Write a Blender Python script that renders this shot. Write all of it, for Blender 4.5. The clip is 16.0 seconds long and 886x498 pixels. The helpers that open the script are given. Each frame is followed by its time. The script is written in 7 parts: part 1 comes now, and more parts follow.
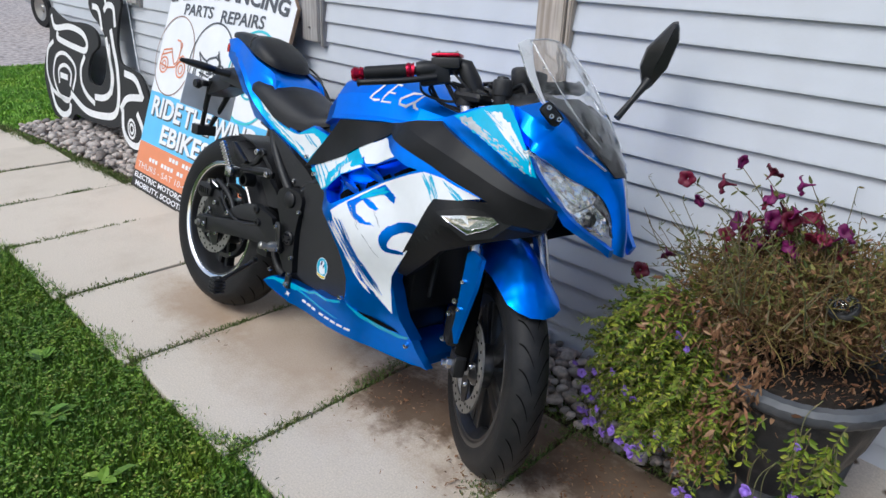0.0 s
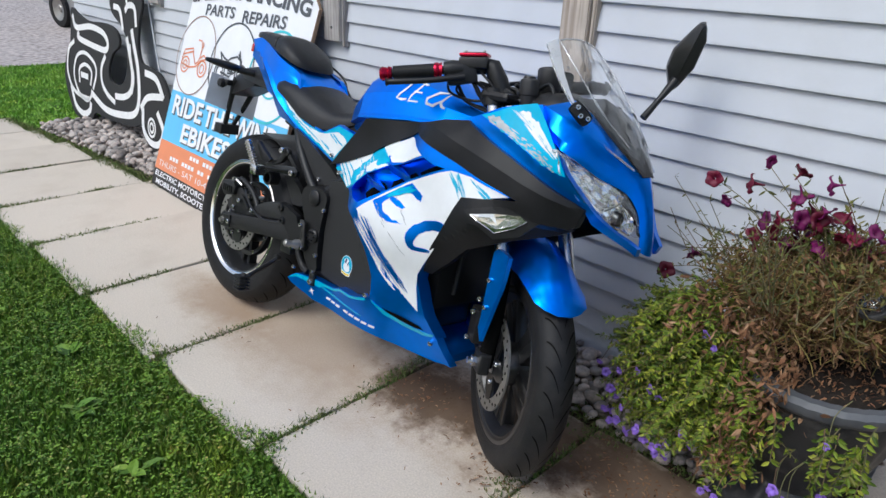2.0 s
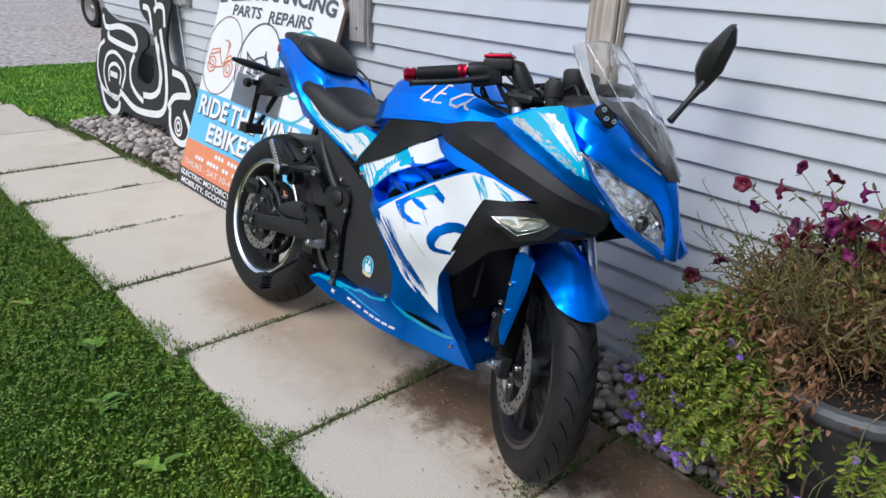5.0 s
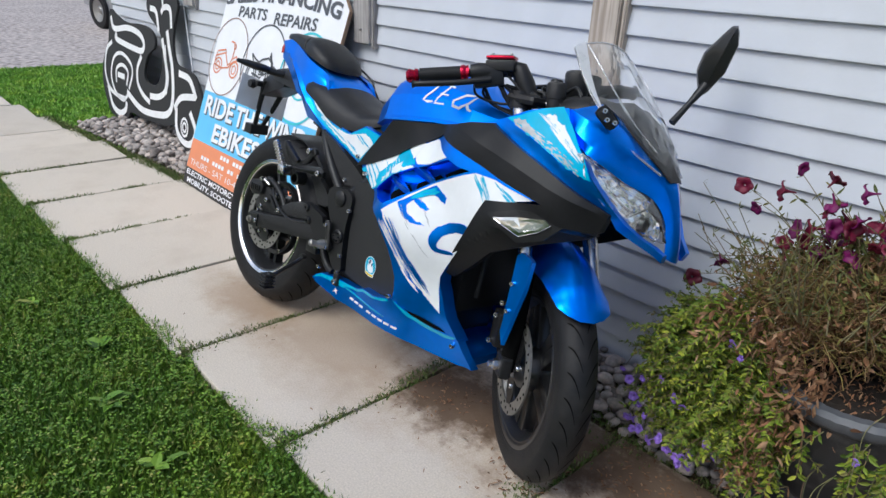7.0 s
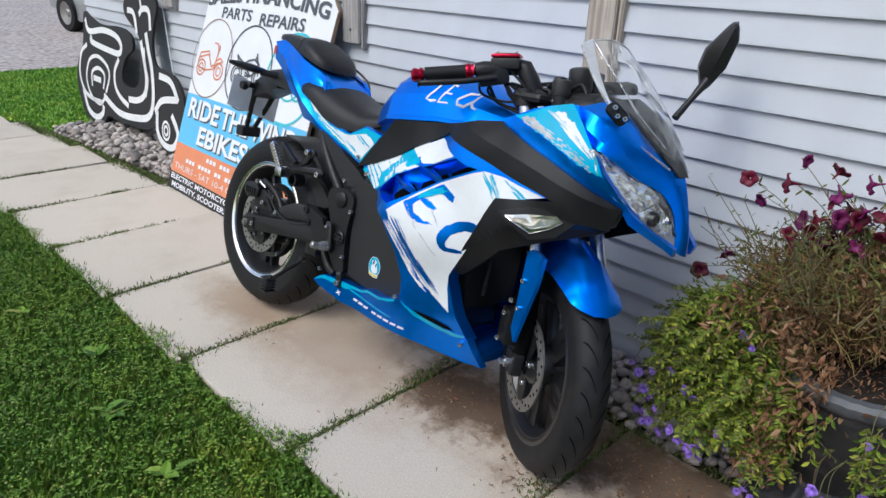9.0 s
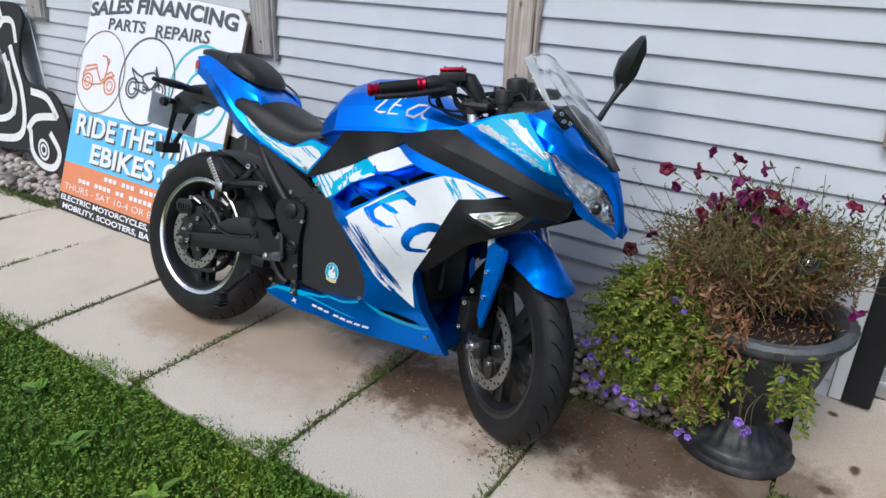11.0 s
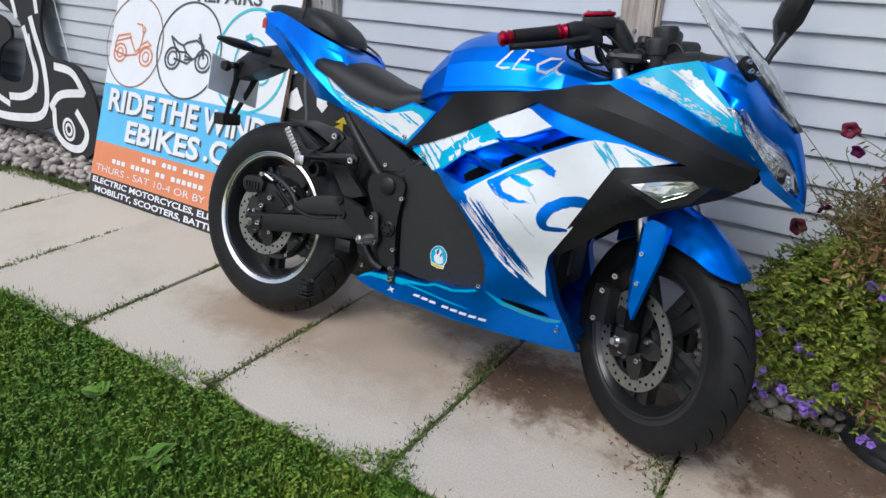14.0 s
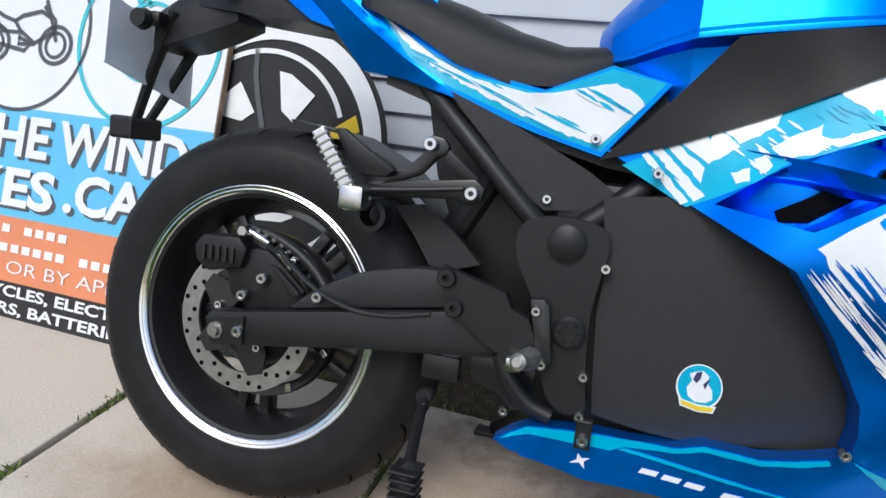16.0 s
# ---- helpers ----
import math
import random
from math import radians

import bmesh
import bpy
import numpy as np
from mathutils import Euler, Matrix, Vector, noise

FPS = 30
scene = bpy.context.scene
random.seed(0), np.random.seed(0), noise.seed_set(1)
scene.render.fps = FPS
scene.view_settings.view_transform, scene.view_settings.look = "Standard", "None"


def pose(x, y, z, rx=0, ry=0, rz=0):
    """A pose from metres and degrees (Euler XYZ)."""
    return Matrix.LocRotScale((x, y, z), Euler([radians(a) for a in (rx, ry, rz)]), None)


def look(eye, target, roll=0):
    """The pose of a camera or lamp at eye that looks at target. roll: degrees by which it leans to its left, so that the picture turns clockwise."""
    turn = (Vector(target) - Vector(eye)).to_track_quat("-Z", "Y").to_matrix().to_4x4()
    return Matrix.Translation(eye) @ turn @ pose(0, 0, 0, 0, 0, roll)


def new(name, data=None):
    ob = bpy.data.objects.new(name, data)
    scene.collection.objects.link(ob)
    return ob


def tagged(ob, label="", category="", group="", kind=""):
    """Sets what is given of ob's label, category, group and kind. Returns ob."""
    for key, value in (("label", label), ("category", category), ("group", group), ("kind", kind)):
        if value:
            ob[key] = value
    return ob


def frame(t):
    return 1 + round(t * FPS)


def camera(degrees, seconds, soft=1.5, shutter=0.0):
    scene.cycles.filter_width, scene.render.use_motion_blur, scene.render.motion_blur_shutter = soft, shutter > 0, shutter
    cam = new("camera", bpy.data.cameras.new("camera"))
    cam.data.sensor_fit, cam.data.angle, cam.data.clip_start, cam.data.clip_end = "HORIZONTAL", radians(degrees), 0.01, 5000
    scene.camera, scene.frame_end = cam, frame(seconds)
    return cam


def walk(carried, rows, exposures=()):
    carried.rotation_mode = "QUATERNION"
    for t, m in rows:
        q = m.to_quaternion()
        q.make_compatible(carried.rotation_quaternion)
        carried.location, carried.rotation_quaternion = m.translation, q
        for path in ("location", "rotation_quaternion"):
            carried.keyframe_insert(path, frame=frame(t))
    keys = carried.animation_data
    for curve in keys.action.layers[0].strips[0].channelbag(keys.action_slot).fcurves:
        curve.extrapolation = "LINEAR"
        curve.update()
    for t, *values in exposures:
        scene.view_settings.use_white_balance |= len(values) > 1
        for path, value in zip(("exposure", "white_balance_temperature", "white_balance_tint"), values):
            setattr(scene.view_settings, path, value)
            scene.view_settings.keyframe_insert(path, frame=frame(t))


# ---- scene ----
cam = camera(68.5, 16.0)
PATH = [
    (0, (0.3236, -1.7861, 1.2424), (-0.7952, -0.6447, 0.5568), 2.2),
    (0.5, (0.3115, -1.807, 1.2424), (-0.81, -0.6629, 0.562), 2.2),
    (1, (0.3106, -1.82, 1.2432), (-0.8161, -0.6812, 0.562), 2.2),
    (1.5, (0.3088, -1.82, 1.2406), (-0.8239, -0.689, 0.5577), 2.2),
    (2, (0.3045, -1.8261, 1.2406), (-0.8335, -0.703, 0.5551), 2.2),
    (2.5, (0.3062, -1.8253, 1.2398), (-0.8396, -0.7091, 0.5559), 2.3),
    (3, (0.3088, -1.8218, 1.2389), (-0.8439, -0.7108, 0.5577), 2.3),
    (3.5, (0.3019, -1.8192, 1.2415), (-0.8604, -0.7186, 0.5594), 2.1),
    (4, (0.2906, -1.8244, 1.238), (-0.877, -0.7299, 0.5551), 2.2),
    (6.5, (0.3097, -1.8174, 1.2398), (-0.8787, -0.7465, 0.5551), 2.2),
    (7, (0.3097, -1.8183, 1.2389), (-0.8796, -0.7456, 0.5577), 2.3),
    (7.5, (0.3123, -1.8148, 1.2354), (-0.8796, -0.7473, 0.5542), 2.2),
    (8, (0.3054, -1.8148, 1.2337), (-0.8891, -0.7508, 0.5507), 2.2),
    (10.5, (0.1644, -2.101, 1.2571), (-0.7995, -0.8187, 0.5829), 1.8),
    (11, (0.147, -2.1506, 1.2867), (-0.7351, -0.8108, 0.6133), 2.0),
    (11.5, (0.1001, -2.1559, 1.2728), (-0.6455, -0.7378, 0.5951), 1.7),
    (12, (0.0261, -2.2054, 1.2893), (-0.6916, -0.7726, 0.6116), 1.8),
    (12.5, (-0.0705, -2.2568, 1.2893), (-0.7995, -0.8317, 0.6055), 1.7),
    (13, (-0.1079, -2.3081, 1.2719), (-0.95, -0.9483, 0.589), 1.6),
    (13.5, (-0.1401, -2.2985, 1.2545), (-1.0022, -0.95, 0.5707), 1.7),
    (14, (-0.2801, -2.1376, 1.1501), (-1.1493, -0.8048, 0.4463), 1.6),
    (14.5, (-0.5211, -1.9062, 1.0527), (-1.3946, -0.5716, 0.3567), 1.8),
    (15, (-0.7238, -1.7635, 0.9953), (-1.5347, -0.3785, 0.3228), 2.1),
    (15.5, (-0.9814, -1.7017, 0.9318), (-1.6539, -0.221, 0.3132), 2.5),
    (16, (-1.2806, -1.5808, 0.8387), (-1.8, -0.0287, 0.2488), 3.2),
]
walk(cam, [(t, look(eye, target, roll)) for t, eye, target, roll in PATH],
     exposures=[(0, 0.12, 6150, 8), (10, 0.10, 6150, 8), (12, 0.03, 6150, 8), (14, -0.03, 6150, 8), (15.5, -0.05, 6150, 8), (16, 0.10, 6150, 8)])

# ---- light ----
world = bpy.data.worlds.new("overcast_sky")
scene.world = world
world.use_nodes = True
wn = world.node_tree
sky = wn.nodes.new("ShaderNodeTexSky")
sky.sky_type = 'NISHITA'
sky.sun_disc = False
sky.sun_elevation = radians(52)
sky.sun_rotation = radians(190)
sky.air_density, sky.dust_density, sky.ozone_density = 1.0, 4.0, 1.0
hs = wn.nodes.new("ShaderNodeHueSaturation")
hs.inputs["Saturation"].default_value = 1.2
bg = wn.nodes["Background"]
bg.inputs["Strength"].default_value = 0.14
wn.links.new(sky.outputs[0], hs.inputs["Color"])
wn.links.new(hs.outputs[0], bg.inputs["Color"])
sun = new("sun", bpy.data.lights.new("sun", 'SUN'))
sun.data.energy = 1.4
sun.data.angle = radians(30)
sun.data.color = (0.86, 0.96, 1.0)
sun.matrix_world = look((-2.0, -6.0, 9.0), (-1.2, 0, 0))

# ---- material tools ----


def mat(name, base, rough=0.6, metal=0.0, noise_scale=30.0, vary=0.12, bump=0.0, bump_scale=200.0, spec=0.5, coat=0.0,
        stain=None, stain_scale=3.0, stain_amount=0.0, random_amount=0.0, trans=0.0, ior=1.45, island=False):
    m = bpy.data.materials.new(name)
    m.use_nodes = True
    nt = m.node_tree
    n, l = nt.nodes, nt.links
    b = n["Principled BSDF"]
    b.inputs["Roughness"].default_value = rough
    b.inputs["Metallic"].default_value = metal
    b.inputs["Specular IOR Level"].default_value = spec
    b.inputs["Coat Weight"].default_value = coat
    b.inputs["Coat Roughness"].default_value = 0.06
    b.inputs["Transmission Weight"].default_value = trans
    b.inputs["IOR"].default_value = ior
    tc = n.new("ShaderNodeTexCoord")
    no = n.new("ShaderNodeTexNoise")
    no.inputs["Scale"].default_value = noise_scale
    no.inputs["Detail"].default_value = 5
    l.new(tc.outputs["Object"], no.inputs["Vector"])
    ramp = n.new("ShaderNodeMapRange")
    ramp.inputs["From Min"].default_value = 0.25
    ramp.inputs["From Max"].default_value = 0.75
    ramp.inputs["To Min"].default_value = 1 - vary
    ramp.inputs["To Max"].default_value = 1 + vary
    l.new(no.outputs["Fac"], ramp.inputs["Value"])
    mul = n.new("ShaderNodeMix")
    mul.data_type = 'RGBA'
    mul.blend_type = 'MULTIPLY'
    mul.inputs["Factor"].default_value = 1.0
    mul.inputs["A"].default_value = (*base, 1)
    l.new(ramp.outputs[0], mul.inputs["B"])
    col = mul.outputs["Result"]
    if stain:
        n2 = n.new("ShaderNodeTexNoise")
        n2.inputs["Scale"].default_value = stain_scale
        n2.inputs["Detail"].default_value = 6
        n2.inputs["Roughness"].default_value = 0.65
        l.new(tc.outputs["Object"], n2.inputs["Vector"])
        r2 = n.new("ShaderNodeMapRange")
        r2.inputs["From Min"].default_value = 0.48
        r2.inputs["From Max"].default_value = 0.72
        r2.inputs["To Max"].default_value = stain_amount
        l.new(n2.outputs["Fac"], r2.inputs["Value"])
        mx = n.new("ShaderNodeMix")
        mx.data_type = 'RGBA'
        l.new(r2.outputs[0], mx.inputs["Factor"])
        l.new(col, mx.inputs["A"])
        mx.inputs["B"].default_value = (*stain, 1)
        col = mx.outputs["Result"]
    if random_amount:
        src = n.new("ShaderNodeNewGeometry").outputs["Random Per Island"] if island else n.new("ShaderNodeObjectInfo").outputs["Random"]
        r3 = n.new("ShaderNodeMapRange")
        r3.inputs["To Min"].default_value = 1 - random_amount
        r3.inputs["To Max"].default_value = 1 + random_amount
        l.new(src, r3.inputs["Value"])
        m3 = n.new("ShaderNodeMix")
        m3.data_type = 'RGBA'
        m3.blend_type = 'MULTIPLY'
        m3.inputs["Factor"].default_value = 1.0
        l.new(col, m3.inputs["A"])
        l.new(r3.outputs[0], m3.inputs["B"])
        col = m3.outputs["Result"]
    l.new(col, b.inputs["Base Color"])
    rr = n.new("ShaderNodeMapRange")
    rr.inputs["To Min"].default_value = max(0.02, rough - 0.08)
    rr.inputs["To Max"].default_value = min(1, rough + 0.08)
    l.new(no.outputs["Fac"], rr.inputs["Value"])
    l.new(rr.outputs[0], b.inputs["Roughness"])
    if bump:
        n4 = n.new("ShaderNodeTexNoise")
        n4.inputs["Scale"].default_value = bump_scale
        n4.inputs["Detail"].default_value = 4
        l.new(tc.outputs["Object"], n4.inputs["Vector"])
        bp = n.new("ShaderNodeBump")
        bp.inputs["Strength"].default_value = bump
        bp.inputs["Distance"].default_value = 0.002
        l.new(n4.outputs["Fac"], bp.inputs["Height"])
        l.new(bp.outputs[0], b.inputs["Normal"])
    return m


SIDING = mat("siding_vinyl", (0.585, 0.61, 0.655), 0.5, vary=0.04, noise_scale=6, bump=0.15, bump_scale=120, stain=(0.45, 0.44, 0.42), stain_scale=1.6, stain_amount=0.25)
SLAB = mat("concrete_slab", (0.56, 0.495, 0.415), 0.9, vary=0.17, noise_scale=190, bump=0.6, bump_scale=320, stain=(0.38, 0.31, 0.24), stain_scale=2.2, stain_amount=0.45, random_amount=0.05)
SOIL = mat("soil", (0.09, 0.065, 0.045), 0.95, vary=0.4, noise_scale=40, bump=0.8, bump_scale=90)
LAWN = mat("lawn_soil", (0.034, 0.064, 0.013), 0.95, vary=0.55, noise_scale=26, bump=0.6, bump_scale=70)
ASPHALT = mat("asphalt_gravel", (0.40, 0.35, 0.325), 0.95, vary=0.75, noise_scale=13, bump=0.6, bump_scale=60, stain=(0.56, 0.51, 0.48), stain_scale=0.7, stain_amount=0.5)
BLACK = mat("black_plastic", (0.015, 0.015, 0.016), 0.40, spec=0.38, vary=0.15, noise_scale=60, bump=0.12, bump_scale=900)
GRAINY = mat("grained_black_plastic", (0.024, 0.024, 0.025), 0.43, spec=0.40, vary=0.15, noise_scale=80, bump=0.35, bump_scale=1400)
RUBBER = mat("tyre_rubber", (0.011, 0.011, 0.012), 0.54, spec=0.28, vary=0.25, noise_scale=35, bump=0.2, bump_scale=500, stain=(0.05, 0.045, 0.04), stain_scale=12, stain_amount=0.22)
BLUE = mat("metallic_blue_paint", (0.0, 0.225, 0.98), 0.32, metal=0.86, vary=0.05, noise_scale=40, coat=0.16)
WHITE = mat("white_paint", (0.78, 0.80, 0.82), 0.35, vary=0.03, noise_scale=40, coat=0.4)
CYAN = mat("cyan_paint", (0.005, 0.40, 0.62), 0.3, vary=0.06, noise_scale=40, coat=0.6)
STEEL = mat("bright_steel", (0.62, 0.62, 0.63), 0.25, metal=1.0, vary=0.1, noise_scale=60)
SEAT = mat("black_seat_vinyl", (0.012, 0.012, 0.013), 0.38, spec=0.4, vary=0.1, noise_scale=60, bump=0.4, bump_scale=900)



def wood_mat(name, light, dark):
    """Sawn, weathered timber with upright grain."""
    m = mat(name, light, 0.85, vary=0.15, noise_scale=14, bump=0.4, bump_scale=90, stain=dark, stain_scale=5, stain_amount=0.5, random_amount=0.12)
    nt = m.node_tree
    n, l = nt.nodes, nt.links
    tc = n.new("ShaderNodeTexCoord")
    mp = n.new("ShaderNodeMapping")
    mp.inputs["Scale"].default_value = (90, 90, 4)
    no = n.new("ShaderNodeTexNoise")
    no.inputs["Scale"].default_value = 1.0
    no.inputs["Detail"].default_value = 7
    no.inputs["Distortion"].default_value = 0.6
    l.new(tc.outputs["Object"], mp.inputs["Vector"])
    l.new(mp.outputs[0], no.inputs["Vector"])
    r = n.new("ShaderNodeMapRange")
    r.inputs["From Min"].default_value = 0.35
    r.inputs["From Max"].default_value = 0.7
    l.new(no.outputs["Fac"], r.inputs["Value"])
    mx = n.new("ShaderNodeMix")
    mx.data_type = 'RGBA'
    b = n["Principled BSDF"]
    l.new(r.outputs[0], mx.inputs["Factor"])
    l.new(b.inputs["Base Color"].links[0].from_socket, mx.inputs["A"])
    mx.inputs["B"].default_value = (*dark, 1)
    l.new(mx.outputs["Result"], b.inputs["Base Color"])
    bp = n.new("ShaderNodeBump")
    bp.inputs["Strength"].default_value = 0.5
    bp.inputs["Distance"].default_value = 0.003
    l.new(no.outputs["Fac"], bp.inputs["Height"])
    l.new(bp.outputs[0], b.inputs["Normal"])
    return m


WOODBROWN = wood_mat("brown_weathered_wood", (0.30, 0.235, 0.19), (0.13, 0.09, 0.07))
WOODGREY = wood_mat("grey_weathered_wood", (0.43, 0.41, 0.40), (0.22, 0.20, 0.19))
WOOD = wood_mat("weathered_wood", (0.52, 0.455, 0.385), (0.28, 0.22, 0.17))


def woven_mat(name):
    """Black plastic moulded with a fine woven pattern."""
    m = mat(name, (0.010, 0.010, 0.011), 0.44, spec=0.30, vary=0.15, noise_scale=80)
    n, l = m.node_tree.nodes, m.node_tree.links
    tc = n.new("ShaderNodeTexCoord")
    mp = n.new("ShaderNodeMapping")
    mp.inputs["Rotation"].default_value = (radians(90), 0, radians(30))
    br = n.new("ShaderNodeTexBrick")
    br.inputs["Scale"].default_value = 85
    br.inputs["Mortar Size"].default_value = 0.035
    br.inputs["Mortar Smooth"].default_value = 0.6
    l.new(tc.outputs["Object"], mp.inputs["Vector"])
    l.new(mp.outputs[0], br.inputs["Vector"])
    bp = n.new("ShaderNodeBump")
    bp.inputs["Strength"].default_value = 0.22
    bp.inputs["Distance"].default_value = 0.001
    bp.invert = True
    l.new(br.outputs["Fac"], bp.inputs["Height"])
    l.new(bp.outputs[0], n["Principled BSDF"].inputs["Normal"])
    return m


WOVEN = woven_mat("woven_black_plastic")


def add_stains_and_shade(m, spots, colour, crisp=0.0):
    """Dirt patches and painted-on shade with ragged edges at places on the ground: x, y, half sizes, strength."""
    nt = m.node_tree
    n, l = nt.nodes, nt.links
    b = n["Principled BSDF"]
    src = b.inputs["Base Color"].links[0].from_socket
    pos = n.new("ShaderNodeNewGeometry").outputs["Position"]
    no = n.new("ShaderNodeTexNoise")
    no.inputs["Scale"].default_value = 9
    no.inputs["Detail"].default_value = 8
    no.inputs["Roughness"].default_value = 0.7
    l.new(pos, no.inputs["Vector"])
    for x, y, rx, ry, amount in spots:
        s = n.new("ShaderNodeVectorMath")
        s.operation = 'SUBTRACT'
        s.inputs[1].default_value = (x, y, 0)
        l.new(pos, s.inputs[0])
        k = n.new("ShaderNodeVectorMath")
        k.operation = 'MULTIPLY'
        k.inputs[1].default_value = (1 / rx, 1 / ry, 0)
        l.new(s.outputs[0], k.inputs[0])
        ln = n.new("ShaderNodeVectorMath")
        ln.operation = 'LENGTH'
        l.new(k.outputs[0], ln.inputs[0])
        ad = n.new("ShaderNodeMath")
        ad.operation = 'MULTIPLY_ADD'
        ad.inputs[1].default_value = 1.3 + .9 * crisp
        l.new(no.outputs["Fac"], ad.inputs[0])
        l.new(ln.outputs["Value"], ad.inputs[2])
        mr = n.new("ShaderNodeMapRange")
        mr.inputs["From Min"].default_value = 1.05 + .60 * crisp
        mr.inputs["From Max"].default_value = 1.85 + .22 * crisp
        mr.inputs["To Min"].default_value = amount
        mr.inputs["To Max"].default_value = 0
        l.new(ad.outputs[0], mr.inputs["Value"])
        mx = n.new("ShaderNodeMix")
        mx.data_type = 'RGBA'
        l.new(mr.outputs[0], mx.inputs["Factor"])
        l.new(src, mx.inputs["A"])
        mx.inputs["B"].default_value = (*colour, 1)
        src = mx.outputs["Result"]
    l.new(src, b.inputs["Base Color"])


# Brown ground stains; the broad one under the motorcycle includes its painted shade.
add_stains_and_shade(SLAB, [(-1.50, -0.72, 0.66, 0.30, 0.5), (-1.94, -0.85, 0.34, 0.13, 0.5), (-0.86, -0.60, 0.38, 0.24, 0.5), (-0.28, -0.54, 0.46, 0.36, 0.5), (0.55, -0.50, 0.55, 0.45, 0.45), (0.35, -0.85, 0.55, 0.35, 0.45)], (0.30, 0.185, 0.10))
# Soil patches and spots; the one at (-0.58, -0.50) paints the front wheel's shade.
add_stains_and_shade(SLAB, [(-0.92, -0.62, 0.27, 0.20, 0.9), (-0.98, -0.64, 0.15, 0.11, 0.6), (-0.22, -0.52, 0.36, 0.25, 0.88), (-0.58, -0.50, 0.30, 0.26, 0.8), (-1.30, -0.46, 0.4, 0.10, 0.55), (0.10, -0.46, 0.30, 0.20, 0.75), (0.25, -0.08, 0.020, 0.014, 1.0), (0.33, -0.27, 0.020, 0.024, 1.0), (0.27, -0.38, 0.022, 0.014, 1.0), (0.15, -0.03, 0.014, 0.012, 1.0)], (0.095, 0.058, 0.034), .7)

# ---- mesh tools ----


def part(name, bm, material, parent=None, label="", smooth=False):
    me = bpy.data.meshes.new(name)
    bm.normal_update()
    bm.to_mesh(me)
    bm.free()
    if smooth:
        me.polygons.foreach_set("use_smooth", [True] * len(me.polygons))
        me.set_sharp_from_angle(angle=radians(smooth if smooth > 1 else 40))
    me.materials.append(material)
    ob = new(name, me)
    if parent:
        ob.parent = parent
    if label:
        ob["label"] = label
    return ob


def thing(name, label, category, m=None, group="", kind=""):
    ob = new(name)
    ob.empty_display_size = 0.1
    if m is not None:
        ob.matrix_world = m
    return tagged(ob, label, category, group, kind)


def add_box(bm, lo, hi, bevel=0.0, m=None):
    r = bmesh.ops.create_cube(bm, size=1)
    vs = r["verts"]
    for v in vs:
        v.co = Vector([lo[i] + (v.co[i] + 0.5) * (hi[i] - lo[i]) for i in range(3)])
    if bevel:
        es = list({e for v in vs for e in v.link_edges})
        out = bmesh.ops.bevel(bm, geom=es, offset=bevel, segments=2, affect='EDGES', profile=0.6)
        vs = list({v for f in out["faces"] for v in f.verts} | {v for v in vs if v.is_valid})
    if m is not None:
        bmesh.ops.transform(bm, matrix=m, verts=vs)
    return vs


def box(lo, hi, bevel=0.0, m=None):
    bm = bmesh.new()
    add_box(bm, lo, hi, bevel, m)
    return bm


def add_tube(bm, pts, radius, sides=10, cap=True):
    """A round bar along points; radius is a number or one a point."""
    pts = [Vector(p) for p in pts]
    rad = radius if isinstance(radius, (list, tuple)) else [radius] * len(pts)
    rings, up = [], None
    for i, p in enumerate(pts):
        d = (pts[min(i + 1, len(pts) - 1)] - pts[max(i - 1, 0)]).normalized()
        if up is None:
            up = Vector((0, 0, 1)) if abs(d.z) < 0.9 else Vector((1, 0, 0))
        a = d.cross(up).normalized()
        b = d.cross(a).normalized()
        up = -b if (-b).dot(up) > 0 else b
        rings.append([bm.verts.new(p + rad[i] * (math.cos(t) * a + math.sin(t) * b)) for t in [2 * math.pi * k / sides for k in range(sides)]])
    for r0, r1 in zip(rings, rings[1:]):
        for k in range(sides):
            bm.faces.new((r0[k], r0[(k + 1) % sides], r1[(k + 1) % sides], r1[k]))
    if cap:
        bm.faces.new(rings[0])
        bm.faces.new(list(reversed(rings[-1])))
    return bm


def tube(pts, radius, sides=10, cap=True):
    return add_tube(bmesh.new(), pts, radius, sides, cap)


def smooth_path(pts, n=6):
    """A Catmull-Rom line through the points."""
    p = [Vector(q) for q in pts]
    p = [2 * p[0] - p[1]] + p + [2 * p[-1] - p[-2]]
    out = []
    for i in range(1, len(p) - 2):
        for k in range(n):
            t = k / n
            out.append(0.5 * ((2 * p[i]) + (p[i + 1] - p[i - 1]) * t + (2 * p[i - 1] - 5 * p[i] + 4 * p[i + 1] - p[i + 2]) * t * t + (3 * p[i] - p[i - 1] - 3 * p[i + 1] + p[i + 2]) * t ** 3))
    out.append(p[-2])
    return out


def lathe(profile, n=48, axis='Z', close=False, bm=None):
    """Turns (radius, height) pairs round an axis."""
    bm = bm or bmesh.new()
    rings = []
    for k in range(n):
        a = 2 * math.pi * k / n
        ring = []
        for r, h in profile:
            c, s = r * math.cos(a), r * math.sin(a)
            ring.append(bm.verts.new({'Z': (c, s, h), 'Y': (c, h, s), 'X': (h, c, s)}[axis]))
        rings.append(ring)
    m = len(profile)
    for k in range(n):
        r0, r1 = rings[k], rings[(k + 1) % n]
        for i in range(m if close else m - 1):
            j = (i + 1) % m
            bm.faces.new((r0[i], r1[i], r1[j], r0[j]))
    bmesh.ops.remove_doubles(bm, verts=bm.verts, dist=1e-6)
    bmesh.ops.recalc_face_normals(bm, faces=bm.faces)
    return bm


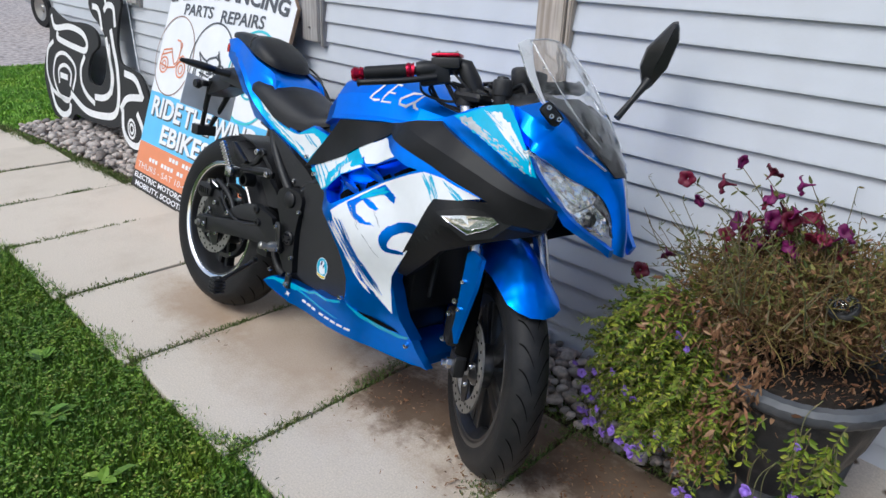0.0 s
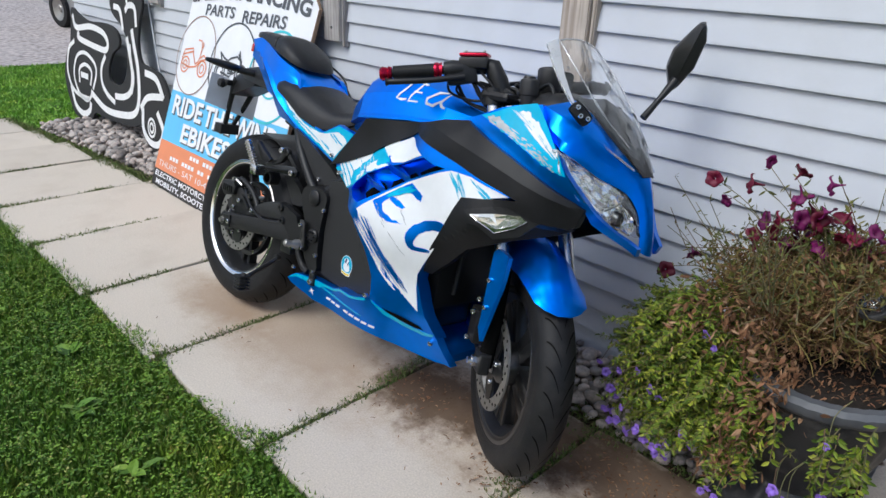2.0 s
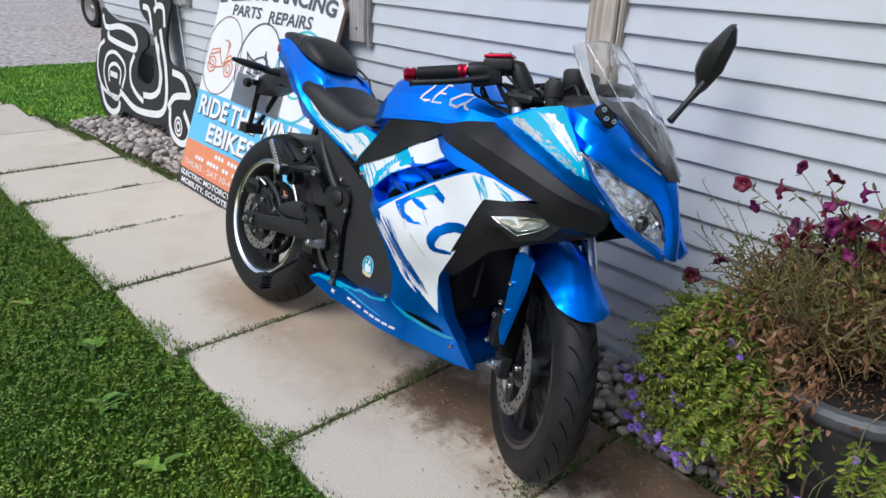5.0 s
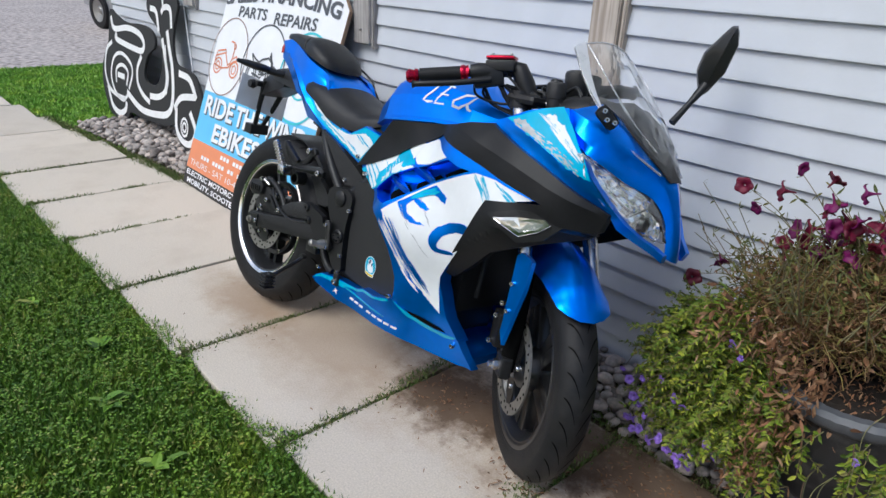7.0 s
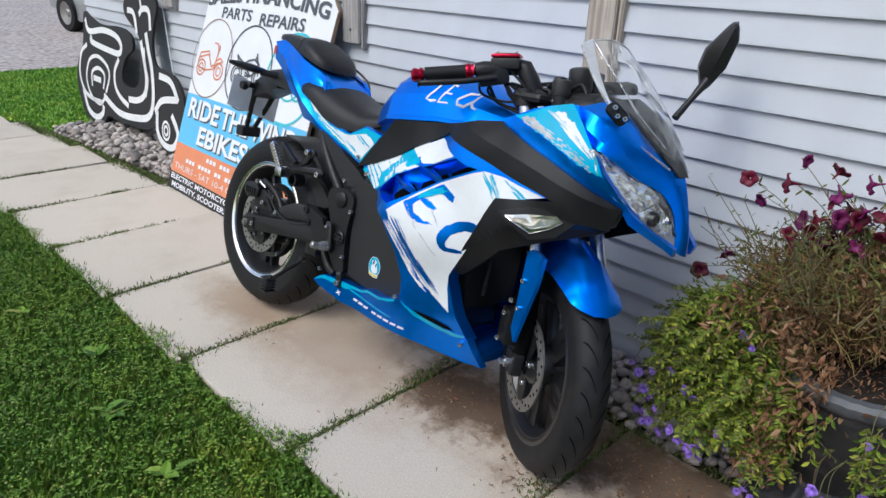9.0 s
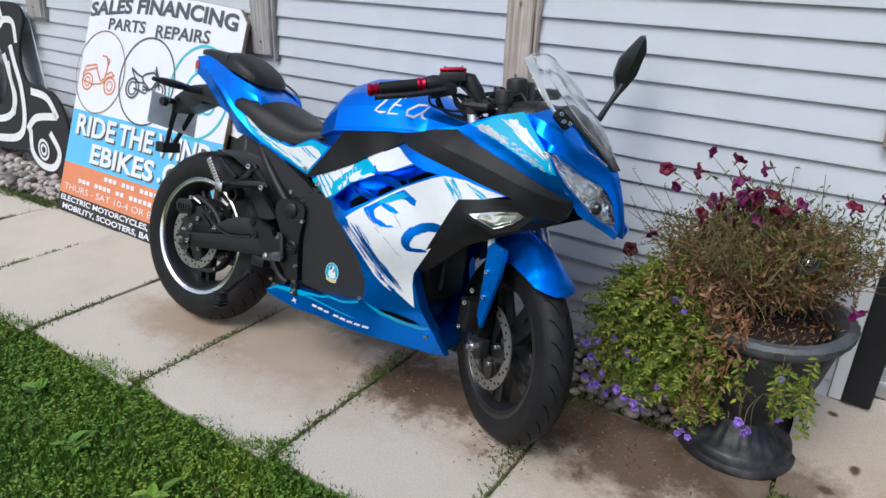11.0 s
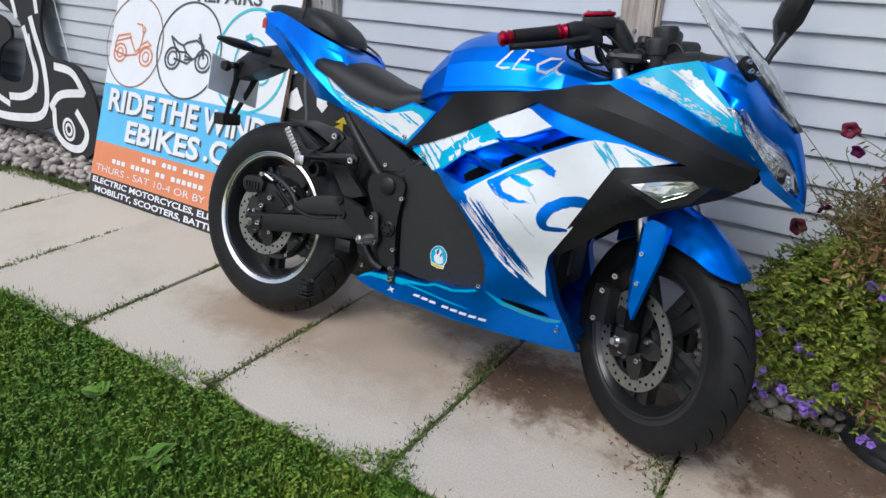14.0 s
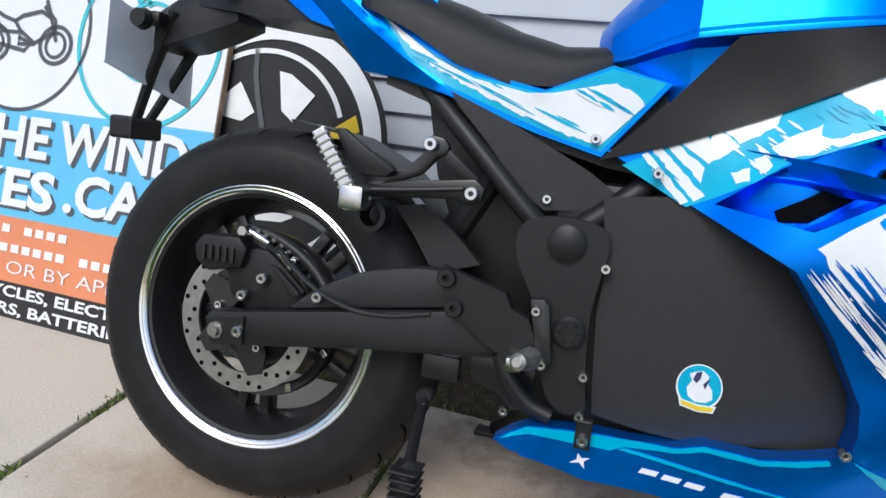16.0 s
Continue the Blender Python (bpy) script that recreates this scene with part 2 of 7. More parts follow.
def prism(outline, depth, bevel=0.0, m=None, bm=None):
    """An outline in x, z made solid from y 0 to y depth."""
    bm = bm or bmesh.new()
    vs = [bm.verts.new((x, 0, z)) for x, z in outline]
    f = bm.faces.new(vs)
    r = bmesh.ops.extrude_face_region(bm, geom=[f])
    nv = [g for g in r["geom"] if isinstance(g, bmesh.types.BMVert)]
    for v in nv:
        v.co.y += depth
    allv = vs + nv
    fs = list({g for v in allv for g in v.link_faces})
    bmesh.ops.recalc_face_normals(bm, faces=fs)
    if bevel:
        es = [e for e in {e for v in allv for e in v.link_edges} if e.calc_face_angle(0) > 0.5]
        out = bmesh.ops.bevel(bm, geom=es, offset=bevel, segments=2, affect='EDGES', profile=0.6)
        allv = list({v for f in out["faces"] for v in f.verts} | {v for v in allv if v.is_valid})
    if m is not None:
        bmesh.ops.transform(bm, matrix=m, verts=allv)
    return bm


# ---- setting: ground ----


def sheet(name, x0, x1, y0, y1, z, material, label, category):
    bm = bmesh.new()
    bm.faces.new([bm.verts.new(p) for p in ((x0, y0, z), (x1, y0, z), (x1, y1, z), (x0, y1, z))])
    return tagged(part(name, bm, material), label, category, kind="structure")


sheet("ground", -600, 600, -600, 600, -0.035, LAWN, "lawn soil with short green grass reaching the horizon", "ground")
sheet("road", -400, -9.1, -300, 300, -0.012, ASPHALT, "grey gravelly asphalt lot beyond the lawn", "asphalt")
sheet("planting_bed", -5.62, 0.15, -0.60, 0.0, -0.022, SOIL, "dark soil strip along the wall under river stones", "soil bed")

pavement = thing("pavement", "row of worn buff concrete patio slabs with weedy joints", "paving", kind="structure")
JOINTS = [0.145, -0.483, -1.07, -1.70, -2.336, -2.99, -3.65, -4.33, -4.89, -5.42, -5.98, -6.65, -7.3, -7.95]


def slab_mesh(w, d):
    bm = box((0, 0, -0.05), (w, d, 0), 0.006)
    return bm


for i, (xr, xl) in enumerate(zip(JOINTS, JOINTS[1:])):
    w = xr - xl - 0.012
    far = max(-0.375 - 0.115 * max(0, -3.0 - (xl + xr) / 2), -0.90)
    near = -1.165 + 0.045 * ((xl + xr) / 2 + 0.87)
    s = part("slab", slab_mesh(w, far - near), SLAB, pavement)
    s.location = (xl + 0.006, near, random.uniform(-0.004, 0.002))
    s.rotation_euler = (random.uniform(-0.004, 0.004), random.uniform(-0.004, 0.004), random.uniform(-0.008, 0.008))
bm = bmesh.new()
for a, b, zs in (((0.152, -0.455), (2.2, -0.40), (0, 0.0)),):
    lo = [bm.verts.new(p) for p in ((0.152, -0.45, -0.06), (2.2, -0.38, -0.06), (2.2, 0.35, -0.06), (0.152, 0.0, -0.06))]
    hi = [bm.verts.new(p) for p in ((0.152, -0.45, 0.0), (2.2, -0.38, 0.0), (2.2, 0.35, 0.125), (0.152, 0.02, 0.10))]
    bm.faces.new(hi)
    for k in range(4):
        bm.faces.new((lo[k], lo[(k + 1) % 4], hi[(k + 1) % 4], hi[k]))
part("slab", bm, SLAB, pavement, "sloping concrete pad before the door")
s = part("slab", slab_mesh(0.62, 0.80), SLAB, pavement)
s.location = (0.155, -1.265, -0.003)
s = part("slab", slab_mesh(0.62, 0.80), SLAB, pavement)
s.location = (0.785, -1.265, -0.003)

# ---- setting: wall ----
PITCH, BASE = 0.0837, -0.005
wall = thing("wall_north", "pale grey vinyl lap siding wall", "wall", kind="structure")
part("core", box((-6.1, 0.012, -0.05), (0.222, 0.16, 3.2)), SIDING, wall)
course = bmesh.new()
pr = [(0.002, 0.003), (-0.014, 0.0), (-0.016, 0.002), (-0.0155, 0.008), (-0.001, PITCH + 0.012), (0.008, PITCH + 0.012)]
a = [course.verts.new((0, y, z)) for y, z in pr]
b = [course.verts.new((6.32, y, z)) for y, z in pr]
for k in range(len(pr) - 1):
    course.faces.new((a[k], a[k + 1], b[k + 1], b[k]))
first = None
for k in range(-1, 38):
    if first is None:
        first = part("siding_course", course, SIDING, wall)
        ob = first
    else:
        ob = new("siding_course", first.data)
        ob.parent = wall
    ob.location = (-6.1, 0.0, BASE + k * PITCH + 0.053 + random.uniform(-0.0012, 0.0012))
    ob.rotation_euler = (0, 0.010 + random.uniform(-0.0005, 0.0005), 0)

# ---- the motorcycle ----
from mathutils.geometry import delaunay_2d_cdt

CHROME = mat("chrome", (0.75, 0.75, 0.76), 0.12, metal=1.0, vary=0.05, noise_scale=50)
DISC = mat("brake_disc_steel", (0.34, 0.33, 0.31), 0.42, metal=0.85, vary=0.15, noise_scale=70)
RIMBLACK = mat("black_alloy", (0.014, 0.014, 0.015), 0.35, vary=0.1, noise_scale=50, coat=0.3)
RIMSILVER = mat("polished_rim_edge", (0.88, 0.88, 0.86), 0.16, metal=1.0, vary=0.06, noise_scale=60)
RED = mat("red_anodised", (0.42, 0.006, 0.035), 0.25, metal=0.75, vary=0.1, noise_scale=80)
GREYPLATE = mat("bare_grey_plate", (0.80, 0.81, 0.83), 0.5, metal=0.0, vary=0.06, noise_scale=20)
SILVERDECAL = mat("worn_silver_decal", (0.42, 0.44, 0.46), 0.4, metal=0.2, vary=0.2, noise_scale=60)
CYANWASH = mat("pale_cyan_decal", (0.003, 0.42, 0.67), 0.38, vary=0.1, noise_scale=30, spec=0.25, coat=0.12)
REDLENS = mat("red_lamp_lens", (0.5, 0.01, 0.01), 0.15, vary=0.05, coat=0.6)
SIGNPATCH = mat("dark_violet_print", (.05, .04, .12), .4, vary=.1, noise_scale=60)
YELLOW = mat("yellow_paint", (0.78, 0.55, 0.02), 0.5, vary=0.08, noise_scale=20)


def clear_mat(name, tint, rough=0.02, clear=1.0):
    m = bpy.data.materials.new(name)
    m.use_nodes = True
    b = m.node_tree.nodes["Principled BSDF"]
    b.inputs["Base Color"].default_value = (*tint, 1)
    b.inputs["Roughness"].default_value = rough
    b.inputs["Transmission Weight"].default_value = clear
    b.inputs["IOR"].default_value = 1.5
    return m


CLEAR = clear_mat("clear_acrylic", (0.97, 0.98, 0.98))


def crystal_mat():
    m = mat("faceted_reflector", (0.97, 0.97, 0.98), 0.10, metal=0.75, vary=0.15, noise_scale=30)
    nt = m.node_tree
    v = nt.nodes.new("ShaderNodeTexVoronoi")
    v.inputs["Scale"].default_value = 28
    tc = nt.nodes.new("ShaderNodeTexCoord")
    nt.links.new(tc.outputs["Object"], v.inputs["Vector"])
    bp = nt.nodes.new("ShaderNodeBump")
    bp.inputs["Strength"].default_value = 0.5
    bp.inputs["Distance"].default_value = 0.004
    nt.links.new(v.outputs["Distance"], bp.inputs["Height"])
    nt.links.new(bp.outputs[0], nt.nodes["Principled BSDF"].inputs["Normal"])
    return m


CRYSTAL = crystal_mat()

# half width of the bodywork over the side view: x, z, half width
SHAPE = [(.545, .655, .135), (.628, .638, .165), (.587, .634, .145), (.805, .572, .255), (1.028, .764, .251), (1.327, .727, .262), (1.227, .667, .282),
         (1.36, .681, .23), (1.052, .354, .196), (1.081, .253, .14), (1.115, .177, .07), (.474, .254, .186), (.581, .232, .172), (.893, .374, .225),
         (1.408, .856, .230), (.95, .55, .265), (1.116, .918, .15), (1.55, .66, .03), (.7, .75, .15), (.9, .84, .16),
         (1.136, .869, .222), (1.208, .842, .230), (1.273, .818, .228), (1.337, .792, .216), (1.399, .765, .205), (1.08, .793, .245), (1.22, .762, .260),
         (1.456, .733, .166), (1.472, .710, .162), (1.466, .756, .188), (1.413, .818, .230), (1.324, .900, .187), (1.311, .945, .188), (1.51, .695, .105), (1.56, .66, .030)]


def half_width(x, z):
    s = t = 0.0
    for a, b, c in SHAPE:
        w = ((x - a) ** 2 + (z - b) ** 2 + 0.004) ** -1.5
        s += w * c
        t += w
    return s / t


LEDGE = [(-.06, .972), (.03, .930), (.11, .885), (.18, .832), (.25, .785), (.32, .745), (.36, .725)]


def tail_half(x, z):
    """Half width of the tail: leaning in above a ledge, tucked under below it."""
    k = float(np.interp(x, (-0.13, -0.01, 0.08, 0.14, 0.2, 0.28, 0.45, 0.56, 0.64), (0.048, 0.078, 0.106, 0.122, 0.130, 0.126, 0.120, 0.138, 0.135)))
    fade = float(np.interp(x, (-.10, 0.0, .24, .38), (.3, 1, 1, 0)))
    d = z - float(np.interp(x, [p[0] for p in LEDGE], [p[1] for p in LEDGE]))
    if d > 0:
        return k - fade * (.010 + .22 * d)
    return k - fade * (.010 * max(0.0, 1 + d / .016) + .38 * max(0.0, -.016 - d))


def inside(p, poly):
    r, j = False, len(poly) - 1
    for i in range(len(poly)):
        (xi, yi), (xj, yj) = poly[i], poly[j]
        if (yi > p[1]) != (yj > p[1]) and p[0] < (xj - xi) * (p[1] - yi) / (yj - yi) + xi:
            r = not r
        j = i
    return r


def dense(poly, step):
    out = []
    for (a, b), (c, d) in zip(poly, poly[1:] + poly[:1]):
        n = max(1, int(math.hypot(c - a, d - b) / step))
        out += [(a + (c - a) * k / n, b + (d - b) * k / n) for k in range(n)]
    return out


def panel(outline, width, lift=0.0, thick=0.003, holes=(), step=0.022, side=-1, roll_in=0.004, lines=()):
    """A curved sheet over a side-view outline, following the width function, with turned-in edges."""
    rings = [dense(list(o), step) for o in (outline, *holes)]
    pts, edges = [], []
    for r in rings:
        b = len(pts)
        pts += r
        edges += [(b + k, b + (k + 1) % len(r)) for k in range(len(r))]
    for ln in lines:
        fine = []
        for (p0, q0), (p1, q1) in zip(ln, ln[1:]):
            n = max(1, int(math.hypot(p1 - p0, q1 - q0) / step))
            fine += [(p0 + (p1 - p0) * k / n, q0 + (q1 - q0) * k / n) for k in range(n)]
        fine = [p for p in fine + [ln[-1]] if inside(p, rings[0])]
        edges += [(len(pts) + k, len(pts) + k + 1) for k in range(len(fine) - 1)]
        pts += fine
    nb = len(pts)
    xs, zs = [p[0] for p in outline], [p[1] for p in outline]
    gx = np.arange(min(xs) + step / 2, max(xs), step)
    gz = np.arange(min(zs) + step / 2, max(zs), step)
    for x in gx:
        for z in gz:
            if inside((x, z), rings[0]) and not any(inside((x, z), h) for h in rings[1:]):
                if min((x - a) ** 2 + (z - b) ** 2 for a, b in pts[:nb]) > (step * 0.45) ** 2:
                    pts.append((float(x), float(z)))
    co, _, fs, _, _, _ = delaunay_2d_cdt([Vector(p) for p in pts], edges, [], 0, 1e-6)
    bm = bmesh.new()
    vs = [bm.verts.new((c.x, side * (width(c.x, c.y) + lift), c.y)) for c in co]
    for f in fs:
        cx, cz = sum(co[i].x for i in f) / len(f), sum(co[i].y for i in f) / len(f)
        if inside((cx, cz), rings[0]) and not any(inside((cx, cz), h) for h in rings[1:]):
            bm.faces.new([vs[i] for i in (f if side < 0 else reversed(f))])
    loose = [v for v in bm.verts if not v.link_faces]
    bmesh.ops.delete(bm, geom=loose, context='VERTS')
    bmesh.ops.recalc_face_normals(bm, faces=bm.faces)
    if sum(f.normal.y for f in bm.faces) * side < 0:
        bmesh.ops.reverse_faces(bm, faces=bm.faces)
    rim = [e for e in bm.edges if e.is_boundary]
    if roll_in:
        r = bmesh.ops.extrude_edge_only(bm, edges=rim)
        for v in [g for g in r["geom"] if isinstance(g, bmesh.types.BMVert)]:
            v.co.y -= side * roll_in
    else:
        r = bmesh.ops.solidify(bm, geom=bm.faces[:], thickness=thick)
    return bm


def both(name, outline, width, material, parent, label="", sides=(-1, 1), smooth=35, **k):
    for s in sides:
        ob = part(name, panel(outline, width, side=s, **k), material, parent, label if s == sides[0] else label, smooth=smooth)
    return ob


def ragged(poly, amp, seed, step=0.008):
    rng = random.Random(seed)
    return [(x + rng.uniform(-amp, amp), z + rng.uniform(-amp, amp)) for x, z in dense(poly, step)]


def grid_patch(rows, side=-1, thick=0.0, cols=None):
    """A patch through rows of (x, half width, z) points."""
    bm = bmesh.new()
    vs = [[bm.verts.new((x, side * y, z)) for x, y, z in r] for r in rows]
    for a, b in zip(vs, vs[1:]):
        for k in range(len(a) - 1):
            bm.faces.new((a[k], a[k + 1], b[k + 1], b[k]))
    bmesh.ops.subdivide_edges(bm, edges=bm.edges[:], cuts=2, use_grid_fill=True, smooth=0.6)
    bmesh.ops.recalc_face_normals(bm, faces=bm.faces)
    if sum(f.normal.x for f in bm.faces) < 0:
        bmesh.ops.reverse_faces(bm, faces=bm.faces)
    if thick:
        bmesh.ops.solidify(bm, geom=bm.faces[:], thickness=thick)
    return bm


def loft(sections, n=20, power=2.6, flat_bottom=True):
    """Rings across the bike: x, half width, bottom z, top z; superellipse arches."""
    bm = bmesh.new()
    rings = []
    for x, w, z0, z1 in sections:
        ring = []
        for k in range(n + 1):
            a = math.pi * k / n
            c, s = math.cos(a), math.sin(a)
            ring.append(bm.verts.new((x, w * math.copysign(abs(c) ** (2 / power), c), z0 + (z1 - z0) * abs(s) ** (2 / power))))
        rings.append(ring)
    for a, b in zip(rings, rings[1:]):
        for k in range(n):
            bm.faces.new((a[k], a[k + 1], b[k + 1], b[k]))
        bm.faces.new((a[n], a[0], b[0], b[n]))
    bm.faces.new(rings[0])
    bm.faces.new(list(reversed(rings[-1])))
    bmesh.ops.recalc_face_normals(bm, faces=bm.faces)
    return bm


SOCKET = mat("dark_socket", (0.02, 0.02, 0.02), 0.7, vary=0.1)


def bolt(parent, p, r=0.007, axis='Y', out=-1, material=STEEL):
    bm = lathe([(0, 0.0042), (r * 0.48, 0.0042), (r * 0.48, 0.006), (r * 0.85, 0.006), (r, 0.004), (r, -0.004)], n=14, axis=axis)
    bmesh.ops.scale(bm, vec=(1, out, 1), verts=bm.verts)
    bmesh.ops.recalc_face_normals(bm, faces=bm.faces)
    ob = part("bolt", bm, material, parent, smooth=30)
    ob.location = p
    if r > .0055 and axis == 'Y':
        hole = lathe([(0, .0046), (r * .42, .0046), (r * .42, .003)], n=6, axis='Y')
        bmesh.ops.scale(hole, vec=(1, out, 1), verts=hole.verts)
        bmesh.ops.recalc_face_normals(hole, faces=hole.faces)
        part("socket", hole, SOCKET, ob)
    return ob


bike = thing("motorcycle", "blue and white electric sport motorcycle leaning on its side stand", "motorcycle", pose(-1.914, -0.727, 0, -13.0, 0, 3.5))


def tyre_mesh(r, w, rim, n=80):
    h = r - rim
    half = [(rim - .004, .80), (rim + .002, .93), (rim + .006, .965), (rim + .010, .955), (rim + .013, .975), (rim + h * .35, 1.0), (rim + h * .55, .985), (rim + h * .60, .965), (rim + h * .63, .945), (rim + h * .78, .80), (rim + h * .90, .56), (rim + h * .97, .28), (r, 0)]
    prof = [(a, -b * w) for a, b in half] + [(a, b * w) for a, b in reversed(half[:-1])]
    return lathe(prof, n=n, axis='Y', close=True)


def tread(r, w, rim, n=30):
    """Slanting dark grooves in the tread, as thin raised wedges of rubber between them."""
    bm = bmesh.new()
    for k in range(n):
        for s in (-1, 1):
            a0 = 2 * math.pi * (k + (0.5 if s > 0 else 0)) / n
            pts = []
            for j in range(13):
                u = j / 12
                y = s * w * (0.10 + 0.66 * u)
                a = a0 + 0.34 * u - 0.14 * u * u
                rr = float(np.interp(abs(y) / w, (0, .28, .56, .80, .945), [r - (r - rim) * q for q in (0, .03, .10, .22, .37)])) + 0.0022
                pts.append((a, y, rr))
            q = []
            for j, (a, y, rr) in enumerate(pts):
                wd = 0.0030 * math.sin(math.pi * (j + 0.8) / 13.6) ** 0.5 / rr
                q.append([bm.verts.new((rr * math.cos(a + d), y, rr * math.sin(a + d))) for d in (-wd, wd)])
            for x, z in zip(q, q[1:]):
                bm.faces.new((x[0], x[1], z[1], z[0]))
    bmesh.ops.recalc_face_normals(bm, faces=bm.faces)
    return bm


GROOVE = mat("tread_groove", (0.005, 0.005, 0.005), 0.95, spec=0.04, vary=0.1)


def wheel(name, r, w, rim, spokes, ring_material, label, disc_side, disc_r):
    ob = new(name)
    ob.parent = bike
    ob["label"] = label
    part("tyre", tyre_mesh(r, w, rim), RUBBER, ob, smooth=50)
    rimmesh = lathe([(rim - 0.008, -w * 0.88), (rim + 0.004, -w * 0.66), (rim - 0.012, -w * 0.60), (rim - 0.03, -w * 0.2), (rim - 0.03, w * 0.2), (rim - 0.012, w * 0.6), (rim + 0.004, w * 0.66), (rim - 0.008, w * 0.88), (rim - 0.018, w * 0.84), (rim - 0.042, w * 0.2), (rim - 0.042, -w * 0.2), (rim - 0.018, -w * 0.84)], n=72, axis='Y', close=True)
    bm = rimmesh
    for k in range(spokes):
        a = 2 * math.pi * (k + 0.3) / spokes
        m = Matrix.Rotation(a, 4, 'Y')
        wide = 0.009 if ring_material is RIMBLACK else 0.0
        for t in (-1, 1):
            prism([(0.03, t * 0.010 - 0.009 - wide), (rim - 0.03, t * 0.024 - 0.010 - wide), (rim - 0.03, t * 0.024 + 0.010 + wide), (0.03, t * 0.010 + 0.009 + wide)], 0.034, 0.004, m @ Matrix.Translation((0, -0.017, 0)), bm)
    lathe([(0, -0.05), (0.045, -0.05), (0.06, -0.02), (0.06, 0.02), (0.045, 0.05), (0, 0.05)], n=28, axis='Y', bm=bm)
    part("rim", bm, RIMBLACK, ob, smooth=35)
    for s in (-1, 1):
        ring = lathe([(rim + 0.005, s * w * 0.80), (rim + 0.005, s * w * 0.93), (rim + 0.001, s * w * 0.955), (rim - 0.003, s * w * 0.935), (rim - 0.005, s * w * 0.945), (rim - 0.010, s * w * 0.92), (rim - 0.013, s * w * 0.86), (rim - 0.012, s * w * 0.72)], n=96, axis='Y', close=True)
        part("rim_edge", ring, ring_material, ob, smooth=40)
    d = bmesh.new()
    n = 64
    inner, outer = disc_r * 0.74, disc_r
    prof = [(inner, -0.0025), (outer, -0.0025), (outer, 0.0025), (inner, 0.0025)]
    lathe(prof, n=n, axis='Y', close=True, bm=d)
    db = part("brake_disc", d, DISC, ob, "drilled steel brake disc", smooth=40)
    db.location = (0, disc_side, 0)
    h = bmesh.new()
    for k in range(36):
        a = 2 * math.pi * k / 36
        rr = inner + (outer - inner) * (0.25, 0.55, 0.8)[k % 3]
        hb = lathe([(0, -0.0032), (0.0042, -0.0032), (0.0042, 0.0032), (0, 0.0032)], n=8, axis='Y', bm=None)
        bmesh.ops.translate(hb, vec=(rr * math.cos(a), 0, rr * math.sin(a)), verts=hb.verts)
        tmp = bpy.data.meshes.new("tmp")
        hb.to_mesh(tmp)
        hb.free()
        h.from_mesh(tmp)
        bpy.data.meshes.remove(tmp)
    hh = part("disc_drilling", h, GROOVE, ob)
    hh["kind"] = "stuff"
    hh.location = (0, disc_side, 0)
    c = bmesh.new()
    for k in range(5):
        m = Matrix.Rotation(2 * math.pi * k / 5, 4, 'Y')
        prism([(0.03, -0.024), (inner * 0.7, -0.026), (inner + 0.004, -0.014), (inner + 0.004, 0.014), (inner * 0.7, 0.026), (0.03, 0.024)], 0.005, 0.0, m @ Matrix.Translation((0, -0.0035, 0)), c)
    cc = part("disc_carrier", c, RIMBLACK, ob)
    cc.location = (0, disc_side, 0)
    for k in range(5):
        a = 2 * math.pi * k / 5 + 0.3
        bolt(ob, (0.052 * math.cos(a), disc_side - 0.006, 0.052 * math.sin(a)), 0.0075)
    part("tread_pattern", tread(r, w, rim), GROOVE, ob)["kind"] = "stuff"
    return ob


rw = wheel("rear_wheel", 0.328, 0.078, 0.220, 5, RIMSILVER, "black spoked rear wheel with bright rim edge and road tyre", -0.085, 0.122)
rw.location = (0.02, -0.026, 0.3245)
rw.rotation_euler = (-.055, 0, -.0146)
fw = wheel("front_wheel", 0.286, 0.048, 0.207, 5, RIMBLACK, "black spoked front wheel turned to the right with road tyre", -0.069, 0.127)
FC = Vector((1.314, -0.053, 0.274))
STEER = radians(-36.6)
fw.location = FC
fw.rotation_euler = (0, 0, STEER)


def steered(p):
    """A place by the front wheel: ahead, left, up from its centre."""
    c, s = math.cos(STEER), math.sin(STEER)
    return (FC.x + p[0] * c - p[1] * s, FC.y + p[0] * s + p[1] * c, FC.z + p[2])


# ---- bodywork ----
TAIL = [(-.117, .990), (-.05, 1.000), (.0, .988), (.079, .962), (.147, .938), (.215, .917), (.262, .900), (.278, .884), (.290, .850), (.33, .79), (.36, .757), (.465, .738),
        (.553, .775), (.632, .757), (.553, .653), (.46, .677), (.335, .716), (.25, .738), (.180, .747), (.145, .785), (.10, .827), (.05, .873), (-.01, .922), (-.085, .962)]
both("tail_panel", TAIL, tail_half, BLUE, bike, "glossy blue tail panel with brushed white stripe", roll_in=0.02, step=.016, smooth=22,
     lines=(LEDGE[1:], [(x, z - .016) for x, z in LEDGE[1:]]))
MID = [(.56, .662), (.66, .70), (.75, .738), (.86, .79), (.945, .83), (1.06, .80), (1.16, .775), (1.33, .735), (1.20, .70), (1.11, .56), (1.048, .465), (1.042, .434),
       (1.064, .367), (1.086, .305), (1.10, .272), (1.04, .283), (.97, .303), (.888, .33), (.892, .358), (.887, .395), (.845, .47), (.79, .543), (.729, .574), (.60, .642)]
RECESS = [(.700, .608), (.740, .640), (.780, .669), (.872, .709), (.926, .728), (1.018, .763), (1.056, .752), (1.095, .750), (.973, .694), (.897, .648), (.801, .590)]
both("side_fairing", MID, half_width, BLUE, bike, "blue side fairing with torn white paint graphics", holes=(RECESS,), roll_in=0.045)


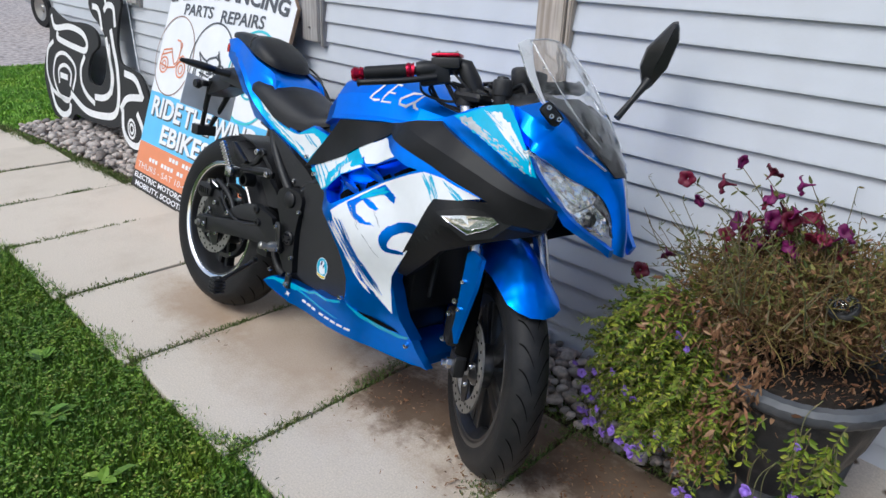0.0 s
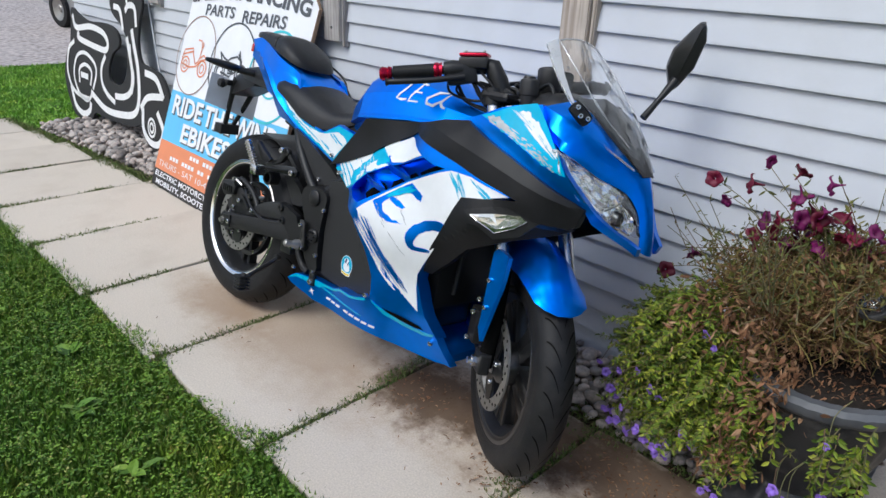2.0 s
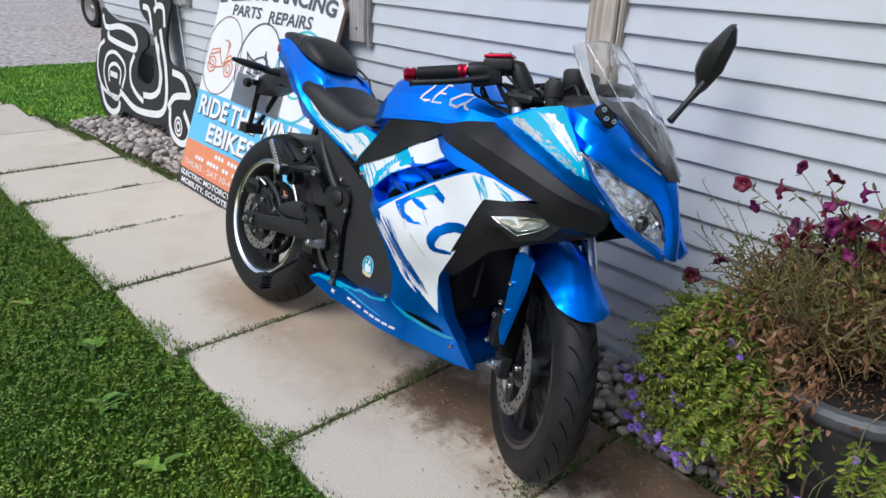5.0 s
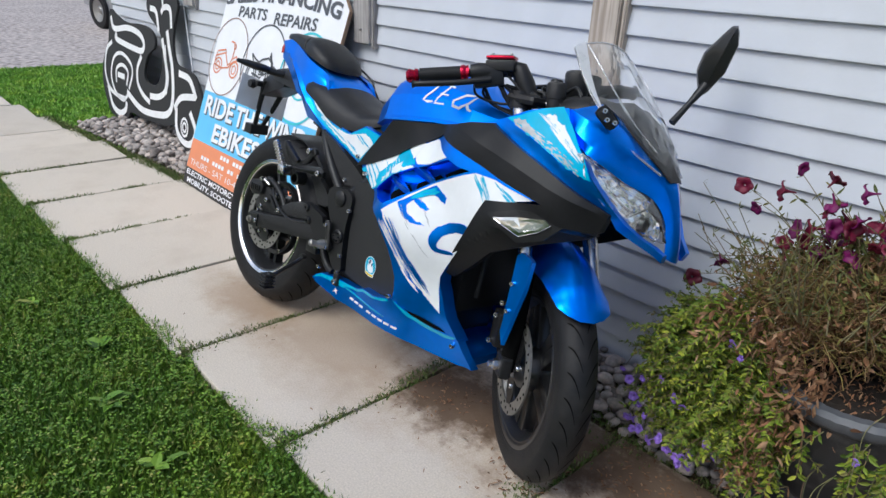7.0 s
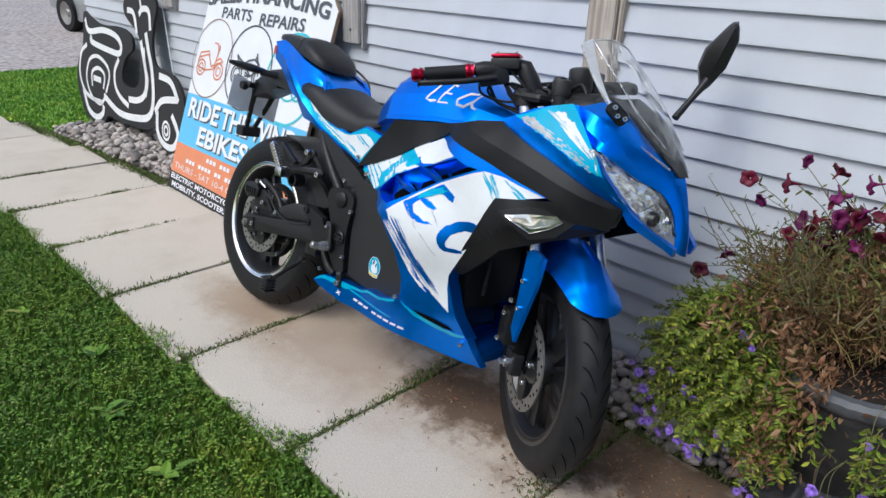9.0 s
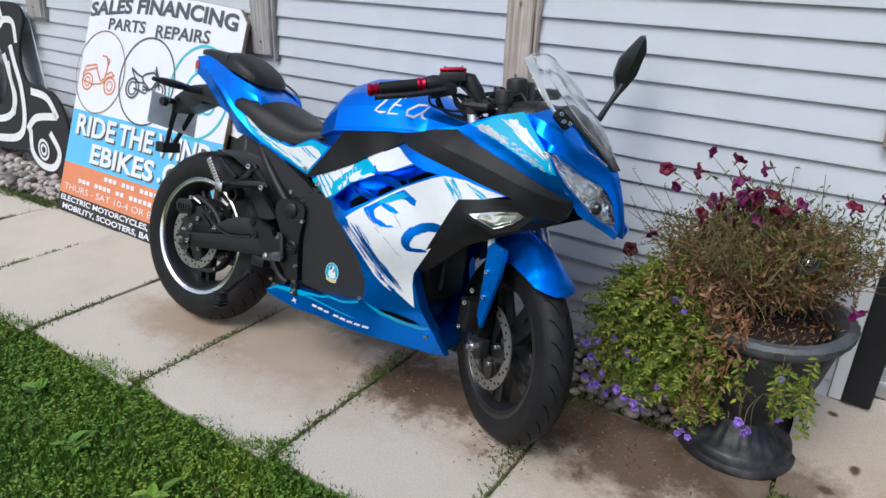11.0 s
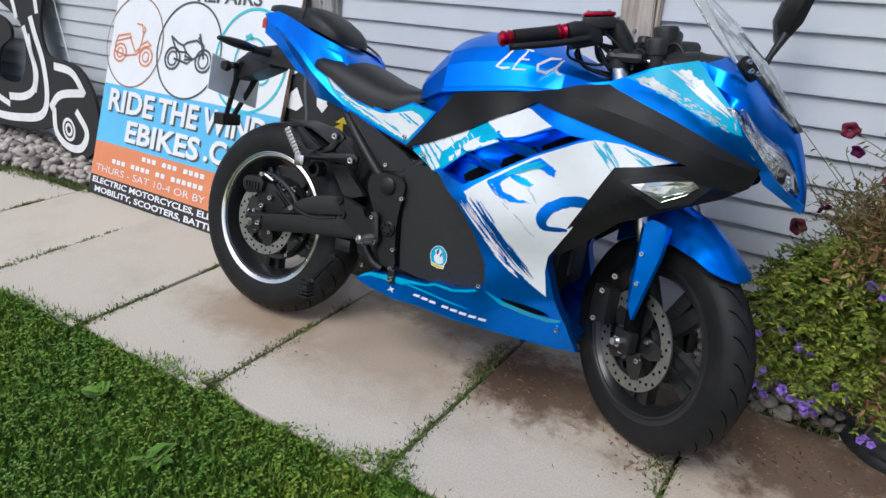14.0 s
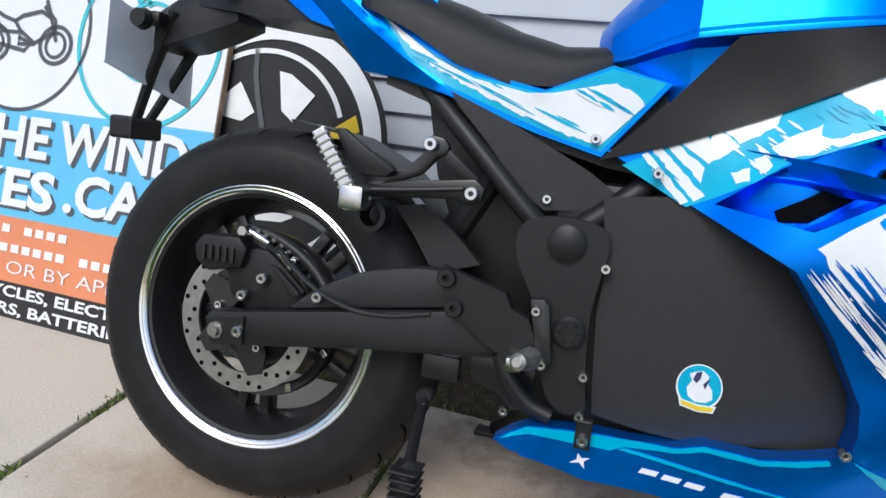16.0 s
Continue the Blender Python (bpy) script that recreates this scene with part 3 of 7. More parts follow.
def vent_w(x, z):
    """The floor of the vents: deep at the lower lip, rising to the upper one, so that it faces down."""
    low = float(np.interp(x, (.70, .801, .897, .973, 1.095), (.600, .590, .648, .694, .75)))
    return half_width(x, z) - .056 + .044 * min(1.0, max(0.0, (z - low) / .085))


both("fairing_vent", RECESS, vent_w, BLUE, bike, "deep blue vent behind blue fins", roll_in=-0.02)
BELLY = [(.462, .247), (.482, .263), (.507, .276), (.60, .283), (.644, .283), (.70, .290), (.732, .303), (.77, .304), (.798, .305), (.83, .313), (.853, .320), (.882, .330), (.97, .308), (1.04, .288), (1.10, .276), (1.13, .19), (1.0, .203), (.86, .212), (.74, .217), (.59, .212), (.485, .236)]
both("belly_pan", BELLY, half_width, BLUE, bike, "blue belly pan with lettering bars", roll_in=0.03)
part("belly_floor", loft([(.50, .165, .222, .25), (.8, .185, .21, .25), (1.0, .135, .197, .25), (1.085, .105, .190, .228), (1.108, .092, .190, .215)], power=5), BLUE, bike, smooth=40)
both("belly_inner", [(.90, .30), (1.02, .29), (1.09, .265), (1.10, .21), (1.0, .215), (.90, .225)], lambda x, z: half_width(x, z) - .012, BLUE, bike, "blue inner face of the belly pan", roll_in=.002)
COVER = [(.551, .648), (.632, .732), (.70, .816), (.75, .823), (.856, .834), (1.0, .853), (1.05, .868), (1.118, .878), (1.136, .869), (1.208, .842), (1.273, .818), (1.337, .792), (1.399, .765), (1.466, .739), (1.45, .695), (1.402, .662),
         (1.30, .618), (1.2, .57), (1.13, .51), (1.062, .455), (1.045, .462), (1.10, .56), (1.176, .697), (1.328, .725), (1.16, .766), (1.05, .793), (.945, .818), (.85, .772), (.75, .722), (.64, .675)]


RIDGE = [(1.00, .848), (1.06, .838), (1.118, .822), (1.231, .796), (1.312, .771), (1.385, .750), (1.445, .736)]


def side_cover_w(x, z):
    """The cover's skin: a dark facet along the top, a flat side below it, tucked in at the bottom."""
    w = half_width(x, z)
    zr = float(np.interp(x, [p[0] for p in RIDGE], [p[1] for p in RIDGE]))
    rise = float(np.interp(x, (1.0, 1.10, 1.40, 1.45), (0, .014, .012, .004)))
    top = float(np.interp(x, (1.0, 1.118, 1.466), (.853, .878, .739)))
    if z > zr:
        w += rise * max(0.0, 1 - (z - zr) / max(.012, top - zr))
    else:
        w += rise * max(0.0, 1 - (zr - z) / .075)
    d = ((z - .455) - .618 * (x - 1.062)) * .85
    if x > 1.04 and z < .68:
        w -= .040 * max(0.0, 1 - d / .07) ** 1.5
    return w


both("black_side_cover", COVER, side_cover_w, WOVEN, bike, "matt grained black side cover", lift=0.006, roll_in=0.022, step=0.014, smooth=12, lines=(RIDGE,))
COWL = [(1.06, .874), (1.118, .886), (1.2, .92), (1.25, .936), (1.311, .947), (1.321, .925), (1.325, .900), (1.362, .868), (1.400, .838), (1.413, .818), (1.437, .789), (1.466, .756), (1.497, .722), (1.522, .700), (1.545, .686), (1.564, .672), (1.558, .652),
        (1.512, .682), (1.474, .708), (1.462, .732), (1.399, .762), (1.337, .789), (1.273, .815), (1.208, .839), (1.136, .866), (1.118, .874)]
CREASE = [(1.06, .880), (1.15, .894), (1.20, .884), (1.265, .857), (1.36, .814), (1.42, .785), (1.50, .722), (1.56, .672)]


def cowl_w(x, z):
    """The cowl's skin, folded under along a crease above the black cover."""
    d = z - float(np.interp(x, [p[0] for p in CREASE], [p[1] for p in CREASE]))
    return half_width(x, z) + (.34 * max(-.03, d) if d < 0 else 0)


both("front_cowl", COWL, cowl_w, BLUE, bike, "blue front cowl with brushed white and worn silver stripes", lift=0.002, roll_in=0.02, step=.016, smooth=20, lines=(CREASE,))

# nose rows from the tail end to the beak: channel edge, brow ridge, shoulder, screen base, centre line
NOSE = [[(1.324, .186, .899), (1.321, .188, .912), (1.312, .187, .945), (1.345, .132, .968), (1.352, 0, .985)],
        [(1.364, .193, .868), (1.362, .201, .890), (1.366, .183, .926), (1.392, .122, .944), (1.398, 0, .960)],
        [(1.400, .205, .852), (1.412, .192, .866), (1.414, .160, .896), (1.434, .104, .905), (1.448, 0, .916)],
        [(1.453, .127, .812), (1.456, .121, .832), (1.459, .098, .858), (1.473, .068, .864), (1.487, 0, .868)],
        [(1.498, .060, .786), (1.500, .056, .803), (1.504, .045, .819), (1.510, .030, .825), (1.518, 0, .829)],
        [(1.529, .037, .745), (1.533, .031, .751), (1.539, .021, .758), (1.542, .010, .761), (1.545, 0, .762)],
        [(1.543, .034, .700), (1.550, .028, .700), (1.556, .019, .700), (1.560, .009, .700), (1.562, 0, .700)],
        [(1.552, .032, .660), (1.558, .026, .657), (1.564, .018, .654), (1.567, .009, .652), (1.568, 0, .651)]]


def facets(rows, side):
    """A sheet through rows of (x, half width, z), rounded along the rows' run and creased across it, with thickness."""
    cols = [smooth_path([(x, side * y, z) for x, y, z in col], 4) for col in zip(*rows)]
    bm = bmesh.new()
    grid = [[bm.verts.new(p) for p in line] for line in cols]
    for a, b in zip(grid, grid[1:]):
        for k in range(len(a) - 1):
            bm.faces.new((a[k], a[k + 1], b[k + 1], b[k]))
    bmesh.ops.recalc_face_normals(bm, faces=bm.faces)
    if sum(f.normal.x for f in bm.faces) < 0:
        bmesh.ops.reverse_faces(bm, faces=bm.faces)
    bmesh.ops.solidify(bm, geom=bm.faces[:], thickness=.004)
    return bm


for s in (-1, 1):
    part("nose_cowl", facets(NOSE, s), BLUE, bike, "glossy blue creased nose cowl", smooth=34)
    hl_top = [(1.404, .226, .857), (1.428, .178, .836), (1.455, .128, .811), (1.499, .061, .785), (1.529, .038, .744), (1.541, .035, .698)]
    hl_low = [(1.407, .229, .851), (1.424, .224, .812), (1.463, .189, .760), (1.494, .130, .726), (1.519, .072, .704), (1.536, .040, .692)]
    rows = [[tuple(a[i] + (b[i] - a[i]) * k / 3 + (0.010 * math.sin(math.pi * k / 3) if i == 0 else 0) for i in range(3)) for k in range(4)] for a, b in zip(hl_top, hl_low)]
    lamp = part("headlight", grid_patch(rows, s, 0.002), CLEAR, bike, "clear headlight lens with faceted reflector", smooth=50)
    lamp.visible_shadow = False
    back = [[(x - 0.028 * math.sin(math.pi * min(1, max(0, (k + 0.5) / 4))) - 0.006, y * 0.97, z) for k, (x, y, z) in enumerate(r)] for r in rows]
    bowl = grid_patch(back, s, 0.002)
    jr = random.Random(12)
    for v in bowl.verts:
        v.co += Vector((jr.uniform(-1, 1) * .006, jr.uniform(-1, 1) * .003, jr.uniform(-1, 1) * .003))
    part("reflector", bowl, CRYSTAL, lamp, "bright faceted reflector")
    lo = [[(x - 0.003, y * 0.99, z) for x, y, z in r] for r in rows[3:]]
    part("headlight_shroud", grid_patch([[p for p in r[:2]] for r in lo], s, 0.002), RIMBLACK, lamp, "black lamp surround")
    # small black lamp eye and bright louvres at the lower end
    eye = lathe([(0, .004), (.010, .006), (.016, .002), (.018, -.012), (0, -.012)], n=20, axis='X')
    part("lamp_eye", eye, RIMBLACK, lamp, "dark projector eye", smooth=40).location = (1.507, s * .082, .727)
    for k in range(3):
        u = .25 + .2 * k
        p, q = [Vector((x, s * y, z)) for x, y, z in ((1.500 - .004 * k, .062 - .004 * k, .772 - .018 * k), (1.484 + .010 * k, .120 - .018 * k, .742 - .012 * k))]
        part("louvre", tube([p, (p + q) / 2 + Vector((.004, 0, 0)), q], .0022, 6), DISC, lamp)
dash = [[(x + 0.006, y * 0.95, z + 0.005) for x, y, z in reversed(r[3:])] for r in NOSE[:5]]
for s in (-1, 1):
    part("dash_cover", grid_patch(dash, s, 0.003), GRAINY, bike, "grey-black inner dash cover", smooth=50)
part("instrument_pod", loft([(1.25, .05, .935, .965), (1.28, .07, .93, .985), (1.32, .075, .93, .982), (1.36, .065, .93, .97)], power=3.5), GRAINY, bike, smooth=45)

SCREEN = [[(1.262, 0, 1.118), (1.262, .05, 1.114), (1.258, .098, 1.103), (1.25, .138, 1.084)],
          [(1.335, 0, 1.06), (1.333, .055, 1.056), (1.326, .105, 1.04), (1.31, .155, 1.012)],
          [(1.41, 0, .985), (1.405, .055, .982), (1.395, .105, .968), (1.375, .150, .946)],
          [(1.47, 0, .91), (1.465, .045, .91), (1.452, .085, .902), (1.432, .118, .89)],
          [(1.515, 0, .838), (1.512, .02, .84), (1.507, .04, .842), (1.50, .055, .842)]]
full = [[(x, -y, z) for x, y, z in reversed(r[1:])] + list(r) for r in SCREEN]
ws = part("windscreen", grid_patch(full, -1, 0.003), CLEAR, bike, "clear acrylic windscreen", smooth=14)
ws.visible_shadow = False
edge = bmesh.new()
for s in (-1, 1):
    add_tube(edge, smooth_path([(r[-1][0], s * r[-1][1], r[-1][2]) for r in SCREEN], 5), 0.0028, 8)
    add_tube(edge, smooth_path([(SCREEN[0][2][0] + .004, s * .105, 1.098), (1.335, s * .108, 1.03), (1.41, s * .09, .95), (1.475, s * .055, .89)], 5), 0.0016, 6)
add_tube(edge, smooth_path([(p[0], -p[1], p[2]) for p in reversed(SCREEN[0])] + [p for p in SCREEN[0][1:]], 4), 0.0022, 6)
part("windscreen_edge", edge, clear_mat("acrylic_edge", (0.93, 0.95, 0.96), 0.12, .8), bike, smooth=60)
# Folded screen lip; its milky white paints in the sky reflection there.
LIP = [((1.250, .138, 1.084), (1.257, .106, 1.101)), ((1.280, .1475, 1.048), (1.287, .124, 1.062)), ((1.310, .155, 1.012), (1.316, .141, 1.023)), ((1.342, .1535, .979), (1.345, .147, .985)), ((1.375, .150, .946), (1.376, .1485, .948))]
for s in (-1, 1):
    lip = bmesh.new()
    pair = [[lip.verts.new((x - .001, s * (y + .003), z + .004)) for x, y, z in p] for p in LIP]
    for a, b in zip(pair, pair[1:]):
        lip.faces.new((a[0], a[1], b[1], b[0]))
    bmesh.ops.solidify(lip, geom=lip.faces[:], thickness=.002)
    part("screen_lip", lip, clear_mat("reflection_white_acrylic", (0.93, 0.94, 0.95), 0.3, .45), ws, "folded lip of the screen, white reflection painted in", smooth=40)

# tank, seats and tail
tank = [(.525, .05, .74, .845), (.545, .085, .74, .872), (.575, .108, .73, .905), (.618, .126, .73, .950), (.652, .152, .73, .971), (.711, .159, .73, .992), (.791, .165, .74, 1.0), (.871, .165, .76, .99), (.951, .158, .78, .966), (.985, .153, .79, .953), (1.03, .128, .80, .935), (1.085, .095, .83, .905), (1.10, .07, .84, .88)]
TANK_SIDE = [(0.0, .80), (.315, .85), (.345, 1.03), (.375, 1.025), (.40, 1.0), (.64, .945), (.80, .775), (.93, .48), (1.0, .18), (1.0, 0.0)]


def tank_mesh():
    """Rings with a lower lip, a flat knee panel and a rounded shoulder."""
    bm = bmesh.new()
    rings = []
    for x, w, b, t in tank:
        half = [(w * k, b + (t - b) * h) for h, k in TANK_SIDE]
        rings.append([bm.verts.new((x, -y, z)) for y, z in half] + [bm.verts.new((x, y, z)) for y, z in reversed(half[:-1])])
    for r0, r1 in zip(rings, rings[1:]):
        for k in range(len(r0) - 1):
            bm.faces.new((r0[k], r0[k + 1], r1[k + 1], r1[k]))
    bm.faces.new(rings[0])
    bm.faces.new(list(reversed(rings[-1])))
    bmesh.ops.recalc_face_normals(bm, faces=bm.faces)
    sharp = [e for e in bm.edges if e.calc_face_angle(0) > radians(16)]
    bmesh.ops.bevel(bm, geom=sharp, offset=.007, segments=3, affect='EDGES', profile=.5, clamp_overlap=True)
    return bm


part("tank", tank_mesh(), BLUE, bike, "glossy blue tank with a flat knee panel", smooth=24)
seat = [(.166, .104, .846, .864), (.176, .122, .838, .878), (.20, .131, .830, .885), (.26, .133, .806, .882), (.33, .130, .765, .862), (.41, .122, .742, .832), (.48, .110, .745, .815), (.54, .098, .77, .818), (.59, .07, .79, .825), (.605, .04, .80, .82)]
part("rider_seat", loft(seat, n=24, power=2.8), SEAT, bike, "black vinyl rider seat", smooth=60)
pad = [(-.118, .022, 1.004, 1.014), (-.10, .038, 1.002, 1.024), (-.06, .050, .998, 1.027), (0.0, .062, .986, 1.022), (.05, .070, .970, 1.012), (.11, .078, .945, .998)]
part("pillion_pad", loft(pad, n=24, power=3.6), BLACK, bike, "smooth black strip behind the pillion cushion", smooth=40)
pillion = [(.068, .068, .976, 1.010), (.072, .076, .972, 1.020), (.085, .084, .966, 1.024), (.12, .092, .956, 1.018), (.16, .096, .944, 1.000), (.195, .091, .932, .979), (.220, .077, .922, .960), (.236, .055, .916, .941), (.243, .03, .914, .928)]
part("pillion_seat", loft(pillion, n=28, power=3.0), SEAT, bike, "black vinyl pillion cushion", smooth=60)
piping = [(w * math.cos(a), z0 + (z1 - z0) * math.sin(a) ** .62) for w, z0, z1 in ((.079, .974, 1.022),) for a in [math.pi * k / 24 for k in range(25)]]
part("seat_piping", tube([(.074 - .02 * (1 - abs(y) / .079), y, z) for y, z in piping], .0024, 6), BLACK, bike, smooth=40)
core = [(-.112, .046, .93, .998), (-.05, .058, .90, .994), (0, .070, .87, .982), (.08, .092, .82, .958), (.15, .104, .80, .935), (.21, .112, .79, .913), (.255, .110, .78, .897), (.283, .104, .77, .880), (.305, .092, .76, .862)]
part("tail_core", loft(core, n=28, power=6), BLUE, bike, "blue cowl bridging the two seats", smooth=28)
part("edge_trim", tube(smooth_path([(.15, .100, .952), (.20, .112, .930), (.242, .116, .906), (.264, .114, .880)], 4), .004, 8), BLACK, bike, "thin black edge strip", smooth=40)
part("under_seat_tray", loft([(.22, .10, .73, .80), (.4, .105, .68, .76), (.56, .11, .64, .78), (.75, .12, .62, .80), (1.05, .10, .60, .88)], n=12, power=5), BLACK, bike)
part("tail_light", loft([(-.128, .045, .945, .985), (-.105, .05, .945, .99)], n=10, power=4), REDLENS, bike, "small red tail lamp")
# plate holder
part("undertray", loft([(-.21, .03, .845, .862), (-.15, .05, .84, .885), (-.05, .06, .83, .90), (.06, .075, .82, .875), (.14, .08, .80, .85)], n=10, power=4), BLACK, bike, smooth=30)
for s in (-1, 1):
    arm = part("rear_indicator", tube([(-.075, s * .05, .866), (-.10, s * .085, .868), (-.112, s * .10, .871)], [.014, .013, .015], 10), BLACK, bike, smooth=40)
    lens = tube([(-.108, s * .094, .870), (-.114, s * .115, .873), (-.122, s * .145, .878), (-.132, s * .182, .884), (-.142, s * .215, .889), (-.1435, s * .2185, .8895)], [.012, .018, .0195, .016, .009, .002], 14)
    for v in lens.verts:
        v.co.z = .88 + (v.co.z - .88) * .8
    part("indicator_lens", lens, RIMBLACK, arm, "tapered smoked indicator", smooth=40)
    part("plate_strut", tube([(-.20, s * .05, .83), (-.25, s * .036, .73), (-.30, s * .016, .63)], [0.013, 0.010, 0.009], 8), BLACK, bike, smooth=40)
    part("plate_clip", tube([(-.236, s * .072, .806), (-.236, s * .084, .806), (-.236, s * .100, .806)], [.012, .019, .015], 14), BLACK, bike, smooth=40)
part("plate_crossbar", box((-.245, -.085, .800), (-.205, .085, .822), .008), BLACK, bike)
part("plate_bracket", loft([(-.245, .045, .765, .838), (-.20, .055, .775, .862), (-.13, .05, .80, .880), (-.08, .045, .82, .885)], n=12, power=3.5), BLACK, bike, smooth=40)
part("plate_light", box((-.335, -.042, .60), (-.285, .042, .642), .006), BLACK, bike, "small black reflector box")
pl = part("number_plate", box((-.002, -.112, -.068), (.002, .112, .055), .001), GREYPLATE, bike, "bare grey back of a number plate")
pl.matrix_local = pose(-.272, -0.012, .762, -14, -10, 0)

# ---- frame, rear end ----
for s in (-1, 1):
    part("subframe_tube", tube(smooth_path([(.27, s * .085, .745), (.36, s * .125, .665), (.465, s * .14, .565), (.51, s * .135, .53)], 4), .015, 12), BLACK, bike, smooth=60)
    part("frame_tube", tube([(.53, s * .135, .545), (.585, s * .135, .59), (.64, s * .115, .64)], .017, 12), BLACK, bike, smooth=60)
PIVOT = [(.46, .555), (.50, .568), (.565, .565), (.585, .545), (.578, .503), (.568, .44), (.575, .34), (.585, .30), (.535, .295), (.507, .36), (.50, .43), (.475, .475), (.455, .515)]
flat = lambda v: (lambda x, z: v)
for k in range(2):
    PIVOT = [(p[0] + (q[0] - p[0]) * u, p[1] + (q[1] - p[1]) * u) for p, q in zip(PIVOT, PIVOT[1:] + PIVOT[:1]) for u in (.25, .75)]
both("pivot_plate", PIVOT, flat(.168), BLACK, bike, "black cast swingarm pivot plate", roll_in=0.05)
both("frame_cover", [(.33, .725), (.42, .69), (.54, .632), (.578, .607), (.56, .58), (.485, .571), (.443, .60), (.40, .65), (.345, .705)], flat(.132), GRAINY, bike, "grained black triangular cover", roll_in=0.03)
for x, z, r in ((.526, .533, .026), (.545, .412, .023)):
    cap = part("pivot_cap", lathe([(0, .008), (r * .8, .008), (r, .004), (r, -.004)], n=24, axis='Y'), BLACK, bike, smooth=40)
    cap.location = (x, -.17, z)
    cap.scale = (1, -1, 1)
for k in range(6):
    a = k * math.pi / 3
    bolt(bike, (.545 + .014 * math.cos(a), -.179, .412 + .014 * math.sin(a)), .003, material=BLACK)
BOX = [(.565, .60), (.66, .612), (.735, .585), (.802, .535), (.86, .476), (.897, .432), (.925, .390), (.938, .358), (.932, .340), (.905, .325), (.862, .312), (.80, .305), (.72, .291), (.66, .292), (.62, .296), (.59, .30), (.585, .34), (.577, .44), (.58, .50)]
cover_w = lambda x, z: .142 + .020 * max(0.0, min(1.0, (x - .56) / .2)) + .01 * math.sin(3 * z)
both("battery_cover", BOX, cover_w, GRAINY, bike, "large black battery side cover with a round sticker", roll_in=0.03)
part("battery_case", box((.50, -.13, .24), (1.0, .13, .62), .02), BLACK, bike)
part("battery_case_front", box((.92, -.125, .335), (1.052, .125, .72), .02), BLACK, bike, "smooth black front housing", smooth=40)
part("housing_bar", tube([(1.056, -.05, .38), (1.058, -.045, .52), (1.06, -.04, .68)], .008, 10), GRAINY, bike, smooth=40)
for p in ((.488, -.133, .587), (.386, -.16, .584), (.313, -.152, .647), (.543, -.141, .676), (.628, -.173, .638), (.581, -.172, .506), (.572, -.172, .355), (.499, -.189, .438), (.515, -.189, .366),
          (1.081, -.142, .253), (.88, -.225, .336), (.574, -.176, .30), (.47, -.17, .285)):
    bolt(bike, p)
both("rearset_plate", [(.359, .478), (.40, .467), (.453, .453), (.464, .432), (.489, .423), (.50, .397), (.527, .370), (.514, .351), (.466, .358), (.435, .376), (.386, .409), (.360, .45)], flat(.176), BLACK, bike, "black cast footrest plate", sides=(-1,), roll_in=0.02, step=.015)
part("rearset_link", prism([(.489, .452), (.508, .455), (.516, .446), (.528, .372), (.520, .358), (.508, .362)], .010, .003, Matrix.Translation((0, -.188, 0))), RIMBLACK, bike, smooth=30)
for x, z in ((.368, .462), (.383, .421)):
    boss = part("plate_boss", lathe([(.005, .006), (.012, .006), (.014, .003), (.014, -.004)], n=20, axis='Y'), BLACK, bike, smooth=40)
    boss.location = (x, -.178, z)
    boss.scale = (1, -1, 1)
# swingarm
SW = [(-.028, .335), (-.02, .346), (.03, .352), (.377, .411), (.431, .381), (.455, .366), (.44, .352), (.245, .329), (0, .291), (-.018, .298)]
part("swingarm", prism(SW, .034, .006, Matrix.Translation((0, -.158, 0))), BLACK, bike, "black box-section swingarm", smooth=30)
part("swingarm_cover", prism([(.109, .367), (.130, .388), (.158, .409), (.185, .425), (.212, .438), (.247, .451), (.282, .459), (.318, .465), (.351, .466), (.366, .44), (.371, .412), (.289, .398), (.198, .383)], .03, .008, Matrix.Translation((0, -.146, 0))), GRAINY, bike, smooth=30)
part("swingarm_far", prism(SW, .034, .006, Matrix.Translation((0, .124, 0))), BLACK, bike, smooth=30)
ax = part("axle_nut", lathe([(0, -.012), (.009, -.012), (.009, -.004), (.014, -.004), (.014, .004), (0, .004)], n=8, axis='Y'), DISC, bike, smooth=20)
ax.location = (-.003, -.162, .318)
part("rear_mudguard", grid_patch([[(.05 + .34 * math.cos(a), y, .32 + .345 * math.sin(a)) for y in (-.07, -.03, .03, .07)] for a in [radians(d) for d in (8, 25, 42, 58, 74, 90)]], -1, .004), BLACK, bike, "black rear hugger", smooth=60)
part("rear_shock", tube([(.28, -.03, .40), (.42, -.03, .66)], .03, 14), BLACK, bike)
part("inner_guard", prism([(.27, .73), (.42, .70), (.56, .62), (.56, .30), (.43, .30), (.385, .40), (.345, .50), (.30, .60)], .10, .01, Matrix.Translation((0, -.05, 0))), BLACK, bike, "black inner mudguard panel", smooth=30)
both("side_bracket", [(.255, .547), (.300, .556), (.352, .520), (.398, .476), (.358, .462), (.319, .463), (.29, .505)], flat(.10), GRAINY, bike, "black side bracket", sides=(-1,), roll_in=.02)
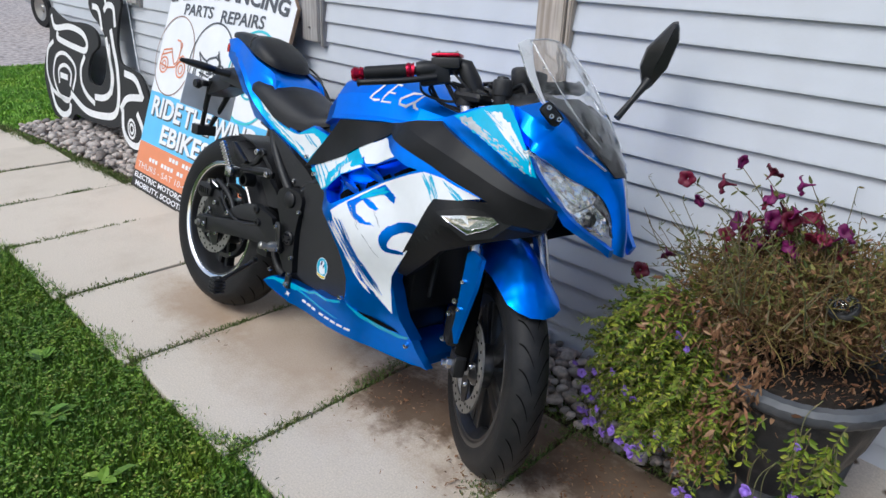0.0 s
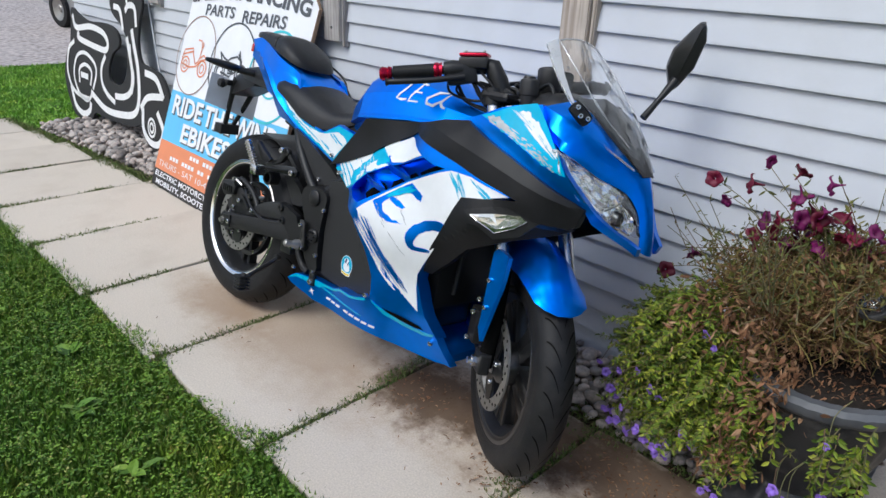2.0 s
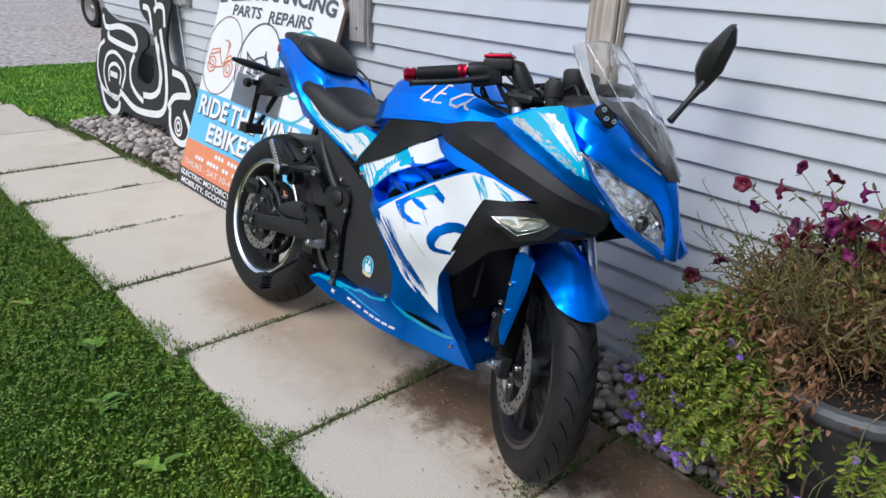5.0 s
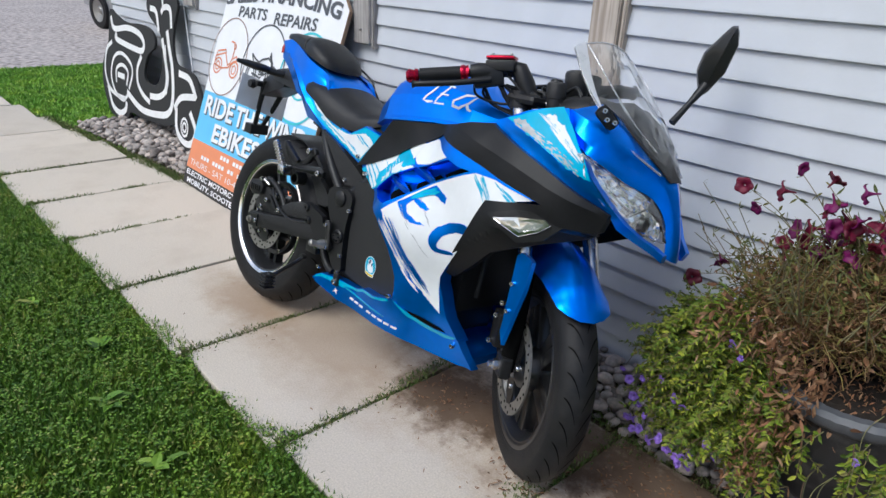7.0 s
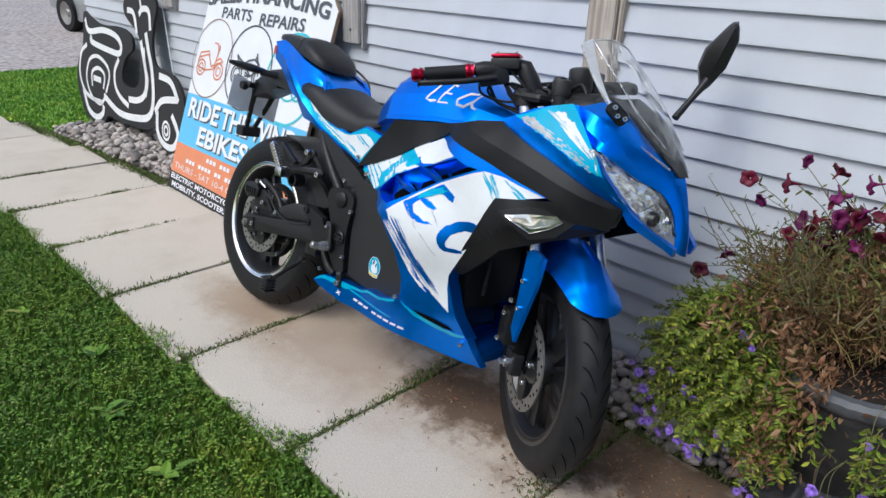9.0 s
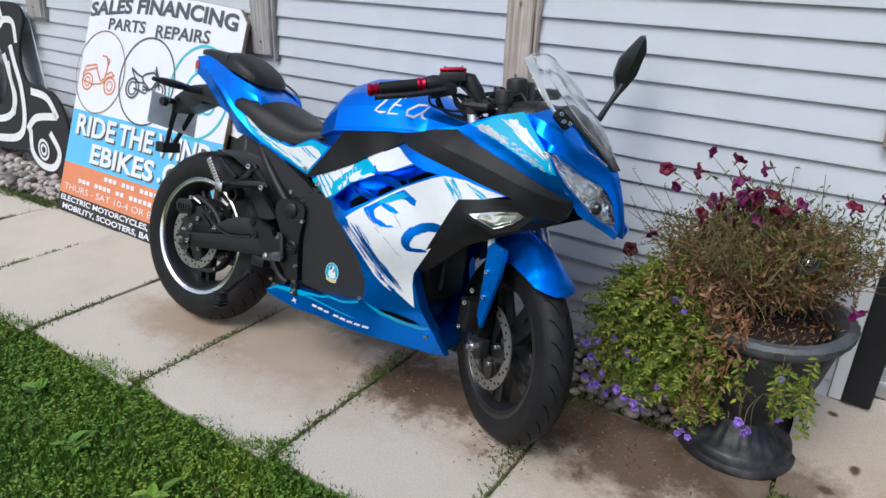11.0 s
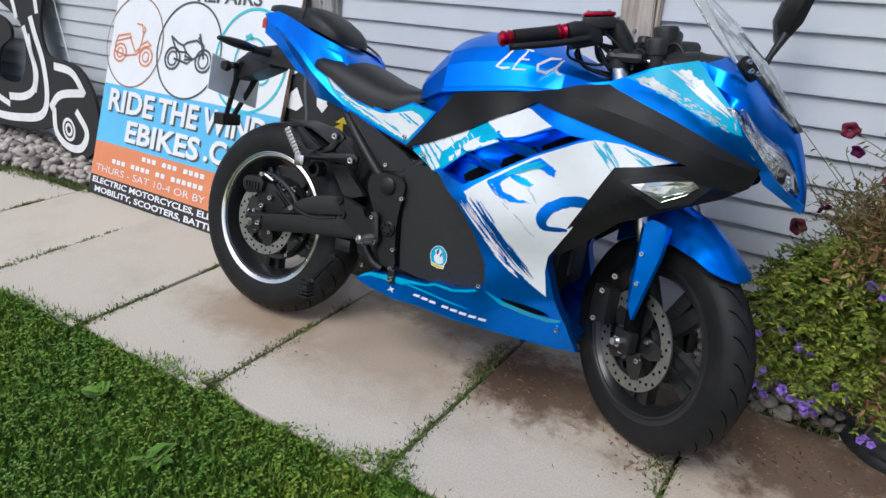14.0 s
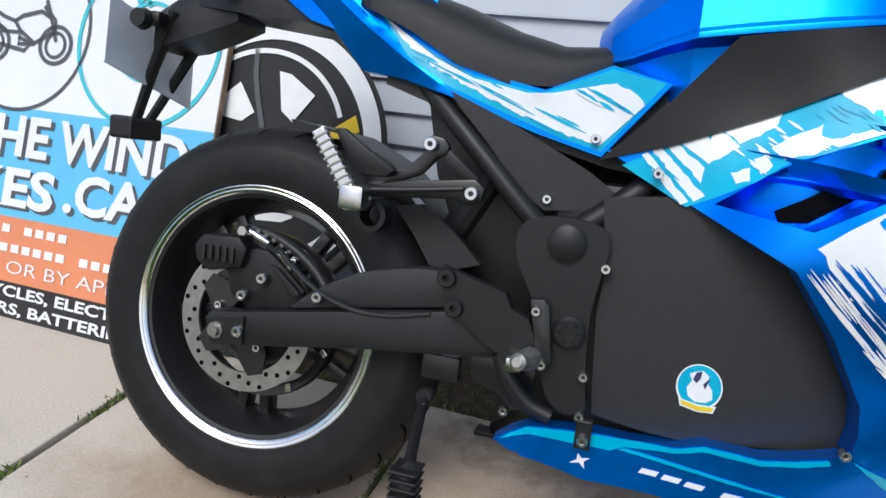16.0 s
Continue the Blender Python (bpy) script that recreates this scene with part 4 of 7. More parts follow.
# hub motor and brake on the rear wheel
hub = part("hub_motor", lathe([(0, -.07), (.06, -.07), (.085, -.055), (.09, 0), (.085, .055), (.06, .07), (0, .07)], n=40, axis='Y'), RIMBLACK, bike, "black hub motor", smooth=40)
hub.location = (.02, -.026, .3245)
hub.rotation_euler = (-.055, 0, -.0146)
part("hub_flange", lathe([(.126, -.034), (.141, -.036), (.144, -.028), (.144, -.012), (.126, -.010)], n=64, axis='Y', close=True), RIMBLACK, hub, "dark flange ring of the hub", smooth=30)
for k in range(9):
    a = radians(20 + 40 * k)
    tab = part("flange_tab", box((-.007, -.041, -.005), (.007, -.034, .005), .001), STEEL, hub)
    tab.matrix_local = Matrix.Translation((.133 * math.cos(a), 0, .133 * math.sin(a))) @ Matrix.Rotation(-a + .4, 4, 'Y')
cal = part("rear_caliper", prism([(-.066, .447), (-.052, .464), (.015, .469), (.031, .452), (.022, .420), (-.04, .406), (-.060, .422)], .044, .007, Matrix.Translation((0, -.146, 0))), BLACK, bike, "black finned rear brake caliper", smooth=30)
for k in range(5):
    part("caliper_fin", box((-.047 + k * .013, -.151, .426), (-.041 + k * .013, -.143, .450), .001), RIMBLACK, cal)
part("caliper_bracket", prism([(-.015, .425), (.035, .452), (.060, .452), (.087, .432), (.130, .396), (.118, .372), (.095, .362), (.033, .356), (.0, .370)], .012, .003, Matrix.Translation((0, -.132, 0))), BLACK, bike, "black caliper bracket", smooth=30)
part("bracket_rib", prism([(.070, .432), (.085, .428), (.128, .392), (.116, .386)], .010, .002, Matrix.Translation((0, -.143, 0))), BLACK, bike)
for p in ((.060, -.142, .408), (.027, -.142, .376), (.036, -.164, .322), (.162, -.152, .396)):
    bolt(bike, p, .009)
part("hose_guard", tube(smooth_path([(.020, -.118, .482), (.063, -.120, .474), (.105, -.122, .456), (.140, -.125, .432), (.166, -.13, .406)], 6), .009, 10), BLACK, bike, "ribbed black hose guard", smooth=40)
for k in range(8):
    u = .12 + .1 * k
    p = Vector((.020 + .146 * u, -.120, .482 - .03 * u - .046 * u * u))
    part("guard_rib", tube([p + Vector((-.003, 0, .0015)), p + Vector((.003, 0, -.0015))], .0108, 10), RIMBLACK, bike)
part("brake_hose", tube(smooth_path([(.084, -.135, .455), (.12, -.146, .430), (.165, -.152, .404), (.22, -.156, .388), (.28, -.157, .388), (.345, -.157, .402)], 6), .0045, 8), BLACK, bike)
part("brake_fitting", tube([(.012, -.138, .474), (.026, -.142, .480), (.038, -.142, .478), (.050, -.141, .472), (.066, -.140, .465)], [.006, .008, .005, .006, .004], 10), STEEL, bike, "bright hose fitting", smooth=40)
part("banjo_bolt", tube([(.026, -.136, .481), (.026, -.156, .481)], .008, 6), STEEL, bike)
part("cable_clip", box((.098, -.136, .428), (.112, -.128, .446), .002), STEEL, bike, "small bright clip")
part("axle_plate", prism([(-.024, .337), (.045, .348), (.045, .300), (-.012, .294)], .004, .001, Matrix.Translation((0, -.163, 0))), RIMBLACK, bike)
# passenger footrest
arm = part("passenger_footrest_bracket", prism([(.214, .582), (.285, .608), (.309, .634), (.305, .649), (.319, .659), (.337, .655), (.346, .644), (.341, .631), (.331, .628), (.308, .601), (.236, .572)], .016, .004, Matrix.Translation((0, -.160, 0))), RIMBLACK, bike, "black cast passenger footrest bracket", smooth=30)
part("lower_arm", prism([(.224, .582), (.388, .603), (.403, .592), (.400, .572), (.380, .565), (.362, .572), (.232, .560)], .014, .004, Matrix.Translation((0, -.160, 0))), RIMBLACK, arm, smooth=30)
part("arm_rib", tube([(.232, -.170, .570), (.30, -.170, .578), (.375, -.168, .588)], [.005, .004, .004], 8), BLACK, arm, smooth=40)
part("web", prism([(.330, .632), (.346, .640), (.393, .603), (.378, .596)], .006, .002, Matrix.Translation((0, -.156, 0))), BLACK, arm, smooth=30)
for x, z in ((.321, .645), (.387, .583)):
    bolt(bike, (x, -.170, z), .010)
part("inner_frame_plate", prism([(.46, .66), (.53, .675), (.62, .665), (.64, .62), (.58, .575), (.48, .60)], .02, .004, Matrix.Translation((0, -.085, 0))), GROOVE, bike, "dark inner frame plate")
part("footrest_stop", prism([(.176, .653), (.190, .655), (.232, .628), (.274, .604), (.263, .592), (.22, .592), (.200, .612)], .016, .004, Matrix.Translation((0, -.178, 0))), BLACK, bike, smooth=30)
part("footrest_hinge", box((.205, -.210, .540), (.242, -.168, .576), .007), STEEL, bike, "bright footrest hinge", smooth=30)
pg = part("passenger_footrest", box((-.007, -.010, 0), (.007, .010, .115), .003), STEEL, bike, "folded bright ribbed passenger footrest")
pg.matrix_local = Matrix.LocRotScale(Vector((.226, -.195, .552)), (Vector((.161, -.202, .652)) - Vector((.226, -.195, .552))).to_track_quat('Z', 'Y'), None)
for k in range(8):
    part("footrest_rib", box((-.0085, -.0115, .026 + k * .011), (.0085, .0115, .030 + k * .011), .001), DISC, pg)
part("frame_ring", lathe([(.016, -.02), (.024, -.02), (.024, .02), (.016, .02)], n=20, axis='Y', close=True), BLACK, bike).location = (.235, -.135, .532)
# rider footrest and hanging stand foot
part("rider_footrest", tube([(.50, -.185, .372), (.497, -.20, .372), (.494, -.212, .373), (.488, -.232, .376), (.487, -.236, .377)], [.016, .016, .010, .012, .007], 10), DISC, bike, "worn metal rider footrest stub", smooth=30)
part("footrest_clevis", box((.468, -.205, .352), (.490, -.178, .372), .004), STEEL, bike, "bright footrest clevis", smooth=30)
part("stand_bracket", prism([(.40, .345), (.52, .35), (.53, .275), (.475, .268), (.445, .295), (.41, .30)], .07, .006, Matrix.Translation((0, -.12, 0))), RIMBLACK, bike, "black lower frame bracket", smooth=30)
part("link_box", box((.334, -.135, .297), (.392, -.105, .336), .005), RIMBLACK, bike, "small black box under the swingarm", smooth=30)
st = part("brake_pedal", tube(smooth_path([(.349, -.150, .276), (.352, -.175, .262), (.362, -.235, .240), (.372, -.285, .222)], 4), [.008] * 11 + [.009] * 2, 8), RIMBLACK, bike, "black hanging pedal arm with a knobbly foot", smooth=40)
part("pedal_knuckle", lathe([(0, .010), (.006, .010), (.011, .007), (.012, -.010), (0, -.010)], n=18, axis='Y'), RIMBLACK, st, smooth=40).location = (.349, -.150, .277)
for p, r in (((.352, -.168, .266), .006), ((.357, -.205, .252), .005)):
    bolt(st, p, r)
lump = bmesh.new()
bmesh.ops.create_icosphere(lump, subdivisions=2, radius=.024)
for v in lump.verts:
    v.co = Vector((v.co.x * .8, v.co.y * .75, v.co.z * 1.25)) * (1 + .28 * noise.noise(v.co * 90))
part("pedal_block", lump, RUBBER, st, "ragged black rubber foot").location = (.374, -.297, .212)
for k in range(5):
    part("pedal_rib", box((.356, -.318, .186 + k * .011), (.392, -.276, .190 + k * .011), .0015), RIMBLACK, st)
part("lower_strut", tube(smooth_path([(.452, -.150, .36), (.47, -.155, .33), (.50, -.158, .298), (.535, -.160, .285)], 4), .013, 10), BLACK, bike, smooth=40)
part("pan_clip", box((.572, -.186, .258), (.594, -.172, .300), .003), RIMBLACK, bike, "black clip holding the belly pan")
bolt(bike, (.583, -.188, .272), .008)
stand = part("side_stand", tube([(.50, .12, .25), (.44, .22, .12), (.40, .28, .012 + .065)], .013, 8), BLACK, bike, "black side stand on the far side")
part("stand_foot", box((.36, .26, .058), (.44, .31, .068), .003), BLACK, stand)

# ---- front end ----
for s in (-1, 1):
    leg = part("fork_leg", tube([steered((.004, s * .090, -.012)), steered((.006, s * .090, .12)), steered((-.012, s * .092, .25))], [.020, .022, .024], 14), GROOVE, bike, "matt black fork slider", smooth=60)
    crown = (1.100, -.102, .935) if s < 0 else (1.185, .075, .935)
    part("fork_tube", tube([steered((-.012, s * .092, .25)), crown], .02, 16), STEEL, leg, "bright steel fork tube", smooth=60)
    part("fork_sleeve", tube([(crown[0] + .001, crown[1], crown[2] - .012), (crown[0] - .006, crown[1], crown[2] + .03)], .027, 16), BLACK, leg, smooth=40)
    part("axle_clamp", box((-.03, -.016, -.03), (.03, .016, .03), .008), BLACK, leg).matrix_local = Matrix.Translation(steered((0, s * .098, 0))) @ Matrix.Rotation(STEER, 4, 'Z')
part("front_axle", tube([steered((0, -.14, 0)), steered((0, .13, 0))], .009, 12), STEEL, bike, "bright front axle end")
part("axle_nut", tube([steered((0, -.128, 0)), steered((0, -.112, 0))], .015, 6), STEEL, bike)
cl = part("front_caliper", box((-.03, -.025, -.05), (.035, .02, .05), .010), BLACK, bike, "black front brake caliper", smooth=30)
cl.matrix_local = Matrix.Translation(steered((-.115, -.085, .06))) @ Matrix.Rotation(STEER, 4, 'Z')
for p in ((-.10, -.115, .10), (-.115, -.115, .02), (-.06, -.118, .15)):
    bolt(bike, steered(p), .008)
fend = []
# angle, crown radius, edge radius, width: the guard rises off the tyre towards the fork
for d, crown, rim_r, k in ((46, .302, .300, .22), (48.5, .305, .297, .58), (53, .311, .291, .88), (62, .323, .283, 1.0), (75, .341, .272, 1.04), (90, .354, .265, 1.06), (105, .359, .262, 1.06), (120, .357, .262, 1.0)):
    a = radians(d)
    row = []
    for u in (-1, -.86, -.62, -.32, 0, .32, .62, .86, 1):
        rr = rim_r + (crown - rim_r) * (1 - abs(u) ** 2.0)
        row.append(steered((rr * math.cos(a), u * .076 * k, rr * math.sin(a))))
    fend.append(row)
part("front_mudguard", grid_patch([[(x, -y, z) for x, y, z in r] for r in fend], -1, .004), BLUE, bike, "glossy blue front mudguard", smooth=60)
FIN = [(.008, .290), (.04, .316), (.082, .305), (.074, .240), (.066, .205), (.037, .069), (-.004, .172), (.010, .196)]
fin_w = lambda x, z: .116 + .022 * max(0.0, 1 - abs(x - .026 + .03 * max(0, .2 - z)) / .045)
for s in (-1,):
    g = panel(FIN, fin_w, side=s, roll_in=.010, step=.012)
    for v in g.verts:
        v.co = Vector(steered(tuple(v.co)))
    guard = part("fork_guard", g, BLUE, bike, "blue pointed fork guard", smooth=18)
    for x, z in ((.034, .232), (.036, .160)):
        bolt(guard, steered((x, s * (fin_w(x, z) + .002), z)), .006)

# turn signals: proud clear lenses in the black covers
TS = [(1.222, .668), (1.28, .683), (1.345, .694), (1.359, .684), (1.335, .662), (1.290, .639)]
for s in (-1, 1):
    t = part("turn_signal", panel(TS, half_width, lift=0.014, side=s, roll_in=0.012), CLEAR, bike, "clear diamond turn signal", smooth=35)
    t.visible_shadow = False
    part("signal_reflector", panel([(1.236, .668), (1.283, .679), (1.340, .688), (1.350, .683), (1.331, .665), (1.291, .646)], half_width, lift=0.0085, side=s, roll_in=0.004), CRYSTAL, t, "bright faceted reflector")
    part("signal_trim", panel(TS, half_width, lift=0.0105, side=s, roll_in=0.002, holes=([(1.246, .667), (1.284, .676), (1.339, .685), (1.345, .682), (1.329, .667), (1.291, .650)],)), CHROME, t, "chromed rim")
    part("signal_bezel", panel([(1.196, .672), (1.27, .698), (1.352, .708), (1.385, .688), (1.345, .644), (1.285, .622)], half_width, lift=0.0072, side=s, roll_in=0.004), BLACK, t)

# vent fins
for x0, z0, x1, z1 in ((.771, .668, .897, .646), (.860, .712, .983, .698)):
    fin = bmesh.new()
    n = 8
    top, low = [], []
    for k in range(n + 1):
        u = k / n
        x, z = x0 + (x1 - x0) * u, z0 + (z1 - z0) * u
        w = half_width(x, z)
        rise = .004 * math.sin(math.pi * u)
        top.append((fin.verts.new((x - .004, -w - .002 - rise, z + .006)), fin.verts.new((x + .006, -w + .006 - rise, z - .016))))
        low.append((fin.verts.new((x - .085, -w + .046, z + .016)), fin.verts.new((x - .080, -w + .046, z - .012))))
    for k in range(n):
        fin.faces.new((top[k][0], top[k + 1][0], top[k + 1][1], top[k][1]))
        fin.faces.new((top[k][0], low[k][0], low[k + 1][0], top[k + 1][0]))
        fin.faces.new((top[k][1], top[k + 1][1], low[k + 1][1], low[k][1]))
    bmesh.ops.recalc_face_normals(fin, faces=fin.faces)
    part("vent_fin", fin, BLUE, bike, "blue vent fin", smooth=30)
# Near-black sheets on the vent floor paint the shade of deep slots.
for gap in ([(.775, .594), (.768, .608), (.845, .657), (.860, .638), (.805, .598)], [(.868, .646), (.876, .668), (.955, .710), (.968, .697), (.952, .687), (.897, .655), (.876, .644)], [(.975, .704), (.972, .714), (1.045, .750), (1.066, .748), (1.050, .738), (.985, .706)]):
    part("vent_slot_shade", panel(gap, vent_w, lift=.005, side=-1, roll_in=.002, step=.014), GROOVE, bike, "black patch painted for the dark slot in the vent")

# ---- handlebars (turned with the wheel) ----
part("handlebar", tube([(1.075, -.10, 1.01), (.965, -.20, .982), (.88, -.275, .952)], .011, 12), BLACK, bike, smooth=60)
gr = part("grip", tube([(.972, -.196, .983), (.888, -.268, .955)], .018, 16), RUBBER, bike, "black rubber grip", smooth=60)
part("bar_end", tube([(.886, -.270, .954), (.880, -.275, .952), (.878, -.277, .951), (.868, -.285, .948), (.862, -.290, .946)], [.016, .019, .015, .019, .013], 14), RED, gr, "red anodised bar end", smooth=40)
part("grip_collar", tube([(.980, -.189, .985), (.976, -.193, .984), (.972, -.196, .983), (.966, -.201, .981)], [.021, .018, .021, .019], 14), RED, gr, "red anodised collar", smooth=40)
sw = part("switch_housing", box((-.04, -.024, -.026), (.04, .024, .026), .010), BLACK, bike, smooth=40)
sw.matrix_local = pose(1.018, -.152, .985, 0, -18, 40)
rs = part("brake_fluid_reservoir", box((-.038, -.023, -.016), (.038, .023, .012), .006), BLACK, bike, "black brake reservoir with red lid", smooth=30)
rs.matrix_local = pose(1.042, -.138, 1.020, 0, -9, 25)
part("lid", box((-.037, -.024, .013), (.038, .024, .022), .004), RED, rs, "red reservoir lid", smooth=30)
part("lid_plate", box((-.028, -.016, .0225), (.029, .016, .0245), .001), RIMBLACK, rs)
for x in (-.024, .025):
    bolt(rs, (x, 0, .0235), .004, axis='Z', out=1, material=DISC)
part("brake_lever", tube(smooth_path([(1.04, -.165, .98), (.98, -.225, .955), (.92, -.275, .937), (.892, -.292, .93)], 5), [.008] * 15 + [.011], 10), BLACK, bike, "black brake lever", smooth=60)
part("bar_clamp", tube([(1.060, -.118, 1.022), (1.078, -.108, 1.018), (1.100, -.098, .985), (1.122, -.085, .945)], [.016, .023, .025, .021], 14), BLACK, bike, "black handlebar clamp", smooth=40)
part("cockpit_tray", loft([(1.075, .085, .86, .905), (1.12, .115, .87, .925), (1.20, .125, .88, .935), (1.28, .12, .90, .945), (1.33, .10, .91, .955)], n=14, power=4), GROOVE, bike, "dark inner cockpit tray", smooth=40)
for pts in (((1.07, -.11, .955), (1.12, -.085, .945), (1.19, -.06, .955), (1.25, -.05, .965)), ((1.08, -.08, .965), (1.14, -.02, .955), (1.20, .04, .97), (1.23, .09, 1.0)), ((1.05, -.13, .965), (1.09, -.105, .915), (1.16, -.09, .905), (1.24, -.08, .93)), ((1.10, -.05, .985), (1.15, .02, 1.005), (1.19, .08, 1.01))):
    part("cable", tube(smooth_path(pts, 6), .006, 8), BLACK, bike, smooth=60)
part("clutch_mount", box((1.15, .05, .985), (1.20, .10, 1.045), .010), BLACK, bike, smooth=40)
part("top_yoke", box((1.07, -.13, .935), (1.16, .12, .96), .012), BLACK, bike)
part("grip", tube([(1.17, .10, 1.0), (1.19, .20, 1.02), (1.20, .28, 1.03)], .019, 14), RUBBER, bike, "black rubber grip", smooth=60)
for p, q, r in (((1.176, -.058, .935), (1.172, -.066, 1.006), .025), ((1.178, .036, .945), (1.168, .018, 1.048), .032)):
    axis = [tuple(a + (b - a) * k for a, b in zip(p, q)) for k in (0, .42, .45, .9, .97, 1)]
    cap = part("fork_cap", tube(axis, [r * .92, r * .92, r, r, r * .88, r * .6], 20), GRAINY, bike, "black rounded cap", smooth=40)
    part("cap_clip", box((p[0] - r * .6, p[1] - r - .002, p[2] + .010), (p[0] - r * .3, p[1] - r + .004, p[2] + .016), .001), STEEL, cap, "small bright clip")
for k in range(9):
    a, b, c = (1.03 + .012 * k, -.14 + .010 * k, .985 - .006 * (k % 4)), (1.075 + .011 * k, -.115 + .014 * k, .935 + .017 * (k % 3)), (1.15 + .012 * k, -.07 + .012 * ((k * 3) % 5), .93 + .012 * (k % 4))
    part("cable", tube(smooth_path([a, b, tuple((p + q) / 2 + (.012 if n == 2 else 0) for n, (p, q) in enumerate(zip(b, c))), c], 5), .0028 + .0012 * (k % 3), 8), BLACK, bike, smooth=60)
for x, y, z, t in ((1.135, -.095, .958, 20), (1.15, -.06, .965, -15), (1.12, -.03, .968, 40)):
    part("connector", box((-.014, -.010, -.008), (.014, .010, .010), .003), RIMBLACK, bike, smooth=30).matrix_local = pose(x, y, z, 10, t, 35)
part("wiring_cluster", loft([(1.12, .05, .895, .945), (1.16, .075, .90, .965), (1.21, .085, .90, .985), (1.27, .08, .91, .99), (1.31, .06, .92, .975)], n=12, power=2.4), BLACK, bike, "bundle of black wiring and connectors", smooth=30)
for pts in (((1.04, -.13, .985), (1.05, -.10, .94), (1.09, -.06, .93), (1.15, -.03, .95)), ((1.0, -.15, .97), (1.02, -.11, .92), (1.08, -.08, .91), (1.14, -.06, .90)), ((1.17, -.02, .98), (1.21, -.03, 1.0), (1.24, -.04, .96), (1.22, -.05, .92))):
    part("cable", tube(smooth_path(pts, 6), .005, 8), BLACK, bike, smooth=60)
for pts in (((1.03, -.15, .975), (1.0, -.14, .945), (1.03, -.11, .915), (1.10, -.08, .90)), ((1.06, -.13, 1.0), (1.10, -.12, .97), (1.12, -.09, .93), (1.13, -.05, .91)), ((.99, -.17, .965), (.99, -.15, .935), (1.04, -.12, .925), (1.09, -.10, .935)), ((1.14, .02, .99), (1.17, -.01, .97), (1.19, -.02, .94), (1.20, -.03, .91))):
    part("cable", tube(smooth_path(pts, 6), .0035, 8), BLACK, bike, smooth=60)
lock = part("ignition_lock", lathe([(0, .03), (.014, .03), (.017, .026), (.017, -.03), (0, -.03)], n=20), BLACK, bike, "black ignition lock", smooth=40)
lock.location = (1.125, 0, .985)
part("lock_face", lathe([(0, .032), (.009, .032), (.011, .030)], n=16), STEEL, lock)
part("master_cylinder", tube([(1.01, -.165, 1.0), (1.055, -.125, 1.008)], [.011, .013], 12), BLACK, bike, "black brake master cylinder", smooth=50)
part("throttle_housing", tube([(.985, -.186, .987), (1.0, -.172, .992), (1.022, -.152, .998)], [.020, .024, .022], 16), BLACK, bike, smooth=40)


# left mirror, and the empty bracket of the right one
mir = part("mirror", tube([(1.39, .16, .965), (1.405, .195, 1.02), (1.425, .218, 1.075)], [.010, .008, .013], 10), BLACK, bike, "black mirror on the left stalk", smooth=50)
head = bmesh.new()
hp = [(-.010, -.034), (-.036, .018), (-.034, .066), (.004, .142), (.020, .147), (.036, .104), (.033, .032), (.008, -.034)]
prism(hp, .040, .014, None, head)
hm = part("mirror_head", head, RIMBLACK, mir, "glossy black mirror shell", smooth=25)
hm.matrix_local = pose(1.428, .215, 1.08, 14, 6, 30)
br = part("mirror_bracket", box((-.028, -.012, -.016), (.028, .004, .016), .012), BLACK, bike, "black empty mirror mount with bolts", smooth=40)
br.matrix_local = pose(1.392, -.166, .943, 0, 38, 42)
for x, z in ((-.016, .004), (.002, -.004), (.018, .004)):
    bolt(br, (x, -.014, z), .006)

# ---- paint graphics, on thin film ----


def decal(name, poly, material, width=half_width, lift=0.0012, amp=0.003, seed=1, label=""):
    return part(name, panel(ragged(poly, amp, seed), width, lift=lift, side=-1, roll_in=0.0008, step=0.02), material, bike, label, smooth=40)


def streaks(p, q, spread, count, material, seed, width=half_width, size=(0.02, 0.09), thin=0.0035, lift=0.0016, within=None):
    rng = random.Random(seed)
    bm = bmesh.new()
    d = Vector((q[0] - p[0], q[1] - p[1]))
    u = d.normalized()
    n = Vector((-u.y, u.x))
    for k in range(count):
        c = Vector(p) + d * rng.random() + n * rng.uniform(-spread, spread)
        ln, th = rng.uniform(*size), rng.uniform(0.3, 1) * thin
        if within and not all(inside(tuple(c + u * (f * ln)), within) for f in (-.52, 0, .52)):
            continue
        m = 7
        a, b = [], []
        for j in range(m):
            s = j / (m - 1) - 0.5
            w = th * (1 - (2 * s) ** 2) * rng.uniform(.6, 1.2) + 0.0003
            for lst, sg in ((a, 1), (b, -1)):
                x, z = c + u * s * ln + n * (w * sg)
                lst.append(bm.verts.new((x, -width(x, z) - lift, z)))
        for j in range(m - 1):
            bm.faces.new((a[j], a[j + 1], b[j + 1], b[j]))
    if not bm.faces:
        bm.free()
        return
    bmesh.ops.recalc_face_normals(bm, faces=bm.faces)
    part("brush_texture", bm, material, bike)["kind"] = "stuff"


def torn(poly, sides, amp, seed):
    """Makes the named sides of an outline ragged."""
    rng = random.Random(seed)
    out = []
    for k, ((x0, z0), (x1, z1)) in enumerate(zip(poly, poly[1:] + poly[:1])):
        out.append((x0, z0))
        if k in sides:
            n = max(2, int(math.hypot(x1 - x0, z1 - z0) / .006))
            out += [(x0 + (x1 - x0) * q / n + rng.uniform(-amp, amp), z0 + (z1 - z0) * q / n + rng.uniform(-amp, amp)) for q in range(1, n)]
    return out


